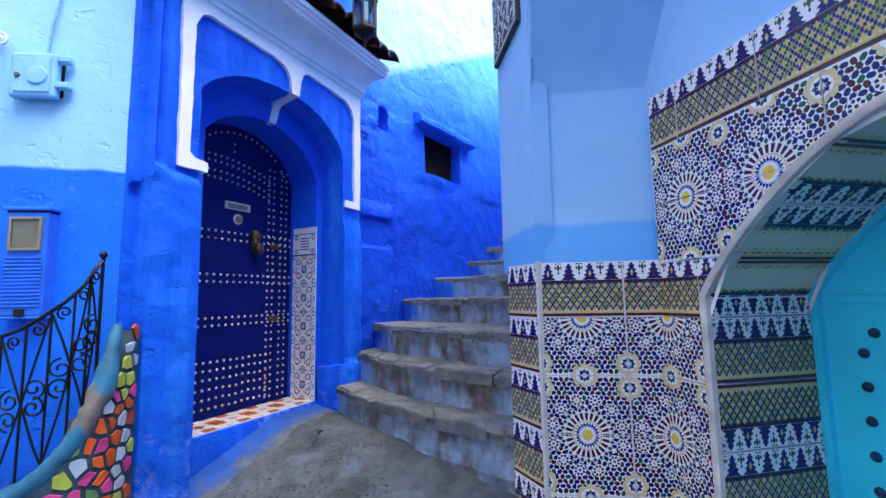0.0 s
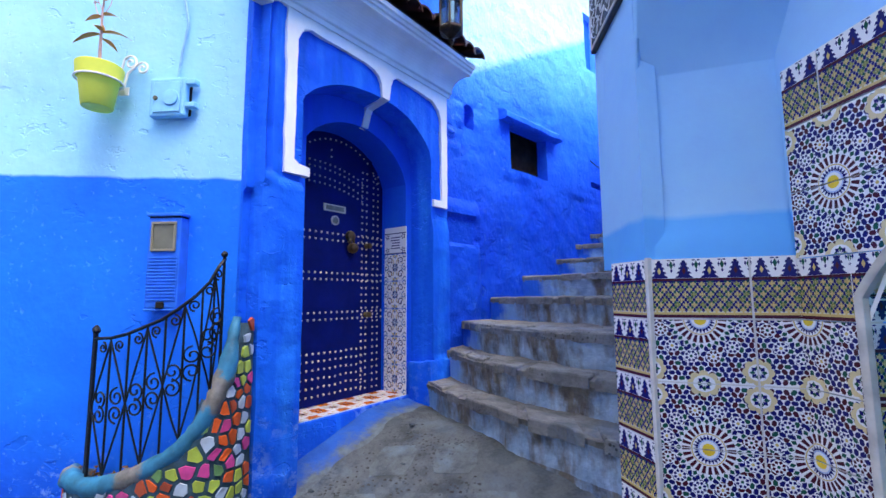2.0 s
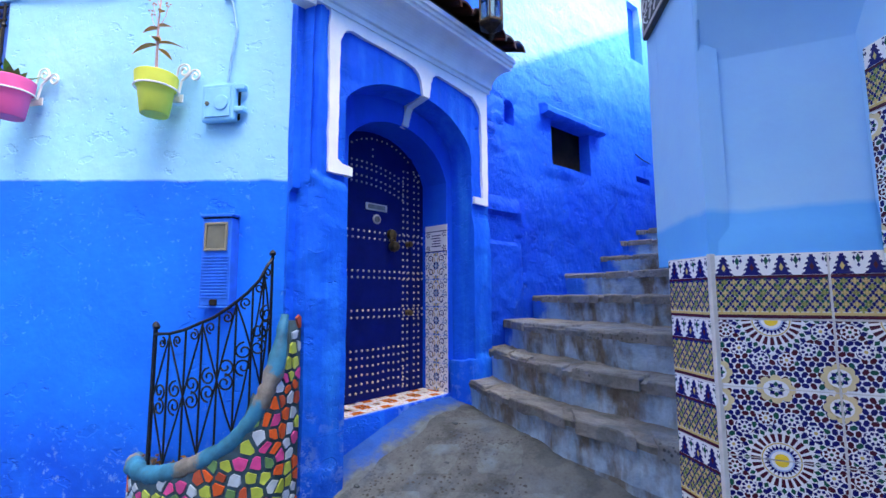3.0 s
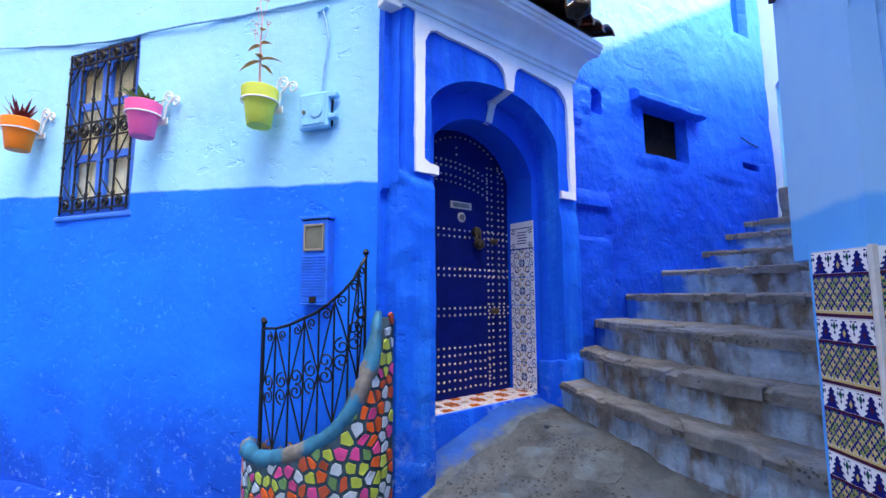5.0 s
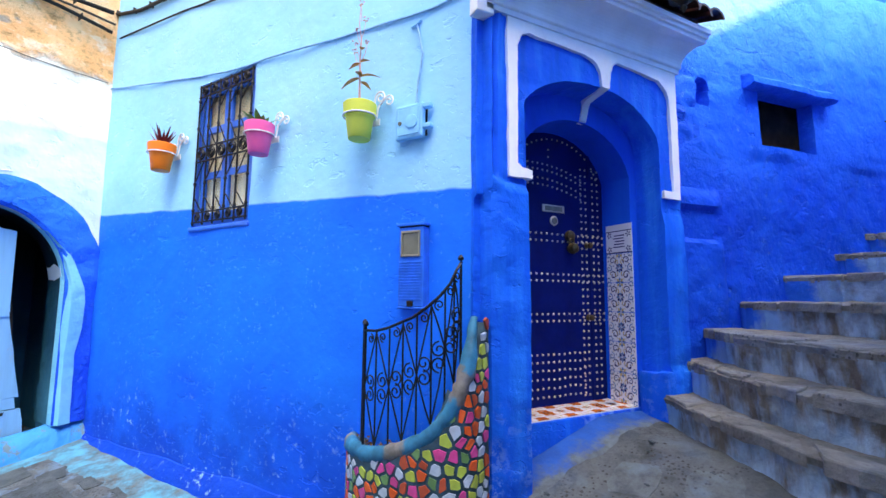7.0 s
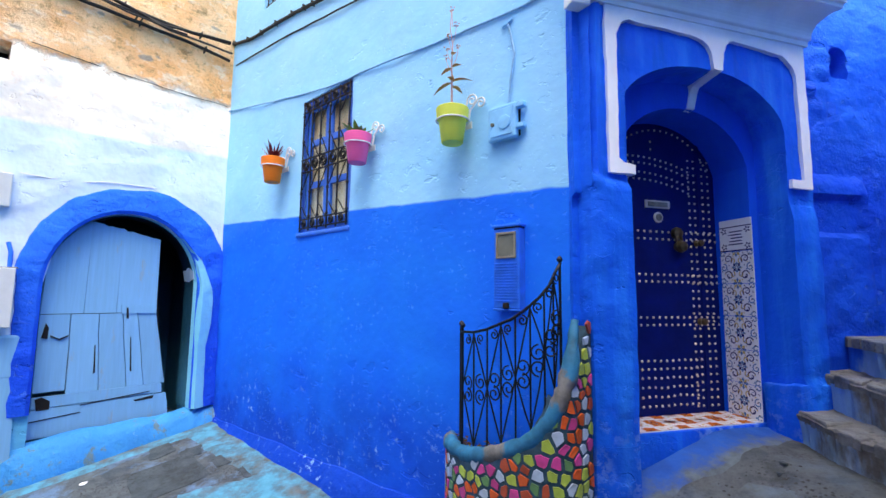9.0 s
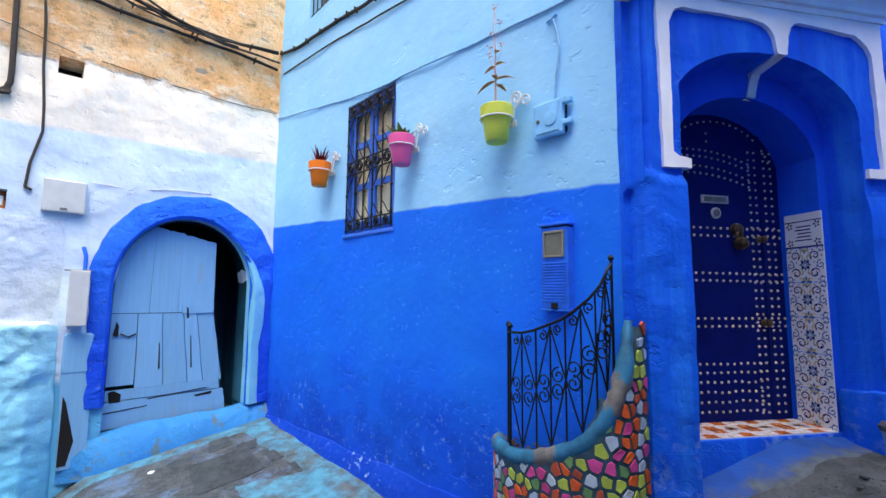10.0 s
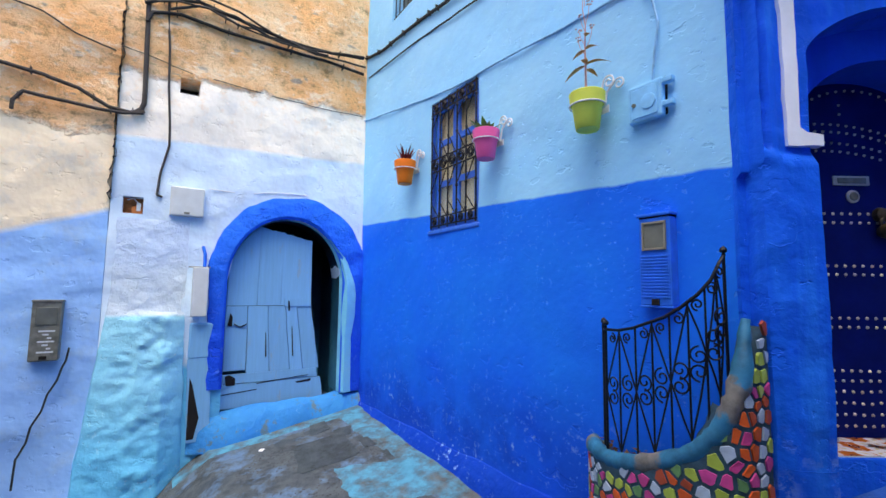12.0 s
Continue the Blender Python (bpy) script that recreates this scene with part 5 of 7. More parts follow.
for a, b in zip(bars, bars[1:]):
    c = (a + b) / 2
    for cz, h in ((z0 + 0.605, 0.055), (z0 + 0.075, 0.035), (z1 - 0.072, 0.038)):
        part("scroll", tube(spiral(c, cz, h, h * 0.25, 0.0, 1.5, 16), 0.0065, 5), M["iron"], grille, "", IDENTITY, True)
        part("scroll", tube(spiral(c, cz, h * 0.95, h * 0.3, 0.5, 2.0, 16, 0.006), 0.0065, 5), M["iron"], grille, "", IDENTITY, True)
    for za, zb in ((z0 + 0.665, z0 + 0.83), (z0 + 0.545, z0 + 0.38), (z0 + 0.12, z0 + 0.24), (z1 - 0.115, z1 - 0.25)):
        part("brace", tube([(a + (b - a) * f, 0.004, za + (zb - za) * (f ** 2 * (3 - 2 * f))) for f in [k / 8 for k in range(9)]], 0.005, 5), M["iron"], grille, "", IDENTITY, True)

upper = thing("upper_window", WALL_A, "small upper window with a dark iron grille", "window")
part("pane", box((UPPER[0], -0.16, UPPER[2]), (UPPER[1], -0.15, UPPER[3])), M["dial"], upper)
for k in range(6):
    s = UPPER[0] + 0.03 + 0.098 * k
    part("bar", tube([(s, -0.03, UPPER[2] + 0.005), (s, -0.03, UPPER[3] - 0.005)], 0.007, 6), M["iron"], upper)
part("cross_bar", box((UPPER[0] + 0.002, -0.036, UPPER[2] + 0.03), (UPPER[1] - 0.002, -0.022, UPPER[2] + 0.05)), M["iron"], upper)


# ---------------------------------------------------------------- flower pots on the wall
def flower_pot(s, z, color, words, size=1.0):
    """A tapered pot with a thick collar; its base is at the thing's origin."""
    m = WALL_A @ Matrix.Translation((s, 0.135, z)) @ Matrix.Scale(size, 4)
    pot = thing("flower_pot", m, words, "flower pot", "pots on the wall")
    part("body", lathe([(0.070, 0.0), (0.074, 0.004), (0.096, 0.165), (0.108, 0.168), (0.114, 0.238), (0.110, 0.243), (0.100, 0.240), (0.095, 0.20), (0.02, 0.20)], sides=32), M[color], pot, "", IDENTITY, True)
    part("soil", lathe([(0.098, 0.203), (0.06, 0.214), (0.01, 0.218)], sides=16), M["soil"], pot)
    holder = thing("pot_holder", m, "white painted iron ring holder with curled scrolls", "bracket", "pot holders")
    part("ring", tube([(0.111 * math.cos(a), 0.111 * math.sin(a), 0.158) for a in [math.tau * k / 28 for k in range(28)]], 0.0055, 6, True), M["white_iron"], holder, "", IDENTITY, True)
    for x0, cx, cz, r in ((-0.005, -0.075, 0.330, 0.044), (-0.05, -0.150, 0.290, 0.040)):
        pts = [(x0, -0.11, 0.16), (x0 - 0.004, -0.118, 0.21), (x0 - 0.012, -0.122, 0.265), (cx + r * 0.92, -0.124, cz + r * 0.45)]
        pts += [(cx + x, -0.124, cz + zz) for x, _, zz in spiral(0, 0, r, r * 0.25, 0.12, 1.45, 22)]
        part("scroll", tube(pts, 0.0065, 6), M["white_iron"], holder, "", IDENTITY, True)
    pts = [(0.01, -0.11, 0.16), (0.012, -0.118, 0.23)] + [(0.045 + x, -0.122, 0.262 + zz) for x, _, zz in spiral(0, 0, 0.032, 0.008, 0.48, -0.8, 18)]
    part("scroll", tube(pts, 0.0065, 6), M["white_iron"], holder, "", IDENTITY, True)
    part("back_plate", box((-0.07, -0.133, 0.13), (0.05, -0.126, 0.18), 0.002), M["white_iron"], holder)
    return m


def add_leaf(bm, base, way, length, width, droop=0.3):
    way = Vector(way).normalized()
    side = way.cross(Vector((0, 0, 1)))
    side = side.normalized() if side.length > 0.01 else Vector((1, 0, 0))
    prev = None
    for i in range(6):
        f = i / 5
        c = Vector(base) + way * length * f + Vector((0, 0, -droop * length * f * f))
        w = width * math.sin(math.pi * (0.06 + 0.94 * f) ** 0.8) * 0.5
        lift = Vector((0, 0, 0.18 * w))
        row = [bm.verts.new(c - side * w + lift), bm.verts.new(c), bm.verts.new(c + side * w + lift)]
        if prev:
            bm.faces.new((prev[0], prev[1], row[1], row[0]))
            bm.faces.new((prev[1], prev[2], row[2], row[1]))
        prev = row


m = flower_pot(0.637, 2.005, "yellow_pot", "lime yellow flower pot hanging on the blue wall", 0.88)
plant = thing("tall_plant", m @ Matrix.Translation((0, 0, 0.21)), "tall dry reddish plant with drooping orange leaves", "plant")
stem = [(0, 0, 0), (0.008, 0, 0.10), (0.0, 0.01, 0.22), (0.012, 0, 0.36), (0.004, 0, 0.50), (0.018, 0.01, 0.62), (0.015, 0, 0.78)]
part("stem", tube(stem, [0.009, 0.008, 0.007, 0.005, 0.004, 0.003, 0.002], 6), M["dry_stem"], plant, "", IDENTITY, True)
for z, a, l in ((0.225, 0.1, 0.17), (0.235, 3.3, 0.18), (0.24, 1.9, 0.12), (0.33, 0.2, 0.10), (0.34, 3.0, 0.11), (0.20, 4.6, 0.10), (0.43, 2.4, 0.07), (0.06, 3.7, 0.06), (0.05, 0.6, 0.06)):
    bm = bmesh.new()
    add_leaf(bm, (0.004, 0, z), (math.cos(a), math.sin(a) * 0.8, 0.15), l, 0.038, 0.45)
    part("leaf", bm, M["dry_leaf"], plant, "", IDENTITY, True)
rng = random.Random(4)
for x, z in ((0.06, 0.50), (-0.05, 0.47), (0.05, 0.60), (-0.03, 0.64), (0.015, 0.78), (0.07, 0.44)):
    bm = tube([(0.008, 0, z - 0.14), (x * 0.7, 0.0, z - 0.07), (x, 0, z)], 0.0022, 5)
    for _ in range(7):
        add_lathe(bm, [(0.001, -0.006), (0.007, 0), (0.001, 0.006)], (x + rng.uniform(-0.016, 0.016), rng.uniform(-0.016, 0.016), z + rng.uniform(-0.014, 0.014)), 6)
    part("twig", bm, M["dry_stem"], plant)
part("cluster", lathe([(0.004, 0.23), (0.014, 0.245), (0.012, 0.265), (0.004, 0.28)], (0.004, 0, 0), 8), M["dry_leaf"], plant)

m = flower_pot(1.560, 2.062, "pink_pot", "pink flower pot hanging on the blue wall before the window", 0.90)
plant = thing("succulent", m @ Matrix.Translation((0, 0, 0.205)), "low green succulent with a few pale flowers", "plant")
for i in range(16):
    bm = bmesh.new()
    a, h = i * 2.4, 0.3 + 0.05 * (i % 5)
    add_leaf(bm, (0.02 * math.cos(a), 0.02 * math.sin(a), 0.012 * (i % 3)), (math.cos(a), math.sin(a), h * 2.4), 0.110 + 0.02 * (i % 4), 0.046, 0.1)
    part("leaf", bm, M["green_leaf"], plant, "", IDENTITY, True)

m = flower_pot(2.845, 2.125, "orange_pot", "orange flower pot hanging on the pale blue wall", 0.95)
plant = thing("spiky_plant", m @ Matrix.Translation((0, 0, 0.205)), "dark red spiky rosette plant", "plant")
for i in range(18):
    bm = bmesh.new()
    a = i * 2.4
    add_leaf(bm, (0.012 * math.cos(a), 0.012 * math.sin(a), 0), (math.cos(a) * 0.75, math.sin(a) * 0.75, 1.0 + 0.9 * (i % 4) / 3), 0.19 + 0.03 * (i % 3), 0.024, 0.1)
    part("leaf", bm, M["red_leaf"], plant, "", IDENTITY, True)

# ---------------------------------------------------------------- boxes on the street wall
meter = thing("meter_box", WALL_A, "blue painted electricity meter box with a ribbed lower cover", "meter box")
part("body", box((0.222, -0.03, 1.03), (0.388, 0.058, 1.470), 0.006), M["meter_blue"], meter)
part("lid", box((0.214, -0.02, 1.476), (0.396, 0.068, 1.492), 0.004), M["meter_blue"], meter)
# near-black strip painted in for the shadow line under the lid
part("gap", box((0.224, -0.02, 1.468), (0.386, 0.056, 1.478)), M["void"], meter)
pane = part("pane", box((0.252, 0.058, 1.316), (0.358, 0.062, 1.436), 0.002), M["dial"], meter, "clouded glass pane")
for lo, hi in (((0.242, 0.058, 1.304), (0.252, 0.069, 1.448)), ((0.358, 0.058, 1.304), (0.368, 0.069, 1.448)), ((0.252, 0.058, 1.436), (0.358, 0.069, 1.448)), ((0.252, 0.058, 1.304), (0.358, 0.069, 1.316))):
    part("pane_frame", box(lo, hi, 0.002), M["beige"], pane)
for k in range(14):
    part("rib", box((0.232, 0.058, 1.068 + 0.0155 * k), (0.380, 0.0635, 1.076 + 0.0155 * k), 0.0015), M["meter_blue"], meter)
part("foot", box((0.218, -0.02, 1.018), (0.392, 0.060, 1.030), 0.004), M["meter_blue"], meter)
part("lock", box((0.285, 0.0585, 1.032), (0.322, 0.070, 1.062), 0.003), M["void"], meter)

junction = thing("junction_box", WALL_A, "pale blue painted junction box half sunk in the wall", "junction box")
# black slab paints the shadow gap beside and above the cover
part("recess", box((0.242, -0.06, 2.0), (0.41, 0.006, 2.205), 0.008), M["void"], junction, "dark slab standing in for the shadow gap round the box")
part("cover", box((0.245, 0.012, 1.985), (0.435, 0.055, 2.19), 0.012), M["box_blue"], junction)
part("plate", box((0.265, 0.055, 2.005), (0.41, 0.060, 2.165), 0.004), M["box_blue"], junction)
part("disc", lathe([(0.042, 0), (0.040, 0.006), (0.034, 0.007)], sides=20), M["box_blue"], junction, "", Matrix.Translation((0.315, 0.060, 2.08)) @ pose(0, 0, 0, -90, 0, 0))
part("screw", lathe([(0.012, 0), (0.010, 0.008)], sides=10), M["dial"], junction, "", Matrix.Translation((0.395, 0.060, 2.08)) @ pose(0, 0, 0, -90, 0, 0))
for z in (2.15, 2.03):
    part("hinge", box((0.195, 0.012, z), (0.25, 0.05, z + 0.03), 0.006), M["box_blue"], junction)


def wall_cable(m, pts, radius, material, words, out=0.012, clips=0):
    """A cable along a wall through points (along, height), with a little slack."""
    line = []
    for (a, za), (b, zb) in zip(pts, pts[1:]):
        for k in range(6):
            f = k / 6
            s = a + (b - a) * f
            line.append((s, out + lump((s, 1, za), 0.004, 3), za + (zb - za) * f + lump((s, 3, za), 0.010, 4)))
    line.append((pts[-1][0], out, pts[-1][1]))
    c = thing("cable", m, words, "cable", "wall cables")
    part("sheath", tube(line, radius, 7), material, c, "", IDENTITY, True)
    for k in range(clips):
        p = line[int((k + 0.5) / clips * (len(line) - 1))]
        part("clip", box((p[0] - 0.005, -0.01, p[2] - radius * 1.25), (p[0] + 0.005, p[1] + radius * 1.15, p[2] + radius * 1.9), 0.0015), material, c)
    return c


wall_cable(WALL_A, [(4.25, 3.24), (3.93, 3.185), (2.77, 2.98), (2.18, 2.89), (1.30, 2.84), (0.70, 2.785), (0.22, 2.765), (0.0, 2.78)], 0.0075, M["cable_blue"], "thin grey-blue cable sagging along the wall")
wall_cable(WALL_A, [(0.315, 2.20), (0.30, 2.36), (0.276, 2.50), (0.30, 2.62), (0.323, 2.70)], 0.006, M["cable_blue"], "pale blue painted cord above the junction box")
wall_cable(WALL_A, [(0.36, 2.69), (0.323, 2.70), (0.29, 2.715)], 0.008, M["box_blue"], "short painted wire stub on the wall")
wall_cable(WALL_A, [(4.27, 4.09), (3.72, 3.95), (3.06, 3.885), (2.62, 3.825), (2.32, 3.78), (1.4, 3.70)], 0.017, M["cable"], "thick black cable clipped along the wall", 0.02, 9)
wall_cable(WALL_A, [(4.12, 3.777), (2.82, 3.66), (1.73, 3.52), (1.2, 3.46)], 0.008, M["cable"], "thin black wire below the thick cable", 0.012, 0)

# ---------------------------------------------------------------- curved planter with mosaic and railing
# plan and height of the planter's rim: along the wall, out from it, height
RIM = [(0.725, 0.00, 0.272), (0.685, 0.07, 0.270), (0.60, 0.135, 0.268), (0.48, 0.185, 0.268), (0.36, 0.215, 0.295), (0.253, 0.225, 0.333), (0.14, 0.24, 0.385), (0.041, 0.245, 0.448), (-0.03, 0.235, 0.525), (-0.076, 0.215, 0.621), (-0.10, 0.19, 0.71), (-0.111, 0.16, 0.812), (-0.108, 0.13, 0.90), (-0.101, 0.09, 0.985)]


def smooth_line(pts, n):
    """A Catmull-Rom line through pts."""
    out = []
    ps = [Vector(p) for p in pts]
    for i in range(len(ps) - 1):
        p0, p1, p2, p3 = ps[max(i - 1, 0)], ps[i], ps[i + 1], ps[min(i + 2, len(ps) - 1)]
        for k in range(n):
            t = k / n
            out.append(0.5 * ((2 * p1) + (p2 - p0) * t + (2 * p0 - 5 * p1 + 4 * p2 - p3) * t * t + (3 * p1 - p0 - 3 * p2 + p3) * t ** 3))
    return out + [ps[-1]]


planter = thing("planter", WALL_A, "curved corner planter clad in colourful broken tile mosaic", "planter")
rim = smooth_line(RIM, 4)
plan = smooth_line([(0.745, -0.03, 0), (0.74, 0.03, 0)] + [(s, y + 0.03, z) for s, y, z in RIM[1:9]] + [(-0.09, 0.235, 0), (-0.122, 0.20, 0), (-0.138, 0.14, 0), (-0.145, 0.02, 0)], 6)
lengths = [0.0]
for a, b in zip(plan, plan[1:]):
    lengths.append(lengths[-1] + (b.xy - a.xy).length)
TOTAL = lengths[-1]


def on_plan(a):
    """Place and outward way at the distance a along the planter's side."""
    a = max(0, min(TOTAL - 1e-5, a))
    k = max(i for i in range(len(lengths) - 1) if lengths[i] <= a)
    f = (a - lengths[k]) / max(1e-6, lengths[k + 1] - lengths[k])
    p = plan[k].lerp(plan[k + 1], f)
    d = (plan[k + 1] - plan[k]).to_2d().normalized()
    return Vector((p.x, p.y)), Vector((d.y, -d.x)) * (1 if Vector((d.y, -d.x)).dot(Vector((p.x - 0.3, p.y + 0.1))) > 0 else -1)


def rim_height(a):
    """Height of the rim above the point at the distance a."""
    p, _ = on_plan(a)
    best = min(rim, key=lambda r: (r.x - p.x) ** 2 + (r.y + 0.02 - p.y) ** 2 + (0.0 if a < TOTAL * 0.75 or r.z > 0.5 else 1))
    return best.z if a < TOTAL * 0.78 else 0.60 + (a / TOTAL - 0.78) / 0.22 * 0.44


bm = bmesh.new()
rows = []
for i in range(61):
    a = TOTAL * i / 60
    p, _ = on_plan(a)
    top = rim_height(a) - (0.08 if a > TOTAL * 0.8 else 0)
    rows.append([bm.verts.new((p.x, p.y, -0.5 + (top + 0.5) * k / 8)) for k in range(9)] + [bm.verts.new((0.3 + (p.x - 0.3) * 0.75, p.y * 0.7 - 0.02, top))])
for a, b in zip(rows, rows[1:]):
    for k in range(9):
        bm.faces.new((a[k], a[k + 1], b[k + 1], b[k]))
part("wall", bm, M["mortar"], planter, "dark slate mortar", IDENTITY, True)
n = len(rim)
bm = tube([tuple(p) for p in rim], [(0.040 + lump((i, 0, 0), 0.010, 0.6)) * min(1, 0.45 + 0.55 * (n - 1 - i) / 9, 0.55 + i / 9) for i in range(n)], 14)
for v in bm.verts:
    v.co += Vector((lump(v.co, 0.006, 14), lump(v.co + Vector((3, 0, 0)), 0.006, 14), lump(v.co + Vector((0, 5, 0)), 0.006, 14)))
part("rim", bm, M["rim_worn"], planter, "teal painted rounded rim worn to bare cement", IDENTITY, True)
bm = bmesh.new()
soil = [bm.verts.new((p.x, p.y - 0.02, 0.22)) for p in rim[:36]] + [bm.verts.new((-0.02, 0.0, 0.22)), bm.verts.new((0.7, 0.0, 0.22))]
bm.faces.new(soil)
part("soil", bm, M["soil"], planter)
rng = random.Random(8)
bm = bmesh.new()
for _ in range(70):
    # withered leaves and twigs lying in the planter
    x, y, a = rng.uniform(0.0, 0.66), rng.uniform(0.02, 0.13), rng.uniform(0, 6.28)
    l, w, h = rng.uniform(0.015, 0.04), rng.uniform(0.006, 0.012), rng.uniform(0.225, 0.30)
    pts = [(x - l * math.cos(a), y - l * math.sin(a), h), (x - w * math.sin(a), y + w * math.cos(a), h + 0.006), (x + l * math.cos(a), y + l * math.sin(a), h + rng.uniform(-0.01, 0.02)), (x + w * math.sin(a), y - w * math.cos(a), h + 0.004)]
    bm.faces.new([bm.verts.new(c) for c in pts])
tagged(part("litter", bm, M["litter"], planter, "withered brown leaves"), kind="stuff")


def clip_half(poly, px, pz, nx, nz):
    """The part of a flat outline on the side of the line through p towards which n points."""
    out = []
    for i, (x, z) in enumerate(poly):
        x2, z2 = poly[(i + 1) % len(poly)]
        d, d2 = (x - px) * nx + (z - pz) * nz, (x2 - px) * nx + (z2 - pz) * nz
        if d >= 0:
            out.append((x, z))
        if d * d2 < 0:
            f = d / (d - d2)
            out.append((x + (x2 - x) * f, z + (z2 - z) * f))
    return out


rng = random.Random(11)
seeds = []
step = 0.058
for j in range(-1, 27):
    for i in range(-1, int(TOTAL / step) + 2):
        seeds.append(((i + 0.5 * (j % 2) + rng.uniform(-0.36, 0.36)) * step, -0.5 + (j + rng.uniform(-0.34, 0.34)) * step))
COLORS = ["m_pink", "m_lime", "m_orange", "m_grey", "m_lime", "m_orange", "m_pink", "m_grey", "m_green", "m_red"]
stones = []
for a, z in seeds:
    if not (0.0 < a < TOTAL and -0.40 < z < 1.0) or z > rim_height(a) - (0.03 if a < TOTAL * 0.8 else 0.015):
        continue
    poly = [(a - 0.08, z - 0.08), (a + 0.08, z - 0.08), (a + 0.08, z + 0.08), (a - 0.08, z + 0.08)]
    for b, w in seeds:
        d = math.hypot(b - a, w - z)
        if 1e-6 < d < 0.16:
            nx, nz = (a - b) / d, (z - w) / d
            poly = clip_half(poly, (a + b) / 2 + nx * 0.0055, (z + w) / 2 + nz * 0.0055, nx, nz)
            if len(poly) < 3:
                break
    if len(poly) < 3:
        continue
    poly = clip_half(clip_half(poly, 0.004, 0, 1, 0), TOTAL - 0.004, 0, -1, 0)
    if len(poly) < 3:
        continue
    cx, cz = sum(p[0] for p in poly) / len(poly), sum(p[1] for p in poly) / len(poly)
    shaped = [(cx + (x - cx) * rng.uniform(0.84, 0.97), cz + (zz - cz) * rng.uniform(0.84, 0.97)) for x, zz in poly]
    bm = bmesh.new()
    low, high = [], []
    for x, zz in shaped:
        p, o = on_plan(x)
        low.append(bm.verts.new((p.x - o.x * 0.004, p.y - o.y * 0.004, zz)))
        q, o = on_plan(cx + (x - cx) * 0.94)
        high.append(bm.verts.new((q.x + o.x * 0.006, q.y + o.y * 0.006, cz + (zz - cz) * 0.94)))
    for k in range(len(low)):
        bm.faces.new((low[k], low[(k + 1) % len(low)], high[(k + 1) % len(low)], high[k]))
    bm.faces.new(high)
    stones.append((bm, rng.choice(COLORS)))
for bm, color in stones:
    part("mosaic_stone", bm, M[color], planter)

railing = thing("railing", WALL_A, "curved black wrought iron railing with scrolls on the planter", "railing")
# along, out, foot height, head height
RAIL = [(0.575, 0.11, 0.30, 0.895), (0.52, 0.165, 0.30, 0.90), (0.42, 0.195, 0.31, 0.905), (0.33, 0.21, 0.325, 0.925), (0.25, 0.215, 0.36, 0.955), (0.17, 0.22, 0.40, 0.985), (0.10, 0.215, 0.44, 1.03), (0.035, 0.19, 0.51, 1.09), (-0.005, 0.16, 0.60, 1.15), (-0.025, 0.13, 0.70, 1.22), (-0.03, 0.09, 0.80, 1.262)]


def rail_at(f):
    f = max(0, min(0.9999, f)) * (len(RAIL) - 1)
    k = int(f)
    return [RAIL[k][i] + (RAIL[k + 1][i] - RAIL[k][i]) * (f - k) for i in range(4)]


def rail_point(f, h):
    s, y, z0, z1 = rail_at(f)
    return (s, y, z0 + (z1 - z0) * h)


part("top_rail", tube([rail_point(k / 40, 1.0) for k in range(41)], 0.0075, 7), M["iron"], railing, "", IDENTITY, True)
for f, r, up in ((0.02, 0.010, 0.03), (0.10, 0.007, 0.02), (0.985, 0.007, 0.01)):
    p, q = rail_point(f, -0.08), rail_point(f, 1.0)
    post = part("post", tube([p, (q[0], q[1], q[2] + up)], r, 8), M["iron"], railing)
    part("finial", lathe([(0.004, 0), (0.014, 0.006), (0.016, 0.016), (0.010, 0.026), (0.003, 0.032)], (q[0], q[1], q[2] + up), 8), M["iron"], post)
stops = [0.10, 0.20, 0.31, 0.42, 0.53, 0.64, 0.75, 0.86, 0.95]
for f in stops[1:-1]:
    part("bar", tube([rail_point(f, -0.05), rail_point(f, 0.5), rail_point(f, 1.0)], 0.0048, 6), M["iron"], railing)
for k, (a, b) in enumerate(zip(stops, stops[1:])):
    pts = [(a, 0.98), (b, 0.5), (a, 0.02)] if k % 2 else [(b, 0.98), (a, 0.5), (b, 0.02)]
    line = []
    for (fa, ha), (fb, hb) in zip(pts, pts[1:]):
        line += [rail_point(fa + (fb - fa) * i / 6, ha + (hb - ha) * i / 6) for i in range(6)]
    part("brace", tube(line + [rail_point(*pts[-1])], 0.0042, 6), M["iron"], railing)
    m = (a + b) / 2
    for h, turn in ((0.56, 1), (0.44, -1), (0.93, -1)):
        big = 0.040 if h < 0.9 else 0.026
        s, y, zz = rail_point(m, h)
        p, q = rail_point(m - 0.02, h), rail_point(m + 0.02, h)
        d = (Vector(q) - Vector(p))
        d.z = 0
        d.normalize()
        line = []
        for i in range(19):
            g = i / 18
            r, ang = big * (1 - 0.78 * g), math.tau * (0.25 + 1.35 * g) * turn + (0 if k % 2 else math.pi)
            line.append(Vector((s, y, zz)) + d * r * math.cos(ang) + Vector((0, 0, r * math.sin(ang))))
        part("scroll", tube(line, 0.0042, 6), M["iron"], railing, "", IDENTITY, True)

# ---------------------------------------------------------------- old plank door in the low arch
old = thing("old_plank_door", ARCH_W @ Matrix.Translation((0, -0.13, 0)), "leaning weathered light blue plank door with broken boards", "door")


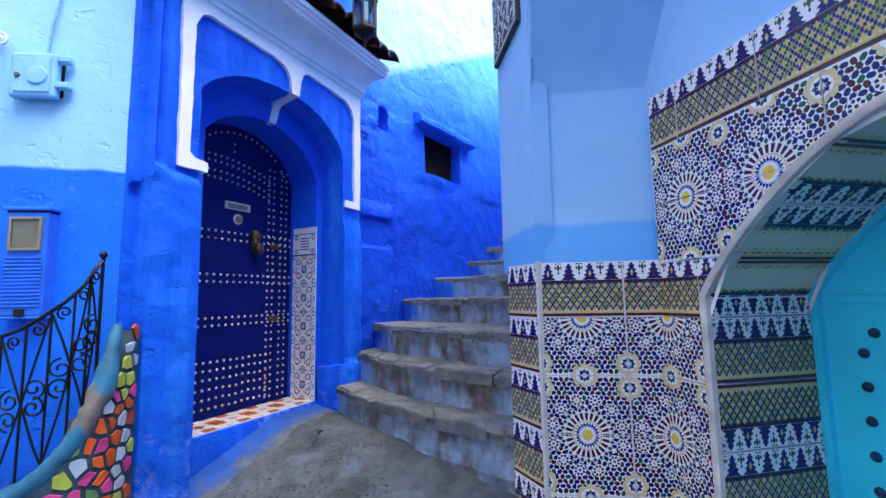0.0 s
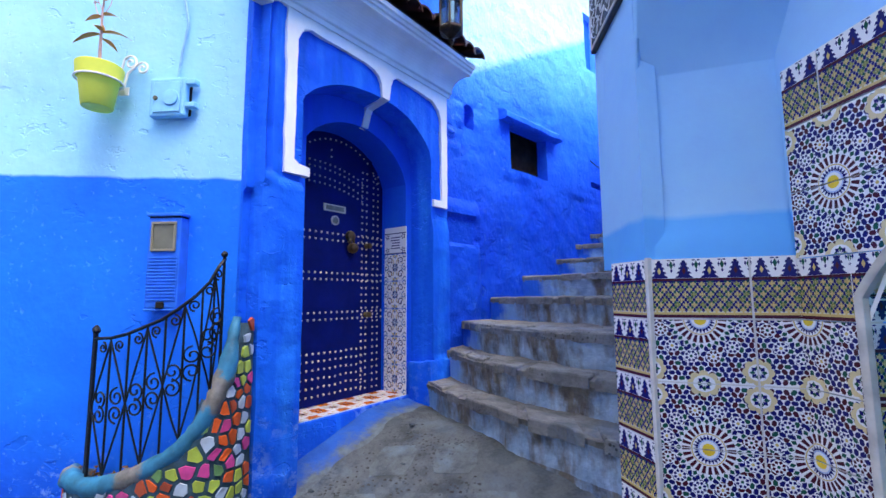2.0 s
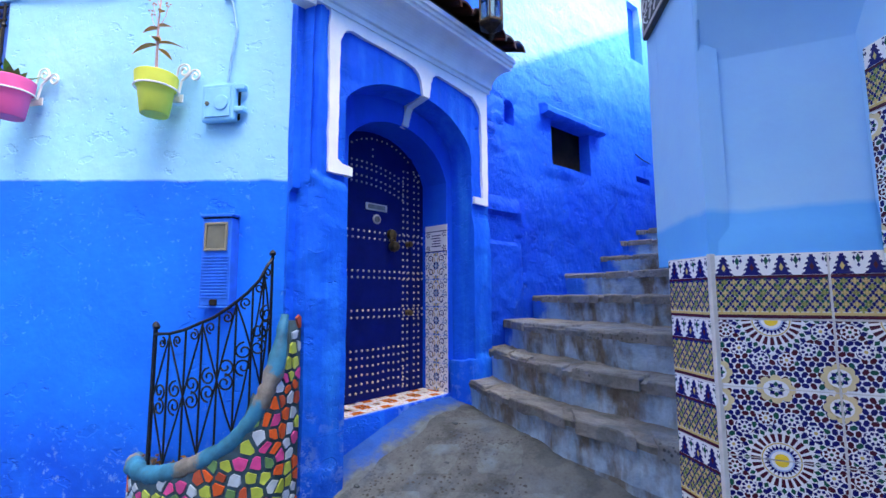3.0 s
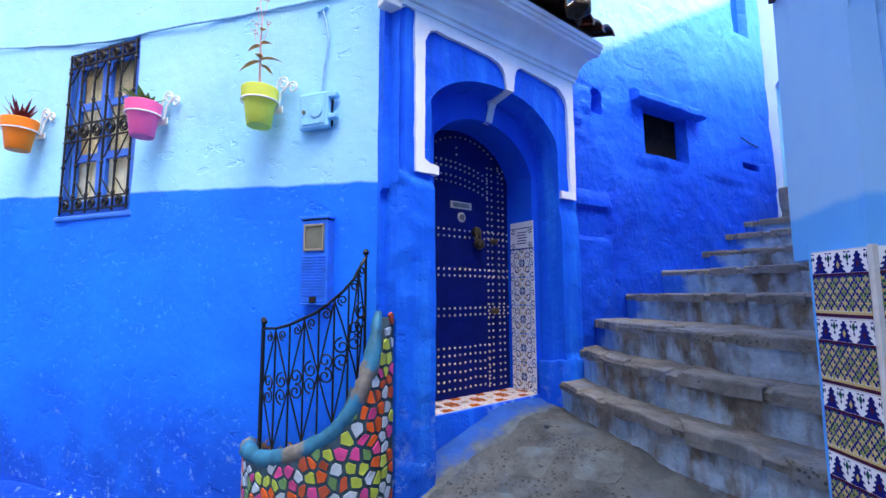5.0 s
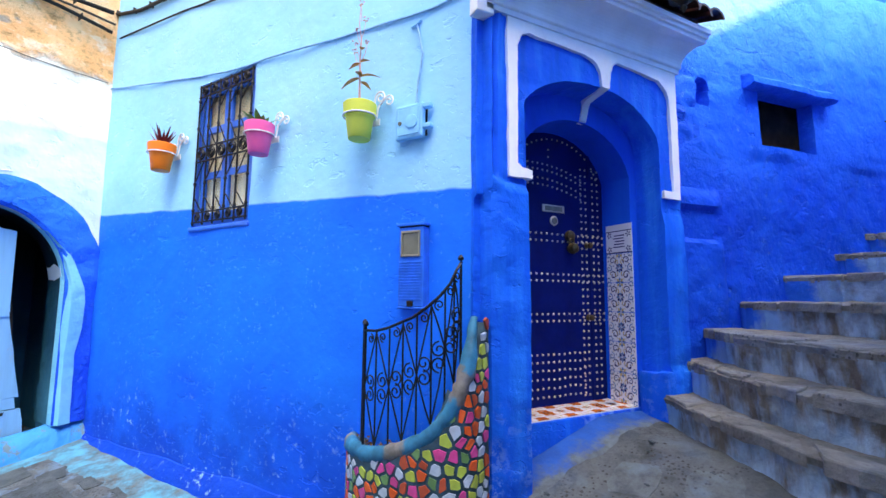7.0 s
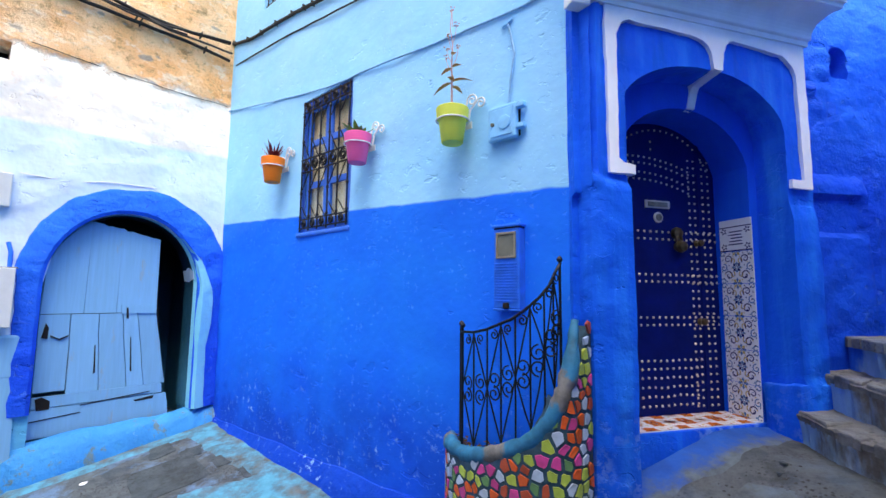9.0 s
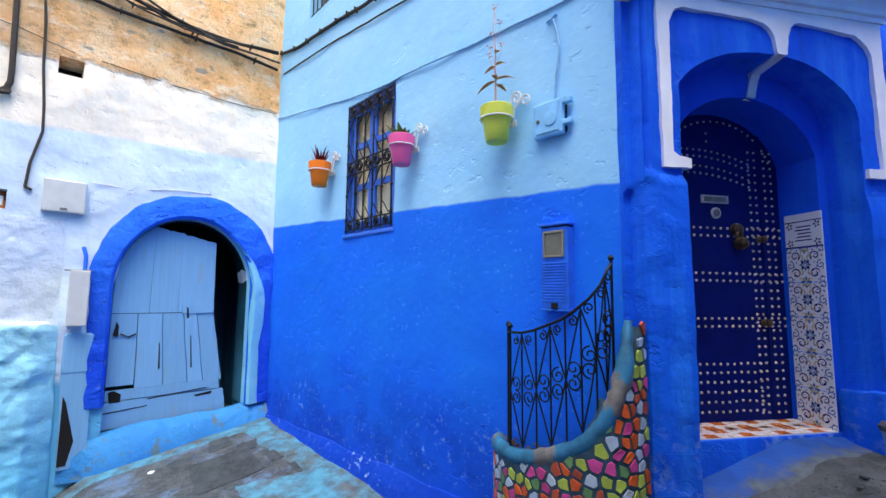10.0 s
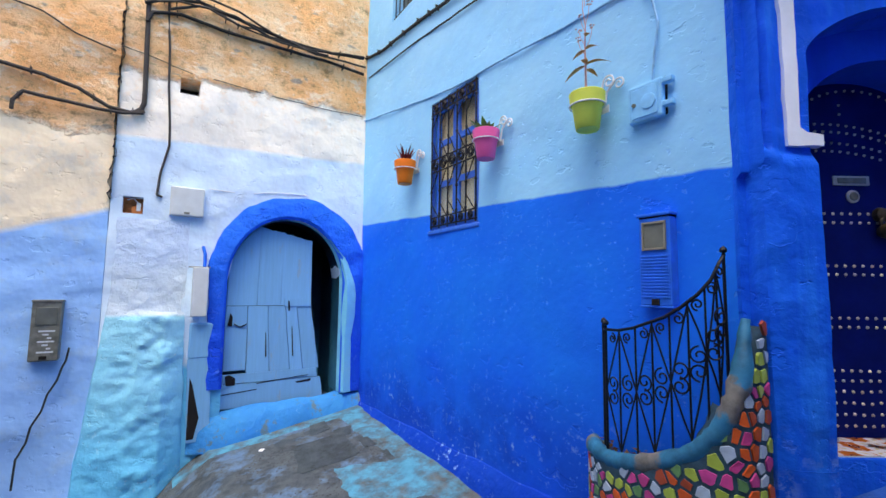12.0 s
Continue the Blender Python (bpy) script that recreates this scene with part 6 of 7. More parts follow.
def door_edge(f, z):
    """Along the wall, at the share f of the leaf's width and the height z: the leaf leans."""
    g = (z + 0.11) / 1.80
    left, right = 1.525 - 0.06 * g, 0.411 + 0.17 * max(0.0, min(1.0, z + 0.12)) + 0.02 * max(0.0, z - 0.885)
    return left + (right - left) * f


def door_piece(name, f0, f1, z0, z1, y0=0.0, y1=0.03, seed=0):
    bm = bmesh.new()
    n = 7
    a = [(door_edge(f0, z0 + (z1 - z0) * i / n) - 0.003 + lump((f0 * 9, i, 0), 0.006, 1.7), z0 + (z1 - z0) * i / n) for i in range(n + 1)]
    b = [(door_edge(f1, z0 + (z1 - z0) * i / n) + 0.004 + lump((f1 * 9, i, 0), 0.006, 1.7), z0 + (z1 - z0) * i / n) for i in range(n + 1)]
    add_prism(bm, a + b[::-1], y0, y1)
    return part(name, bm, M["wood_blue"], old)


tops = [0.0, 0.34, 0.62, 1.0]
for k, (a, b) in enumerate(zip(tops, tops[1:])):
    # the upper boards run up to a ragged, sloping head
    head = [(door_edge(a + (b - a) * i / 8, 1.5), a + (b - a) * i / 8) for i in range(9)]
    head = [(s, min(1.835 - 0.19 * f + lump((f * 20, k, 0), 0.02, 1.0), low_arch(s) + 0.015)) for s, f in head]
    foot = [(door_edge(b, 0.885) + 0.002, 0.885), (door_edge(a, 0.885) - 0.002, 0.885)]
    bm = bmesh.new()
    add_prism(bm, head + foot, 0, 0.028 + 0.004 * (k % 2))
    part("board", bm, M["wood_blue"], old)
lows = [0.0, 0.24, 0.47, 0.68, 0.82, 1.0]
for k, (a, b) in enumerate(zip(lows, lows[1:])):
    door_piece("board", a, b, 0.152 if k else 0.19, 0.878, 0, 0.03 + 0.004 * (k % 2), k + 9)
door_piece("ledge", 0.0, 1.0, -0.20, 0.045, 0, 0.04, 31)
door_piece("ledge", 0.0, 0.97, 0.055, 0.15, 0, 0.036, 33)
door_piece("batten", 0.66, 1.0, 0.875, 0.96, 0.03, 0.042, 35)
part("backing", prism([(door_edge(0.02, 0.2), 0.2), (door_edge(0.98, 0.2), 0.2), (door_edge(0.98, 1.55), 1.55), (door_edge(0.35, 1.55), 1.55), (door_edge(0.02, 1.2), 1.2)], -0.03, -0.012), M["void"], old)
# splits, broken corners and knot holes in the boards
for hole in (
    ((1.452, 0.037), (1.467, 0.137), (1.424, 0.151), (1.364, 0.110), (1.365, 0.038)),
    ((1.468, 0.671), (1.445, 0.804), (1.422, 0.763), (1.425, 0.662)),
    ((1.407, 0.695), (1.343, 0.658), (1.280, 0.689), (1.282, 0.676), (1.341, 0.645), (1.406, 0.681)),
    ((1.078, 0.582), (1.072, 0.581), (1.058, 0.327), (1.070, 0.312)),
    ((0.849, 0.935), (0.832, 0.935), (0.822, 0.824), (0.839, 0.824)),
    ((0.795, 0.639), (0.790, 0.639), (0.764, 0.300), (0.776, 0.310)),
    ((1.493, -0.050), (1.143, -0.024), (1.142, -0.031), (1.493, -0.059)),
    ((1.147, 0.040), (0.591, 0.083), (0.590, 0.077), (1.146, 0.032)),
    ((0.726, 0.014), (0.553, 0.036), (0.558, 0.007), (0.708, -0.002)),
):
    part("split", prism(list(hole), 0.034, 0.0445), M["void"], old)

# ---------------------------------------------------------------- boxes, holes and cables on the whitewashed wall
cover = thing("cover_box", ARCH_W, "flat pale grey plastic cover box on the whitewashed wall", "box")
part("body", box((1.768, -0.03, 1.795), (2.07, 0.06, 2.09), 0.012), M["grey_box"], cover)
part("label", box((1.895, 0.06, 1.815), (1.945, 0.063, 1.835)), M["old_meter"], cover)
cabinet = thing("meter_cabinet", ARCH_W, "narrow pale grey electric cabinet beside the old door", "cabinet")
part("body", box((1.70, -0.03, 0.80), (1.83, 0.13, 1.26), 0.008), M["grey_box"], cabinet)
part("front", box((1.695, 0.13, 0.79), (1.835, 0.15, 1.28), 0.006), M["grey_box"], cabinet)
part("bracket", tube([(1.87, 0.02, 1.285), (1.69, 0.10, 1.285), (1.67, 0.02, 1.28)], 0.006, 6), M["old_meter"], cabinet)
part("pipe", tube([(1.73, 0.05, 1.28), (1.73, 0.03, 1.42), (1.75, 0.0, 1.50)], 0.016, 8), M["meter_blue"], cabinet)

hatch = thing("hatch", ARCH_W, "small broken blue wooden hatch low in the wall", "hatch")
part("board", prism([(1.83, 0.36), (1.62, 0.52), (1.60, -0.45), (1.80, -0.45)], 0.0, 0.045), M["wood_blue"], hatch)
part("gap", prism([(1.80, 0.18), (1.775, 0.12), (1.70, -0.22), (1.74, -0.42), (1.80, -0.42)], 0.045, 0.049), M["void"], hatch)
part("block", box((1.60, 0.0, 0.36), (1.83, 0.05, 0.72), 0.02), M["wood_blue"], hatch)

brick_hole = thing("open_socket", ARCH_W, "square socket hole with bare orange brick and a switch", "socket")
x0, x1, z0, z1 = BRICK
part("back", box((x0 - 0.01, -0.16, z0 - 0.01), (x1 + 0.01, -0.12, z1 + 0.01)), M["brick"], brick_hole)
part("brick", box((x0 + 0.005, -0.12, z0 + 0.004), (x1 - 0.07, -0.04, z0 + 0.075), 0.004), M["brick"], brick_hole)
part("switch", box((x0 + 0.02, -0.12, z0 + 0.03), (x0 + 0.055, -0.03, z0 + 0.11), 0.004), M["grey_box"], brick_hole)
part("wire", tube([(x0 + 0.04, -0.06, z0 + 0.11), (x0 + 0.08, -0.02, z0 + 0.15), (x0 + 0.13, -0.03, z0 + 0.13)], 0.004, 5), M["white_iron"], brick_hole)
structure("wall_hole_back", box((1.8, -0.60, 3.0), (2.12, -0.33, 3.35)), M["void"], ARCH_W, "dark depth of the square hole", False)

side_meter = thing("old_meter", ARCH_W, "weathered grey electricity meter with faded marks", "meter box")
part("body", box((2.815, -0.03, 0.43), (3.015, 0.08, 0.945), 0.01), M["old_meter"], side_meter)
part("lid", box((2.81, -0.03, 0.935), (3.02, 0.085, 0.955), 0.004), M["old_meter"], side_meter)
pane = part("pane", box((2.84, 0.08, 0.74), (2.985, 0.087, 0.89), 0.003), M["dial"], side_meter)
for k in range(7):
    part("mark", box((2.85 + 0.02 * (k * 7 % 3), 0.08, 0.50 + 0.03 * k), (2.96 - 0.03 * (k * 5 % 3), 0.082, 0.514 + 0.03 * k)), M["grey_box"], side_meter)
part("lock", box((2.89, 0.08, 0.445), (2.94, 0.092, 0.475), 0.002), M["void"], side_meter)

wall_cable(ARCH_W, [(2.75, 0.53), (2.765, 0.42), (2.79, 0.36), (2.815, 0.25), (2.87, 0.14), (2.90, 0.0), (2.96, -0.12), (2.98, -0.25), (3.035, -0.38), (3.045, -0.62)], 0.008, M["cable"], "black cable hanging down the side wall", 0.03)
wall_cable(ARCH_W, [(2.20, 4.05), (2.19, 3.80), (2.165, 3.50), (2.15, 3.10), (2.12, 2.75), (2.11, 2.50), (2.17, 2.20), (2.185, 1.99), (2.14, 1.97)], 0.011, M["cable_grey"], "thin dark cable hanging down the whitewashed wall", 0.015, 4)
wall_cable(ARCH_W, [(2.37, 4.6), (2.37, 4.0), (2.36, 3.5), (2.345, 3.0), (2.345, 2.88), (2.365, 2.815), (2.41, 2.775)], 0.022, M["cable_grey"], "grey conduit running down the wall", 0.024, 3)
wall_cable(ARCH_W, [(2.335, 2.80), (2.45, 2.765), (2.62, 2.78), (2.85, 2.90), (3.10, 2.97), (3.6, 3.02)], 0.018, M["cable_grey"], "grey cable running off along the side wall", 0.03, 3)
wall_cable(ARCH_W, [(2.34, 2.78), (2.50, 2.745), (2.70, 2.74), (3.0, 2.76), (3.22, 2.78), (3.28, 2.68), (3.28, 2.60)], 0.016, M["cable_grey"], "second grey cable with a bent end", 0.035, 2)
wall_cable(ARCH_W, [(0.07, 3.82), (0.61, 3.85), (1.15, 3.84), (1.64, 3.85), (2.08, 3.89), (2.33, 3.83), (2.37, 3.72)], 0.018, M["cable"], "black cable bundle sagging across the masonry", 0.05, 5)
wall_cable(ARCH_W, [(0.08, 4.03), (0.55, 3.96), (1.03, 3.95), (1.53, 4.02), (1.93, 4.08), (2.21, 4.01), (2.40, 3.90)], 0.018, M["cable"], "upper black cable across the masonry", 0.06, 4)
wall_cable(ARCH_W, [(0.08, 4.04), (0.76, 3.92), (1.22, 3.92), (1.59, 4.04), (1.93, 4.03), (2.18, 3.90)], 0.014, M["cable"], "thin black cable across the masonry", 0.075)
wall_cable(ARCH_W, [(0.06, 3.90), (0.70, 3.88), (1.20, 3.97), (1.55, 4.10), (1.90, 4.14), (2.25, 4.06), (2.42, 4.0)], 0.012, M["cable_grey"], "thin dusty cable across the masonry", 0.085, 2)
wall_cable(ARCH_W, [(0.55, 3.90), (1.10, 3.88), (1.50, 3.93), (1.85, 4.02), (2.10, 4.0), (2.30, 3.93)], 0.010, M["cable"], "slack black wire in the cable bundle", 0.095, 3)
wall_cable(ARCH_W, [(1.30, 3.98), (1.55, 3.95), (1.80, 4.05), (2.05, 4.12), (2.30, 4.20)], 0.011, M["cable"], "short black wire crossing the cable bundle", 0.07, 2)
wall_cable(ARCH_W, [(0.05, 3.28), (0.6, 3.26), (1.2, 3.27), (1.75, 3.30)], 0.0038, M["cable_grey"], "thin whitewashed wire along the wall", 0.010)
wall_cable(ARCH_W, [(1.95, 3.30), (2.2, 3.36), (2.54, 3.42)], 0.0038, M["cable_grey"], "thin wire across the whitewash", 0.010)
wall_cable(ARCH_W, [(2.60, 3.36), (2.9, 3.42), (3.15, 3.56), (3.5, 3.62)], 0.008, M["cable_grey"], "dusty wire across the ochre wall", 0.012)
wall_cable(ARCH_W, [(1.73, 2.11), (1.4, 2.10), (1.0, 2.16), (0.7, 2.17)], 0.004, M["white_iron"], "thin white wire above the old door", 0.012)
# the open joint between the two walls
bm = bmesh.new()
line = [(2.553 + lump((i * 0.15, 2, 0), 0.022, 1.0) + lump((i * 0.7, 5, 0), 0.012, 1.7), 1.9 + 0.025 * i) for i in range(141)]
a = [bm.verts.new((s - 0.004 - 0.028 * abs(noise.noise(Vector((z * 7, 0, 0)))), 0.03 + arch_bulge(s, z), z)) for s, z in line]
b = [bm.verts.new((s + 0.004 + 0.028 * abs(noise.noise(Vector((z * 9, 5, 0)))), 0.03 + arch_bulge(s, z), z)) for s, z in line]
c = [bm.verts.new((s, -0.1, z)) for s, z in line]
for i in range(140):
    bm.faces.new((a[i], a[i + 1], c[i + 1], c[i]))
    bm.faces.new((b[i], c[i], c[i + 1], b[i + 1]))
structure("trim_crack", bm, M["wood_brown"], ARCH_W, "rough open joint between two old walls")

# ---------------------------------------------------------------- stair wall: small window, lintel, niche
small = thing("small_window", STAIR_W, "small deep unglazed window with a thick blue lintel", "window")
bm = bmesh.new()
rows = []
for i in range(15):
    f = i / 14
    u = -1.76 + 1.00 * f
    n = lump((u, 0, 0), 0.012, 5)
    rows.append([bm.verts.new((u, y + n, z + n)) for y, z in ((-0.03, 2.735), (0.11, 2.728), (0.135, 2.745), (0.135, 2.79), (0.09, 2.83), (-0.03, 2.85))])
for a, b in zip(rows, rows[1:]):
    for k in range(6):
        bm.faces.new((a[k], a[(k + 1) % 6], b[(k + 1) % 6], b[k]))
bm.faces.new(rows[0]), bm.faces.new(rows[-1])
part("lintel", bm, M["stair_wall"], small, "rounded blue plastered lintel", Matrix.Translation((0, -0.05, 0)), True)
part("board", box((SMALL[0] - 0.02, -0.155, SMALL[2] - 0.02), (SMALL[1] + 0.02, -0.135, SMALL[3] + 0.02)), M["shutter"], small, "weathered board, near-black for the shade in the opening")
bm = bmesh.new()
for a in range(9):
    # rounded head of the niche
    t0, t1 = math.pi * a / 9, math.pi * (a + 1) / 9
    cx, r = (SLOT[0] + SLOT[1]) / 2, (SLOT[1] - SLOT[0]) / 2
    q = [(cx + r * math.cos(t0), SLOT[3] - r + r * math.sin(t0)), (cx + r * math.cos(t1), SLOT[3] - r + r * math.sin(t1)), (cx + r * math.cos(t1), SLOT[3] + 0.01), (cx + r * math.cos(t0), SLOT[3] + 0.01)]
    add_prism(bm, q, -0.14, -0.012)
structure("trim_niche_head", bm, M["stair_wall"], STAIR_W, "rounded plaster head of the small niche", False)
structure("wall_niche_back", box((SLOT[0] - 0.02, -0.5, SLOT[2] - 0.02), (SLOT[1] + 0.02, -0.12, SLOT[3] + 0.02)), M["ring"], STAIR_W, "shallow blue niche in the stair wall", False)
structure("wall_putlog_back", box((PUTLOG[0] - 0.02, -0.5, PUTLOG[2] - 0.02), (PUTLOG[1] + 0.02, -0.16, PUTLOG[3] + 0.02)), M["curtain"], STAIR_W, "small hole with bare ochre mortar", False)
wall_cable(STAIR_W, [(-2.55, 2.72), (-2.7, 2.69), (-2.9, 2.67)], 0.006, M["cable"], "short dark wire on the stair wall", 0.0)

# ---------------------------------------------------------------- tile pattern pieces
SLOTS = ["t_white", "t_navy", "t_maroon", "t_green", "t_ochre", "t_yellow", "t_pale", "t_orange", "t_blue", "t_cream", "t_olive", "t_bone"]
INDEX = {name: k for k, name in enumerate(SLOTS)}


class Pattern:
    """Flat coloured shapes (x, z) that lie on a tile, one thin layer above the other."""

    def __init__(self):
        self.shapes = []

    def poly(self, color, pts, layer=1):
        self.shapes.append((color, list(pts), layer))

    def disc(self, color, cx, cz, r, n=12, layer=1, rx=1.0):
        self.poly(color, [(cx + rx * r * math.cos(math.tau * k / n), cz + r * math.sin(math.tau * k / n)) for k in range(n)], layer)

    def petal(self, color, cx, cz, angle, r0, r1, width, layer=1):
        c, s = math.cos(angle), math.sin(angle)
        m = (r0 + r1) / 2
        self.poly(color, [(cx + c * r - s * w, cz + s * r + c * w) for r, w in ((r0, 0), (m, -width), (r1, 0), (m, width))], layer)

    def bar(self, color, cx, cz, angle, r0, r1, w0, w1, layer=1):
        c, s = math.cos(angle), math.sin(angle)
        self.poly(color, [(cx + c * r - s * w, cz + s * r + c * w) for r, w in ((r0, -w0), (r1, -w1), (r1, w1), (r0, w0))], layer)

    def rosette(self, cx, cz, r, n=8, color="t_navy", center="t_ochre"):
        self.disc("t_white", cx, cz, r * 1.08, 10, 2)
        for k in range(n):
            self.petal(color, cx, cz, math.tau * (k + 0.5) / n, r * 0.42, r * 1.0, r * 0.26, 3)
        self.disc(center, cx, cz, r * 0.25, 6, 3)

    def mesh(self, w, z0, z1, thick=0.010, keep=None, cut=()):
        """A tile from x = 0 to w and z0 to z1 with the shapes clipped to it. cut: further half planes. keep: test of a place."""
        bm = bmesh.new()
        halves = [(0.0008, 0, 1, 0), (w - 0.0008, 0, -1, 0), (0, z0 + 0.0008, 0, 1), (0, z1 - 0.0008, 0, -1), *cut]
        base = [(0, z0), (w, z0), (w, z1), (0, z1)]
        for h in halves:
            base = clip_half(base, *h)
        if len(base) < 3:
            return None
        inner = [(x, z) for x, z in base]
        f = [bm.verts.new((x, 0, z)) for x, z in inner]
        g = [bm.verts.new((x, -thick, z)) for x, z in inner]
        bm.faces.new(f)
        for k in range(len(f)):
            bm.faces.new((f[k], f[(k + 1) % len(f)], g[(k + 1) % len(f)], g[k]))
        for color, pts, layer in self.shapes:
            if keep and not keep(sum(p[0] for p in pts) / len(pts), sum(p[1] for p in pts) / len(pts)):
                continue
            for h in halves:
                pts = clip_half(pts, *h)
                if len(pts) < 3:
                    break
            if len(pts) < 3:
                continue
            y = 0.00025 * layer
            try:
                face = bm.faces.new([bm.verts.new((x, y, z)) for x, z in pts])
                face.material_index = INDEX[color]
            except ValueError:
                pass
        return bm


TW, TH = 0.22, 0.15


def medallion():
    """Star medallion round (TW/2, 0), with the fill of small ovals, from z = -TH to TH."""
    p = Pattern()
    cx, cz = TW / 2, 0.0
    d = 0.0142
    for j in range(-13, 14):
        for i in range(-1, 18):
            x, z = (i + 0.5 * (j % 2)) * d, j * d * 0.82
            r = math.hypot(x - cx, z - cz)
            if r < 0.070 or not (-0.01 < x < TW + 0.01) or abs(z) > TH:
                continue
            a = math.atan2(z - cz, x - cx) + (math.pi / 3) * ((i * 2 + j) % 3)
            col = ("t_navy", "t_maroon", "t_navy", "t_maroon", "t_green", "t_navy", "t_maroon", "t_navy", "t_navy")[(i * 2 + j * 3) % 9]
            c, s = math.cos(a), math.sin(a)
            p.poly(col, [(x + c * u - s * v, z + s * u + c * v) for u, v in ((-0.0076, 0), (-0.0042, -0.0049), (0.0042, -0.0049), (0.0076, 0), (0.0042, 0.0049), (-0.0042, 0.0049))], 1)
    p.disc("t_white", cx, cz, 0.072, 40, 2)
    for k in range(24):
        a = math.tau * k / 24
        p.petal("t_green", cx, cz, a, 0.0560, 0.0700, 0.0052, 3)
        p.petal("t_navy", cx, cz, a + math.tau / 48, 0.0620, 0.0770, 0.0056, 3)
        p.bar("t_maroon", cx, cz, a, 0.0380, 0.0555, 0.0027, 0.0044, 3)
    p.disc("t_ochre", cx, cz, 0.0365, 32, 3)
    p.disc("t_white", cx, cz, 0.0340, 32, 4)
    for k in range(24):
        p.petal("t_navy", cx, cz, math.tau * k / 24, 0.016, 0.0335, 0.0032, 5)
    p.disc("t_pale", cx, cz, 0.0225, 24, 6)
    p.disc("t_white", cx, cz, 0.0195, 24, 7)
    p.disc("t_yellow", cx, cz, 0.0135, 14, 8)
    for k in range(12):
        a = math.tau * (k + 0.5) / 12
        p.rosette(cx + 0.090 * math.cos(a), cz + 0.090 * math.sin(a), 0.0150, 8, ("t_navy", "t_navy", "t_maroon")[k % 3], ("t_ochre", "t_green")[k % 2])
    # lobed ochre stars at the edges
    for sx, sz, rx in ((0, TH - 0.030, 1), (TW, TH - 0.030, 1), (0, -TH + 0.030, 1), (TW, -TH + 0.030, 1), (cx, TH, 1.25), (cx, -TH, 1.25)):
        for k in range(8):
            a = math.tau * k / 8
            p.disc("t_cream", sx + 0.0205 * rx * math.cos(a), sz + 0.0205 * math.sin(a), 0.0105, 10, 6)
        p.disc("t_white", sx, sz, 0.0190, 18, 7, rx)
        for k in range(8):
            p.petal(("t_green", "t_navy")[k % 2], sx, sz, math.tau * k / 8, 0.004, 0.0165, 0.0050, 8)
        p.disc("t_white", sx, sz, 0.0035, 8, 9)
    return p


BH = 0.146


def border(w=TW, top=BH, mirror=False):
    """Border tile: a row of stepped trees over a band of ochre stars."""
    p = Pattern()
    z = lambda v: (top - v) if mirror else v
    n = max(1, round(w / 0.050))
    d = w / n
    for k in range(n + 1):
        x = (k + 0.5) * d
        for i, half in enumerate((0.0200, 0.0135, 0.0165, 0.0100, 0.0125, 0.0070, 0.0085, 0.0040)):
            z0 = 0.0975 + 0.0055 * i
            p.poly("t_navy", [(x - half, z(z0)), (x + half, z(z0)), (x + half * 0.8, z(z0 + 0.0056)), (x - half * 0.8, z(z0 + 0.0056))], 2)
        p.petal("t_ochre" if k % 2 else "t_maroon", x, z(0.115), math.pi / 2, -0.009, 0.009, 0.0042, 3)
        p.petal("t_green", k * d, z(0.130), math.pi / 2, -0.011, 0.011, 0.0048, 2)
        p.petal("t_navy", k * d, z(0.116), math.pi / 2, -0.005, 0.005, 0.0030, 2)
        for sx in (-1, 1):
            p.petal("t_navy", k * d + sx * 0.007, z(0.131), math.pi / 2, -0.006, 0.006, 0.0026, 2)
            p.petal("t_navy", k * d + sx * 0.005, z(0.1415), 0.0, -0.005, 0.005, 0.0020, 2)
    for a, b, col in ((0.0905, 0.0970, "t_maroon"), (0.0870, 0.0905, "t_navy"), (0.001, 0.0085, "t_maroon"), (0.0085, 0.0140, "t_ochre")):
        p.poly(col, [(0, z(a)), (w, z(a)), (w, z(b)), (0, z(b))], 2)
    p.poly("t_bone", [(0, z(0.0140)), (w, z(0.0140)), (w, z(0.0870)), (0, z(0.0870))], 1)
    e = w / max(1, round(w / 0.0185))
    for j in range(6):
        for i in range(-1, round(w / e) + 2):
            x, zz = (i + 0.5 * (j % 2)) * e, 0.0200 + j * 0.0124
            # small ochre crosses in a net of dark ovals, white lines between them
            for q in range(4):
                p.petal("t_ochre" if (i + j) % 3 else "t_olive", x, z(zz), math.tau * q / 4, 0.0, 0.0074, 0.0030, 3)
            p.petal("t_navy", x + e / 2, z(zz), 0.0, -0.0060, 0.0060, 0.0052, 2)
            for sx in (-1, 1):
                p.petal("t_green" if (i + j) % 2 else "t_navy", x + sx * e * 0.25, z(zz + 0.0062), math.pi / 2 - sx * 0.5, -0.0064, 0.0064, 0.0036, 2)
    return p


TILE_MATS = [M[k] for k in SLOTS]


def tile_object(name, me_or_bm, m, parent):
    if isinstance(me_or_bm, bpy.types.Mesh):
        me = me_or_bm
    else:
        me = bpy.data.meshes.new(name)
        me_or_bm.to_mesh(me)
        me_or_bm.free()
        for one in TILE_MATS:
            me.materials.append(one)
    ob = new(name, me)
    ob.parent = parent
    ob.matrix_basis = m
    return me


MED, BOR = medallion(), border()
TOP = 1.168
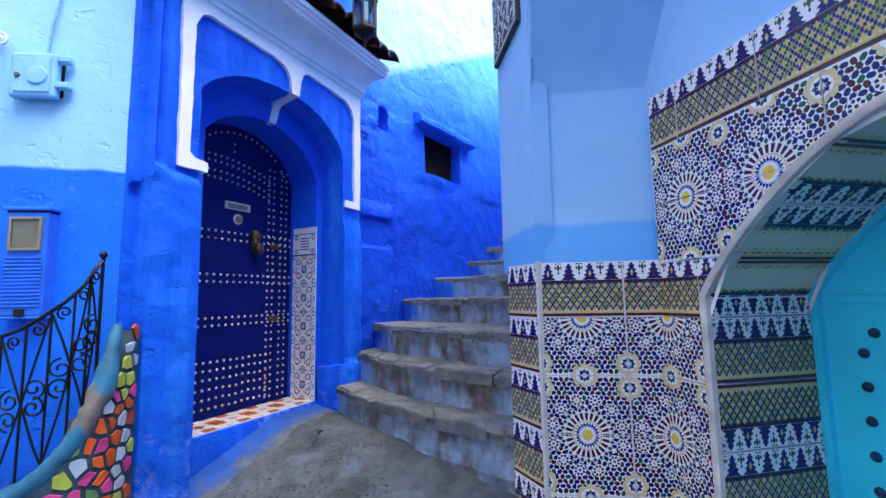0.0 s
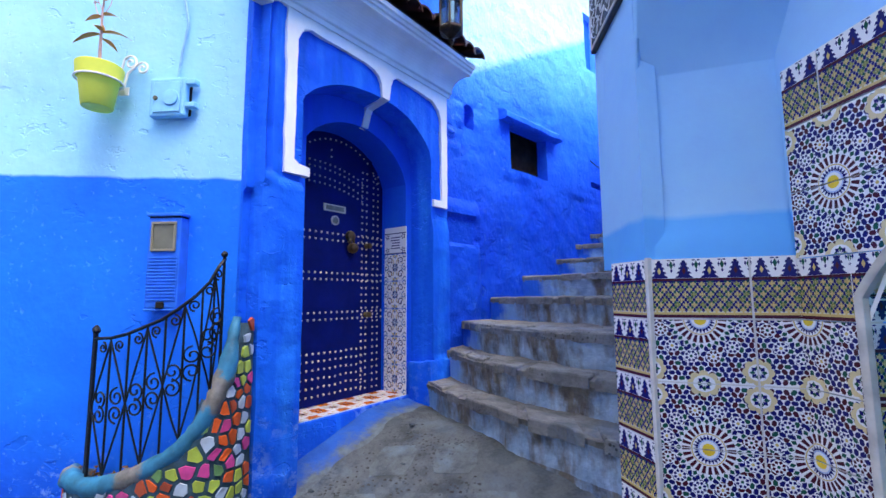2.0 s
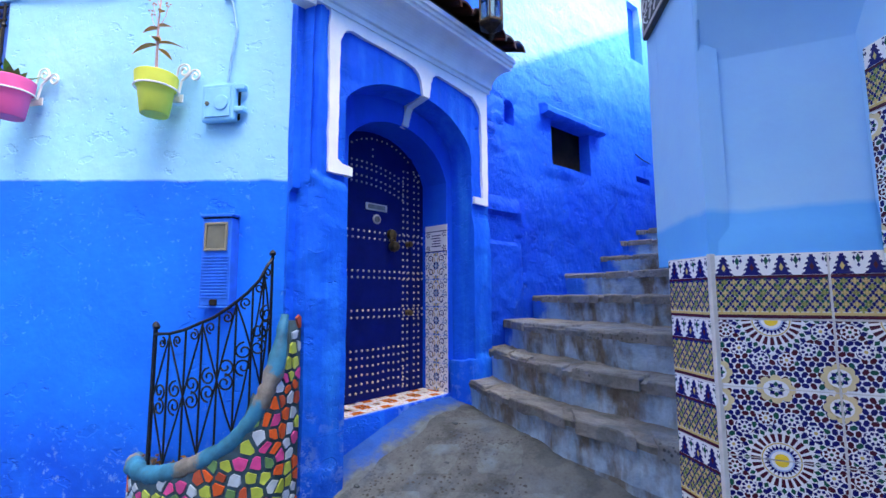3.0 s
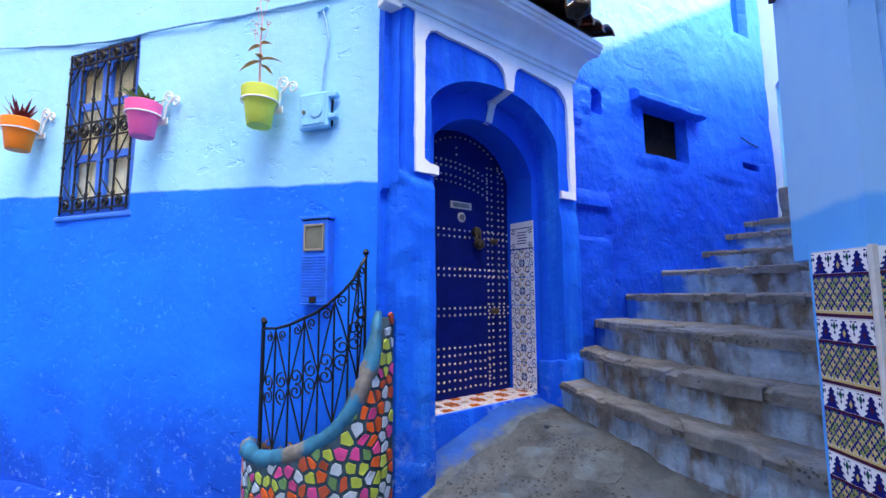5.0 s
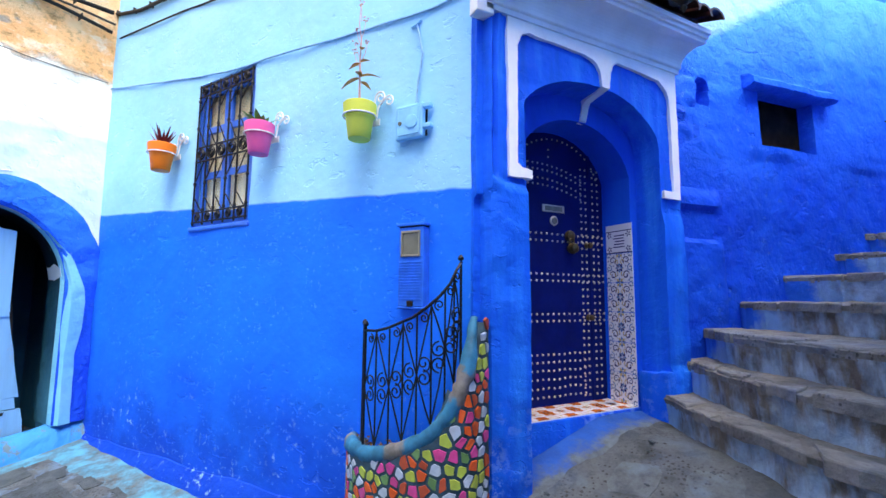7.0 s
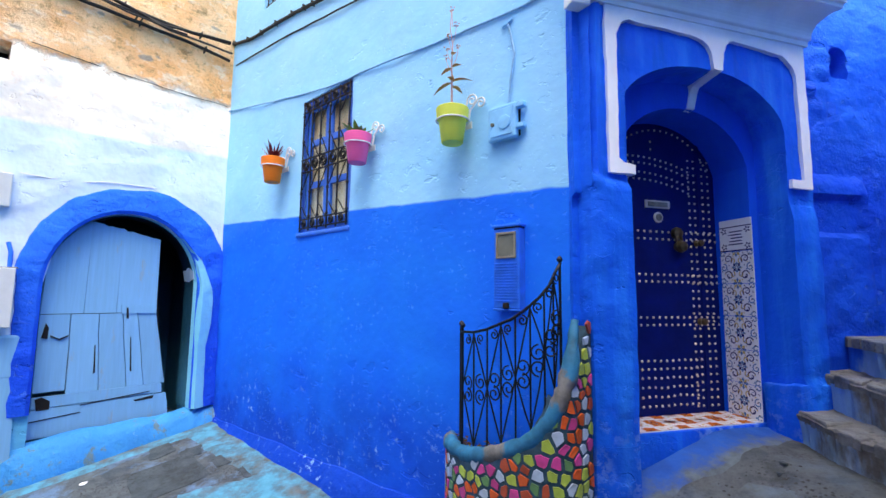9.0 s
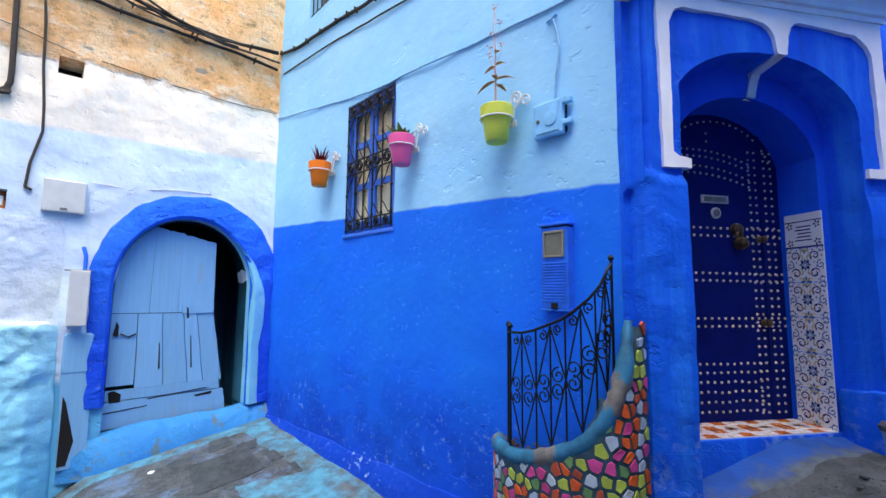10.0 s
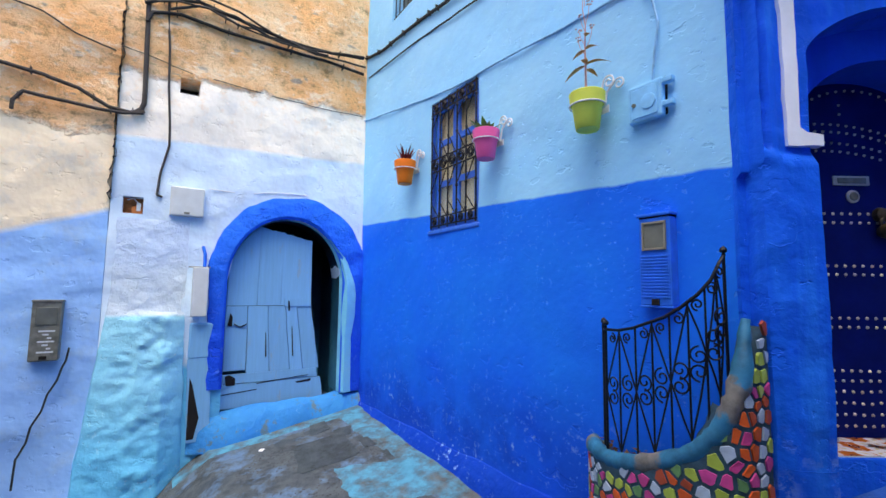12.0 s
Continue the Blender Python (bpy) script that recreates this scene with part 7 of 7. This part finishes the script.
# pillar front: u runs from the inner corner (-0.313) to the free corner (0)
front_tiles = thing("pillar_tiling", PIL_F, "glazed star patterned wall tiles on the pillar front", "tiling")
part("bed", box((-0.335, -0.016, -0.6), (0.0, -0.0025, TOP)), M["grout"], front_tiles)
cache = {}
FLIP = lambda u: Matrix.Translation((u, 0, 0))
for u0, w in ((-0.2205, 0.22), (-0.2225 - 0.105, 0.104)):
    off = 0.0 if w > 0.2 else TW - w
    key = ("b", w)
    if key not in cache:
        cache[key] = border().mesh(w, 0, BH)
    cache[key] = tile_object("tile", cache[key], Matrix.Translation((u0, 0, TOP - BH)), front_tiles)
    z = TOP - BH - 0.002
    k = 0
    while z > -0.5:
        half = ("up" if k % 2 else "down", w)
        if half not in cache:
            lo, hi = (0, TH) if half[0] == "up" else (-TH, 0)
            shifted = Pattern()
            shifted.shapes = [(c, [(x - off, zz - lo) for x, zz in pts], layer) for c, pts, layer in MED.shapes]
            cache[half] = shifted.mesh(w, 0, TH)
        z -= TH + 0.001
        cache[half] = tile_object("tile", cache[half], Matrix.Translation((u0, 0, z)), front_tiles)
        k += 1
# pillar side: stacked border tiles
side_tiles = thing("pillar_side_tiling", PIL_S, "stacked glazed border tiles on the pillar side", "tiling")
part("bed", box((0.0, -0.016, -0.6), (0.152, -0.0025, TOP)), M["grout"], side_tiles)
part("corner_strip", box((-0.006, -0.012, -0.6), (0.005, 0.003, TOP + 0.004), 0.002), M["grout"], side_tiles)
me = border(0.144).mesh(0.144, 0, BH)
z = TOP
while z > -0.4:
    z -= BH + 0.002
    me = tile_object("tile", me, Matrix.Translation((0.007, 0, z)), side_tiles)

# tiled arch: u = -s
arch_tiles = thing("arch_tiling", ARCH_R, "glazed star patterned tiles round the archway", "tiling")
TRIM_IN = 0.008


def inside(s, z):
    return z > tile_arch(s, TRIM_IN) if abs(s - 0.56) < 0.41 + TRIM_IN else True


def arch_tile(pattern, s0, w, h, z, dz):
    """A tile whose lower corner is at s0 + w, z, cut by the arch."""
    cuts = []
    corners = [(s0, z), (s0 + w, z), (s0, z + h), (s0 + w, z + h)]
    ok = [inside(s, zz) for s, zz in corners]
    if not any(ok):
        return
    bm = bmesh.new()
    if all(ok) and inside(s0 + w / 2, z):
        bm.free()
        bm = pattern.mesh(w, dz, dz + h)
        for v in bm.verts:
            v.co.z -= dz
    else:
        n = 16
        bm.free()
        trimmed = Pattern()
        for color, pts, layer in pattern.shapes:
            # cut each shape along the tangent of the arch
            s = s0 + w - sum(p[0] for p in pts) / len(pts)
            if abs(s - 0.56) < 0.40 + TRIM_IN:
                za, zb = tile_arch(s - 0.004, TRIM_IN), tile_arch(s + 0.004, TRIM_IN)
                slope = (zb - za) / 0.008
                pts = clip_half(pts, s0 + w - s, (za + zb) / 2 - z + dz + 0.002, slope, 1.0)
            elif abs(s - 0.56) < 0.41 + TRIM_IN + 0.002:
                pts = clip_half(pts, 0, 1.09 - z + dz, 0, 1)
            if len(pts) > 2:
                trimmed.shapes.append((color, pts, layer))
        bm = trimmed.mesh(w, dz, dz + h)
        for v in bm.verts:
            v.co.z -= dz
        big = [f for f in bm.faces if f.material_index == 0 and (f.calc_area() > 0.25 * w * h or any(v.co.y < -0.001 for v in f.verts))]
        bmesh.ops.delete(bm, geom=big, context="FACES")
        for i in range(n):
            xa, xb = w * i / n, w * (i + 1) / n
            za = max(0, (tile_arch(s0 + w - xa, TRIM_IN) if abs(s0 + w - xa - 0.56) < 0.41 + TRIM_IN else -9) - z)
            zb = max(0, (tile_arch(s0 + w - xb, TRIM_IN) if abs(s0 + w - xb - 0.56) < 0.41 + TRIM_IN else -9) - z)
            if za < h and zb < h:
                bm.faces.new([bm.verts.new(c) for c in ((xa, 0, za), (xb, 0, zb), (xb, 0, h), (xa, 0, h))])
    tile_object("tile", bm, Matrix.Translation((-(s0 + w), 0, z)), arch_tiles)


FR = 1.462
stub = Pattern()
stub.shapes = [(c, [(x - 0.122, zz) for x, zz in pts], layer) for c, pts, layer in BOR.shapes]
arch_tile(stub, 0.004, 0.097, BH, FR, 0)
for k in range(4):
    s0 = 0.004 + 0.2215 * k - (0.006 if k else 0)
    arch_tile(BOR, 0.103 + 0.2215 * k, 0.22, BH, FR, 0)
    arch_tile(MED, s0, 0.22, TH, FR - TH - 0.001, 0)
    arch_tile(MED, s0, 0.22, TH, FR - 2 * TH - 0.002, -TH)
for z, pat, h, dz in [(1.022, BOR, BH - 0.01, 0)] + [(1.022 - (k + 1) * 0.151, MED, TH, -TH if k % 2 == 0 else 0) for k in range(9)]:
    wide = 0.21 if pat is BOR else 0.138
    shifted = Pattern()
    for turn in (0, TW):
        for c, pts, layer in pat.shapes:
            # each tile of the pair keeps to its own side of the joint
            pts = clip_half(clip_half(pts, 0.0008, 0, 1, 0), TW - 0.0008, 0, -1, 0)
            if len(pts) > 2:
                shifted.shapes.append((c, [(x + 0.010 + wide - 0.138 - turn, zz) for x, zz in pts], layer))
    arch_tile(shifted, 0.002, wide, h, z, dz)

# pale trim along the arch edge
bm = bmesh.new()
path = [(0.150, -0.6 + 0.1 * i) for i in range(17)] + tile_arch_line(40)
rings = []
for i, (s, z) in enumerate(path):
    a, b = Vector(path[max(0, i - 1)]), Vector(path[min(len(path) - 1, i + 1)])
    d = (b - a).normalized()
    n = Vector((-d.y, d.x))
    rings.append([bm.verts.new((-(s + n.x * w), y, z + n.y * w)) for w, y in ((-0.003, -0.03), (-0.003, 0.006), (0.002, 0.009), (0.013, 0.008), (0.018, 0.001))])
for a, b in zip(rings, rings[1:]):
    for k in range(4):
        bm.faces.new((a[k], a[k + 1], b[k + 1], b[k]))
structure("trim_tile_arch", bm, M["arch_edge"], ARCH_R, "pale plaster edge of the tiled archway")

# reveal of the arch: border tiles that run into the depth
reveal = thing("reveal_tiling", ARCH_R, "glazed border tiles lining the archway reveal", "tiling")
RD = 0.282
fine = [(0.153, -0.55 + 0.02 * i) for i in range(81)] + tile_arch_line(120, -0.003)
dist = [0.0]
for a, b in zip(fine, fine[1:]):
    dist.append(dist[-1] + math.hypot(b[0] - a[0], b[1] - a[1]))


def reveal_at(d):
    k = max(0, min(len(fine) - 2, next((i for i in range(len(dist) - 1) if dist[i + 1] >= d), len(fine) - 2)))
    f = (d - dist[k]) / max(1e-6, dist[k + 1] - dist[k])
    return Vector((fine[k][0] + (fine[k + 1][0] - fine[k][0]) * f, fine[k][1] + (fine[k + 1][1] - fine[k][1]) * f))


for k in range(int((dist[-1] - 0.094) / (BH + 0.002))):
    d0 = k * (BH + 0.002) + 0.094
    bm = border(RD, BH, k % 2 == 0).mesh(RD, 0, BH)
    for f in [f for f in bm.faces if len(f.verts) == 4 and f.material_index == 0 and f.calc_area() > 0.5 * RD * BH]:
        bm.faces.remove(f)
    for i in range(12):
        za, zb = BH * i / 12 + (0.0008 if i == 0 else 0), BH * (i + 1) / 12 - (0.0008 if i == 11 else 0)
        bm.faces.new([bm.verts.new(c) for c in ((0.0008, 0, za), (RD - 0.0008, 0, za), (RD - 0.0008, 0, zb), (0.0008, 0, zb))])
    for v in bm.verts:
        p, q = reveal_at(d0 + v.co.z), reveal_at(d0 + v.co.z + 0.004)
        way = (q - p).normalized()
        # y of the tile points into the opening
        n = Vector((way.y, -way.x))
        v.co = Vector((-(p.x + n.x * v.co.y), -0.006 - v.co.x, p.y + n.y * v.co.y))
    tile_object("tile", bm, IDENTITY, reveal)

# turquoise door in the archway
tdoor = thing("turquoise_door", ARCH_R @ Matrix.Translation((0, -0.301, 0)), "turquoise painted studded door in the tiled archway", "door")


def door_line(inset):
    return [(-(0.135 + inset), -0.6)] + [(-s, z) for s, z in tile_arch_line(30, 0.015 - inset)] + [(-(0.985 - inset), -0.6)]


outer, inner_l = door_line(0.0), door_line(0.036)
bm = bmesh.new()
rows = [[bm.verts.new((p[0], y, p[1])) for p in line] for line, y in ((outer, -0.02), (outer, 0.012), (inner_l, 0.012), (inner_l, -0.006))]
for a, b in zip(rows, rows[1:]):
    for k in range(len(a) - 1):
        bm.faces.new((a[k], a[k + 1], b[k + 1], b[k]))
part("frame", bm, M["door_turquoise"], tdoor)
part("leaf", prism(door_line(0.030), -0.03, -0.004), M["door_turquoise"], tdoor)
for s in (0.247, 0.40, 0.55):
    for k in range(15):
        part("stud", lathe([(0.0115, 0), (0.010, 0.005), (0.005, 0.009)], sides=10), M["sash_dark"], tdoor, "", Matrix.Translation((-s - (0.024 if k == 0 else 0), -0.004, 0.987 if k == 0 else 1.0145 - 0.0725 * k)) @ pose(0, 0, 0, -90, 0, 0), True)
for z in (1.07, 0.2):
    part("panel_rail", box((-0.94, -0.004, z - 0.02), (-0.18, 0.006, z + 0.0), 0.003), M["door_turquoise"], tdoor)
structure("wall_arch_back", box((-1.5, -0.6, -0.7), (0.1, -0.42, 2.0)), M["void"], ARCH_R, "dark back of the tiled archway", False)

# plaque with carved writing on the pillar house
plaque = thing("plaque", PIL_U, "dark carved plaque with pale curling script", "plaque")
part("board", box((0.055, 0.0, 1.915), (0.345, 0.016, 2.55), 0.003), M["plaque_dark"], plaque)
for lo, hi in (((0.063, 0.016, 1.923), (0.337, 0.019, 1.931)), ((0.063, 0.016, 1.935), (0.070, 0.019, 2.54)), ((0.33, 0.016, 1.935), (0.337, 0.019, 2.54))):
    part("border", box(lo, hi), M["grout"], plaque)
rng = random.Random(3)
for k in range(12):
    z = 1.945 + 0.050 * k
    for j in range(5):
        x = 0.095 + 0.052 * j
        # curling strokes that cannot be read
        part("script_stroke", tube([(x + 0.018 * math.cos(a + j) * (1 + 0.15 * (j % 3)), 0.0165, z + 0.018 + 0.017 * math.sin(a * (1 + 0.3 * ((k + j) % 2)))) for a in [0.4 + 4.6 * i / 9 for i in range(10)]], 0.0028, 4), M["t_white"], plaque)
        part("script_bar", box((x - 0.02, 0.016, z + 0.039), (x + 0.018, 0.0180, z + 0.043), 0.0005), M["t_white"], plaque)

# ---------------------------------------------------------------- jamb tiles and sill tiles of the studded door
jamb = thing("jamb_tiling", FACADE, "white tiles with blue and ochre ornament on the door jamb", "tiling")


def ornament(w, h, seed):
    """Mirrored scrolls and flowers, blue and ochre on white."""
    p = Pattern()
    cx = w / 2

    def curl(x, z, r, a0, turns, color, wide):
        n = 12
        for i in range(n):
            t0, t1 = i / n, (i + 1) / n
            q = []
            for t, o in ((t0, wide), (t1, wide), (t1, -wide), (t0, -wide)):
                rr, a = r * (1 - 0.7 * t) + o, a0 + math.tau * turns * t
                q.append((x + rr * math.cos(a), z + rr * math.sin(a)))
            p.poly(color, q, 2)
            p.poly(color, [(2 * cx - u, v) for u, v in q], 2)

    for z, color in ((h * 0.5, "t_navy"), (0, "t_ochre"), (h, "t_ochre")):
        for k in range(8):
            p.petal(color if k % 2 else "t_blue", cx, z, math.tau * k / 8, 0.008, 0.036, 0.009, 3)
        p.disc("t_blue", cx, z, 0.010, 8, 4)
        p.disc("t_white", cx, z, 0.006, 8, 5)
    for x, z, r, a0, turns, color in ((cx + 0.055, h * 0.25, 0.030, 0.5, 1.1, "t_navy"), (cx + 0.058, h * 0.76, 0.030, 4.0, -1.1, "t_navy"), (cx + 0.030, h * 0.28, 0.018, 2.0, 0.9, "t_ochre"), (cx + 0.028, h * 0.72, 0.018, 4.4, -0.9, "t_ochre"), (cx + 0.090, h * 0.5, 0.026, 1.5, 1.0, "t_blue"), (cx + 0.095, h * 0.06, 0.022, 0.0, 1.0, "t_blue"), (cx + 0.095, h * 0.93, 0.022, 3.0, -1.0, "t_blue")):
        curl(x, z, r, a0, turns, color, 0.0035)
    for k in range(22):
        x, z = cx + 0.012 + 0.095 * ((k * 0.618) % 1), h * (k + 0.5) / 22
        for u in (x, 2 * cx - x):
            p.petal(("t_navy", "t_blue", "t_ochre", "t_maroon")[k % 4], u, z, math.radians(53 * k) * (1 if u == x else -1), -0.008, 0.008, 0.0036, 3)
    return p


JW = 0.222
xa, za = Vector((0, -1, 0)), Vector((0, 0, 1))
me = ornament(JW, 0.2, 0).mesh(JW, 0, 0.2, 0.006)
head = Pattern()
for k in range(5):
    head.poly("t_navy", [(0.06 + 0.006 * (k % 2), 0.040 + 0.020 * k), (0.160 - 0.008 * (k % 3), 0.040 + 0.020 * k), (0.158 - 0.008 * (k % 3), 0.047 + 0.020 * k), (0.062 + 0.006 * (k % 2), 0.047 + 0.020 * k)], 2)
for sx in (0.03, 0.19):
    for sz in (0.03, 0.13):
        for q in range(5):
            head.petal("t_navy", sx, sz, math.radians(72 * q), 0.004, 0.024, 0.006, 2)
head.poly("t_navy", [(0, 0), (JW, 0), (JW, 0.008), (0, 0.008)], 3)
head.poly("t_navy", [(0, 0.152), (JW, 0.152), (JW, 0.158), (0, 0.158)], 3)
for k in range(6):
    m = Matrix.Identity(4)
    m.col[0][:3], m.col[1][:3], m.col[2][:3], m.col[3][:3] = xa, za.cross(xa), za, (-2.392, -0.176, 0.388 + 0.2015 * k)
    if k < 5:
        me = tile_object("tile", me, m, jamb)
    else:
        tile_object("tile", head.mesh(JW, 0, 0.202, 0.006), m, jamb)

sill_tiles = thing("sill_tiling", FACADE, "orange and white patterned tiles on the door sill", "tiling")


def flower_tile(w, h):
    p = Pattern()
    p.poly("t_orange", [(0, 0), (w, 0), (w, h), (0, h)], 1)
    for cx, cz in ((0, 0), (w, 0), (0, h), (w, h), (w / 2, h / 2)):
        for k in range(4):
            a = math.tau * k / 4 + math.pi / 4
            p.disc("t_white", cx + 0.044 * math.cos(a), cz + 0.044 * math.sin(a), 0.040, 16, 2)
            p.petal("t_cream", cx, cz, a, 0.030, 0.066, 0.010, 3)
        p.disc("t_white", cx, cz, 0.03, 12, 2)
        for k in range(4):
            p.petal("t_orange", cx, cz, math.tau * k / 4, 0.0, 0.045, 0.006, 3)
        p.disc("t_maroon", cx, cz, 0.008, 8, 4)
    for cx, cz in ((w / 2, 0), (0, h / 2), (w, h / 2), (w / 2, h)):
        p.disc("t_maroon", cx, cz, 0.020, 10, 2)
        p.disc("t_orange", cx, cz, 0.014, 10, 3)
    return p


me = flower_tile(0.216, 0.25).mesh(0.216, 0, 0.25, 0.006)
for k in range(4):
    m = Matrix.Identity(4)
    m.col[0][:3], m.col[1][:3], m.col[2][:3], m.col[3][:3] = (-1, 0, 0), (0, 0, 1), (0, 1, 0), (-1.528 - 0.2175 * k, -0.428, 0.391)
    me = tile_object("tile", me, m, sill_tiles)

# ---------------------------------------------------------------- paving slabs and litter
slabs = thing("paving_slabs", IDENTITY, "large dark stone slabs set in the alley paving", "paving", "", "structure")
rng = random.Random(5)
for quad_pts in (((-4.63, -1.62), (-4.89, -1.19), (-4.35, -0.91), (-4.08, -1.38)), ((-5.12, -1.62), (-5.23, -1.47), (-4.98, -1.34), (-4.85, -1.50)), ((-4.93, -1.30), (-5.03, -1.14), (-4.82, -1.10), (-4.76, -1.23)), ((-4.66, -0.98), (-4.74, -0.82), (-4.55, -0.74), (-4.46, -0.90)), ((-4.36, -0.72), (-4.44, -0.60), (-4.24, -0.50), (-4.17, -0.62)), ((-3.15, -0.65), (-3.30, -0.40), (-2.95, -0.2), (-2.75, -0.45))):
    bm = bmesh.new()
    pts = []
    for k in range(4):
        a, b = Vector(quad_pts[k]), Vector(quad_pts[(k + 1) % 4])
        for f in (0.08, 0.35, 0.65, 0.92):
            p = a.lerp(b, f)
            pts.append((p.x + rng.uniform(-0.012, 0.012), p.y + rng.uniform(-0.012, 0.012)))
    top = [bm.verts.new((x, y, ground_height(x, y) + 0.006)) for x, y in pts]
    low = [bm.verts.new((x * 1.0, y, ground_height(x, y) - 0.02)) for x, y in pts]
    bm.faces.new(top)
    for k in range(16):
        bm.faces.new((low[k], low[(k + 1) % 16], top[(k + 1) % 16], top[k]))
    mesh_object("slab", bm, M["slab"], IDENTITY, False, slabs)

# a patch of light blue paint on the alley paving
bm = bmesh.new()
rows = []
for i in range(25):
    f = i / 24
    row = []
    for k in range(13):
        g = k / 12
        x = -4.20 + 0.62 * g + 0.30 * f * 0.1 + lump((f * 3, g * 3, 0), 0.05, 2.0)
        y = -0.42 - 0.72 * f + 0.34 * g + lump((f * 3, g * 3, 8), 0.05, 2.0)
        inside_patch = 0 < i < 24 and 0 < k < 12
        row.append(bm.verts.new((x, y, ground_height(x, y) + (0.007 if inside_patch else -0.004))))
    rows.append(row)
for a, b in zip(rows, rows[1:]):
    for k in range(12):
        bm.faces.new((a[k], a[k + 1], b[k + 1], b[k]))
structure("trim_paint_patch", bm, M["cyan_ground"], IDENTITY, "patch of turquoise paint worn into the alley paving")

# flat stones set in the landing, with small pebbles in the joints between them
landing_stones = thing("landing_stones", IDENTITY, "flat grey stones set in the cement of the landing", "paving", "", "structure")
rng = random.Random(21)
PITCH, TURN_C, TURN_S = 0.33, math.cos(0.42), math.sin(0.42)
joints = []


def landing_point(a, b):
    return -1.35 + a * TURN_C - b * TURN_S, 1.55 + a * TURN_S + b * TURN_C


def on_landing(x, y):
    return edge(y) + 0.30 < x < -0.45 and 0.55 < y < 2.22 - 0.45 * (x + 2.1)


for i in range(-6, 8):
    for j in range(-6, 7):
        x, y = landing_point(i * PITCH + 0.10 * (j % 2), j * PITCH)
        for row in (-0.10, 0.0, 0.10):
            # pebbles lie in short rows along the joints
            for k in range(9):
                f = (k + 0.5) / 9 - 0.5
                if rng.random() < 0.30:
                    continue
                for a, b in ((f, 0.5 + row), (0.5 + row, f)):
                    joints.append(landing_point((i + a + rng.uniform(-0.03, 0.03)) * PITCH + 0.10 * (j % 2), (j + b + rng.uniform(-0.03, 0.03)) * PITCH))
        if not on_landing(x, y) or rng.random() < 0.08:
            continue
        bm = bmesh.new()
        top, low = [], []
        n = 14
        for k in range(n):
            ang = math.tau * k / n
            r = 0.118 * (1 / max(abs(math.cos(ang)), abs(math.sin(ang)))) ** 0.85 * rng.uniform(0.93, 1.04)
            dx, dy = r * math.cos(ang), r * math.sin(ang)
            px, py = x + dx * TURN_C - dy * TURN_S, y + dx * TURN_S + dy * TURN_C
            h = ramp_height(px, py) + lump((px, py, 3), 0.012, 3)
            low.append(bm.verts.new((px, py, h - 0.02)))
            qx, qy = x + (px - x) * 0.96, y + (py - y) * 0.96
            top.append(bm.verts.new((qx, qy, ramp_height(qx, qy) + lump((qx, qy, 3), 0.012, 3) + 0.003)))
        for k in range(n):
            bm.faces.new((low[k], low[(k + 1) % n], top[(k + 1) % n], top[k]))
        bm.faces.new(top)
        mesh_object("stone", bm, M["landing_stone"], IDENTITY, True, landing_stones)


def pebble_bed(name, places, height, words):
    """Small dark pebbles pressed into the paving, as one mesh."""
    bm = bmesh.new()
    for x, y in places:
        r, a = rng.uniform(0.006, 0.0125), rng.uniform(0, 3)
        z = height(x, y)
        ring = [bm.verts.new((x + r * math.cos(a + k * math.tau / 6) * (1.35 if k % 3 == 0 else 1), y + r * math.sin(a + k * math.tau / 6), z - 0.002)) for k in range(6)]
        cap = bm.verts.new((x, y, z + r * 0.35))
        for k in range(6):
            bm.faces.new((ring[k], ring[(k + 1) % 6], cap))
    ob = tagged(mesh_object(name, bm, M["pebble"], IDENTITY, True), words, "pebbles", "", "stuff")
    return ob


pebble_bed("pebbles", [p for p in joints if on_landing(*p)], lambda x, y: ramp_height(x, y) + lump((x, y, 3), 0.012, 3), "small dark pebbles pressed into the landing joints")
alley = [(rng.uniform(-5.3, -2.9), rng.uniform(-1.9, -0.5)) for _ in range(1500)]
alley = [p for p in alley if noise.noise(Vector((p[0] * 2.2, p[1] * 2.2, 0))) > 0.02 and (WALL_A.inverted() @ Vector((p[0], p[1], 0))).y > 0.3 and (ARCH_INV @ Vector((p[0], p[1], 0))).y > 0.35]
pebble_bed("pebbles", alley, ground_height, "small dark pebbles pressed into the alley paving")

for x, y, s in ((-1.80, 2.02, 0.020), (-1.77, 1.95, 0.012), (-1.93, 1.42, 0.018), (-4.62, -1.92, 0.03), (-1.62, 1.75, 0.014), (-1.45, 1.98, 0.012)):
    z = ramp_height(x, y) if x > -2.5 else ground_height(x, y)
    bm = bmesh.new()
    add_box(bm, (-s, -s * 0.6, 0), (s, s * 0.6, s * 0.35), s * 0.15)
    for v in bm.verts:
        v.co += Vector((lump(v.co * 60, s * 0.35, 1), lump(v.co * 60 + Vector((3, 1, 2)), s * 0.35, 1), 0))
    tagged(mesh_object("pebble", bm, M["slab" if x > -3 else "white"], Matrix.Translation((x, y, z + 0.004))), "small loose stone lying on the paving", "stone", "loose stones")
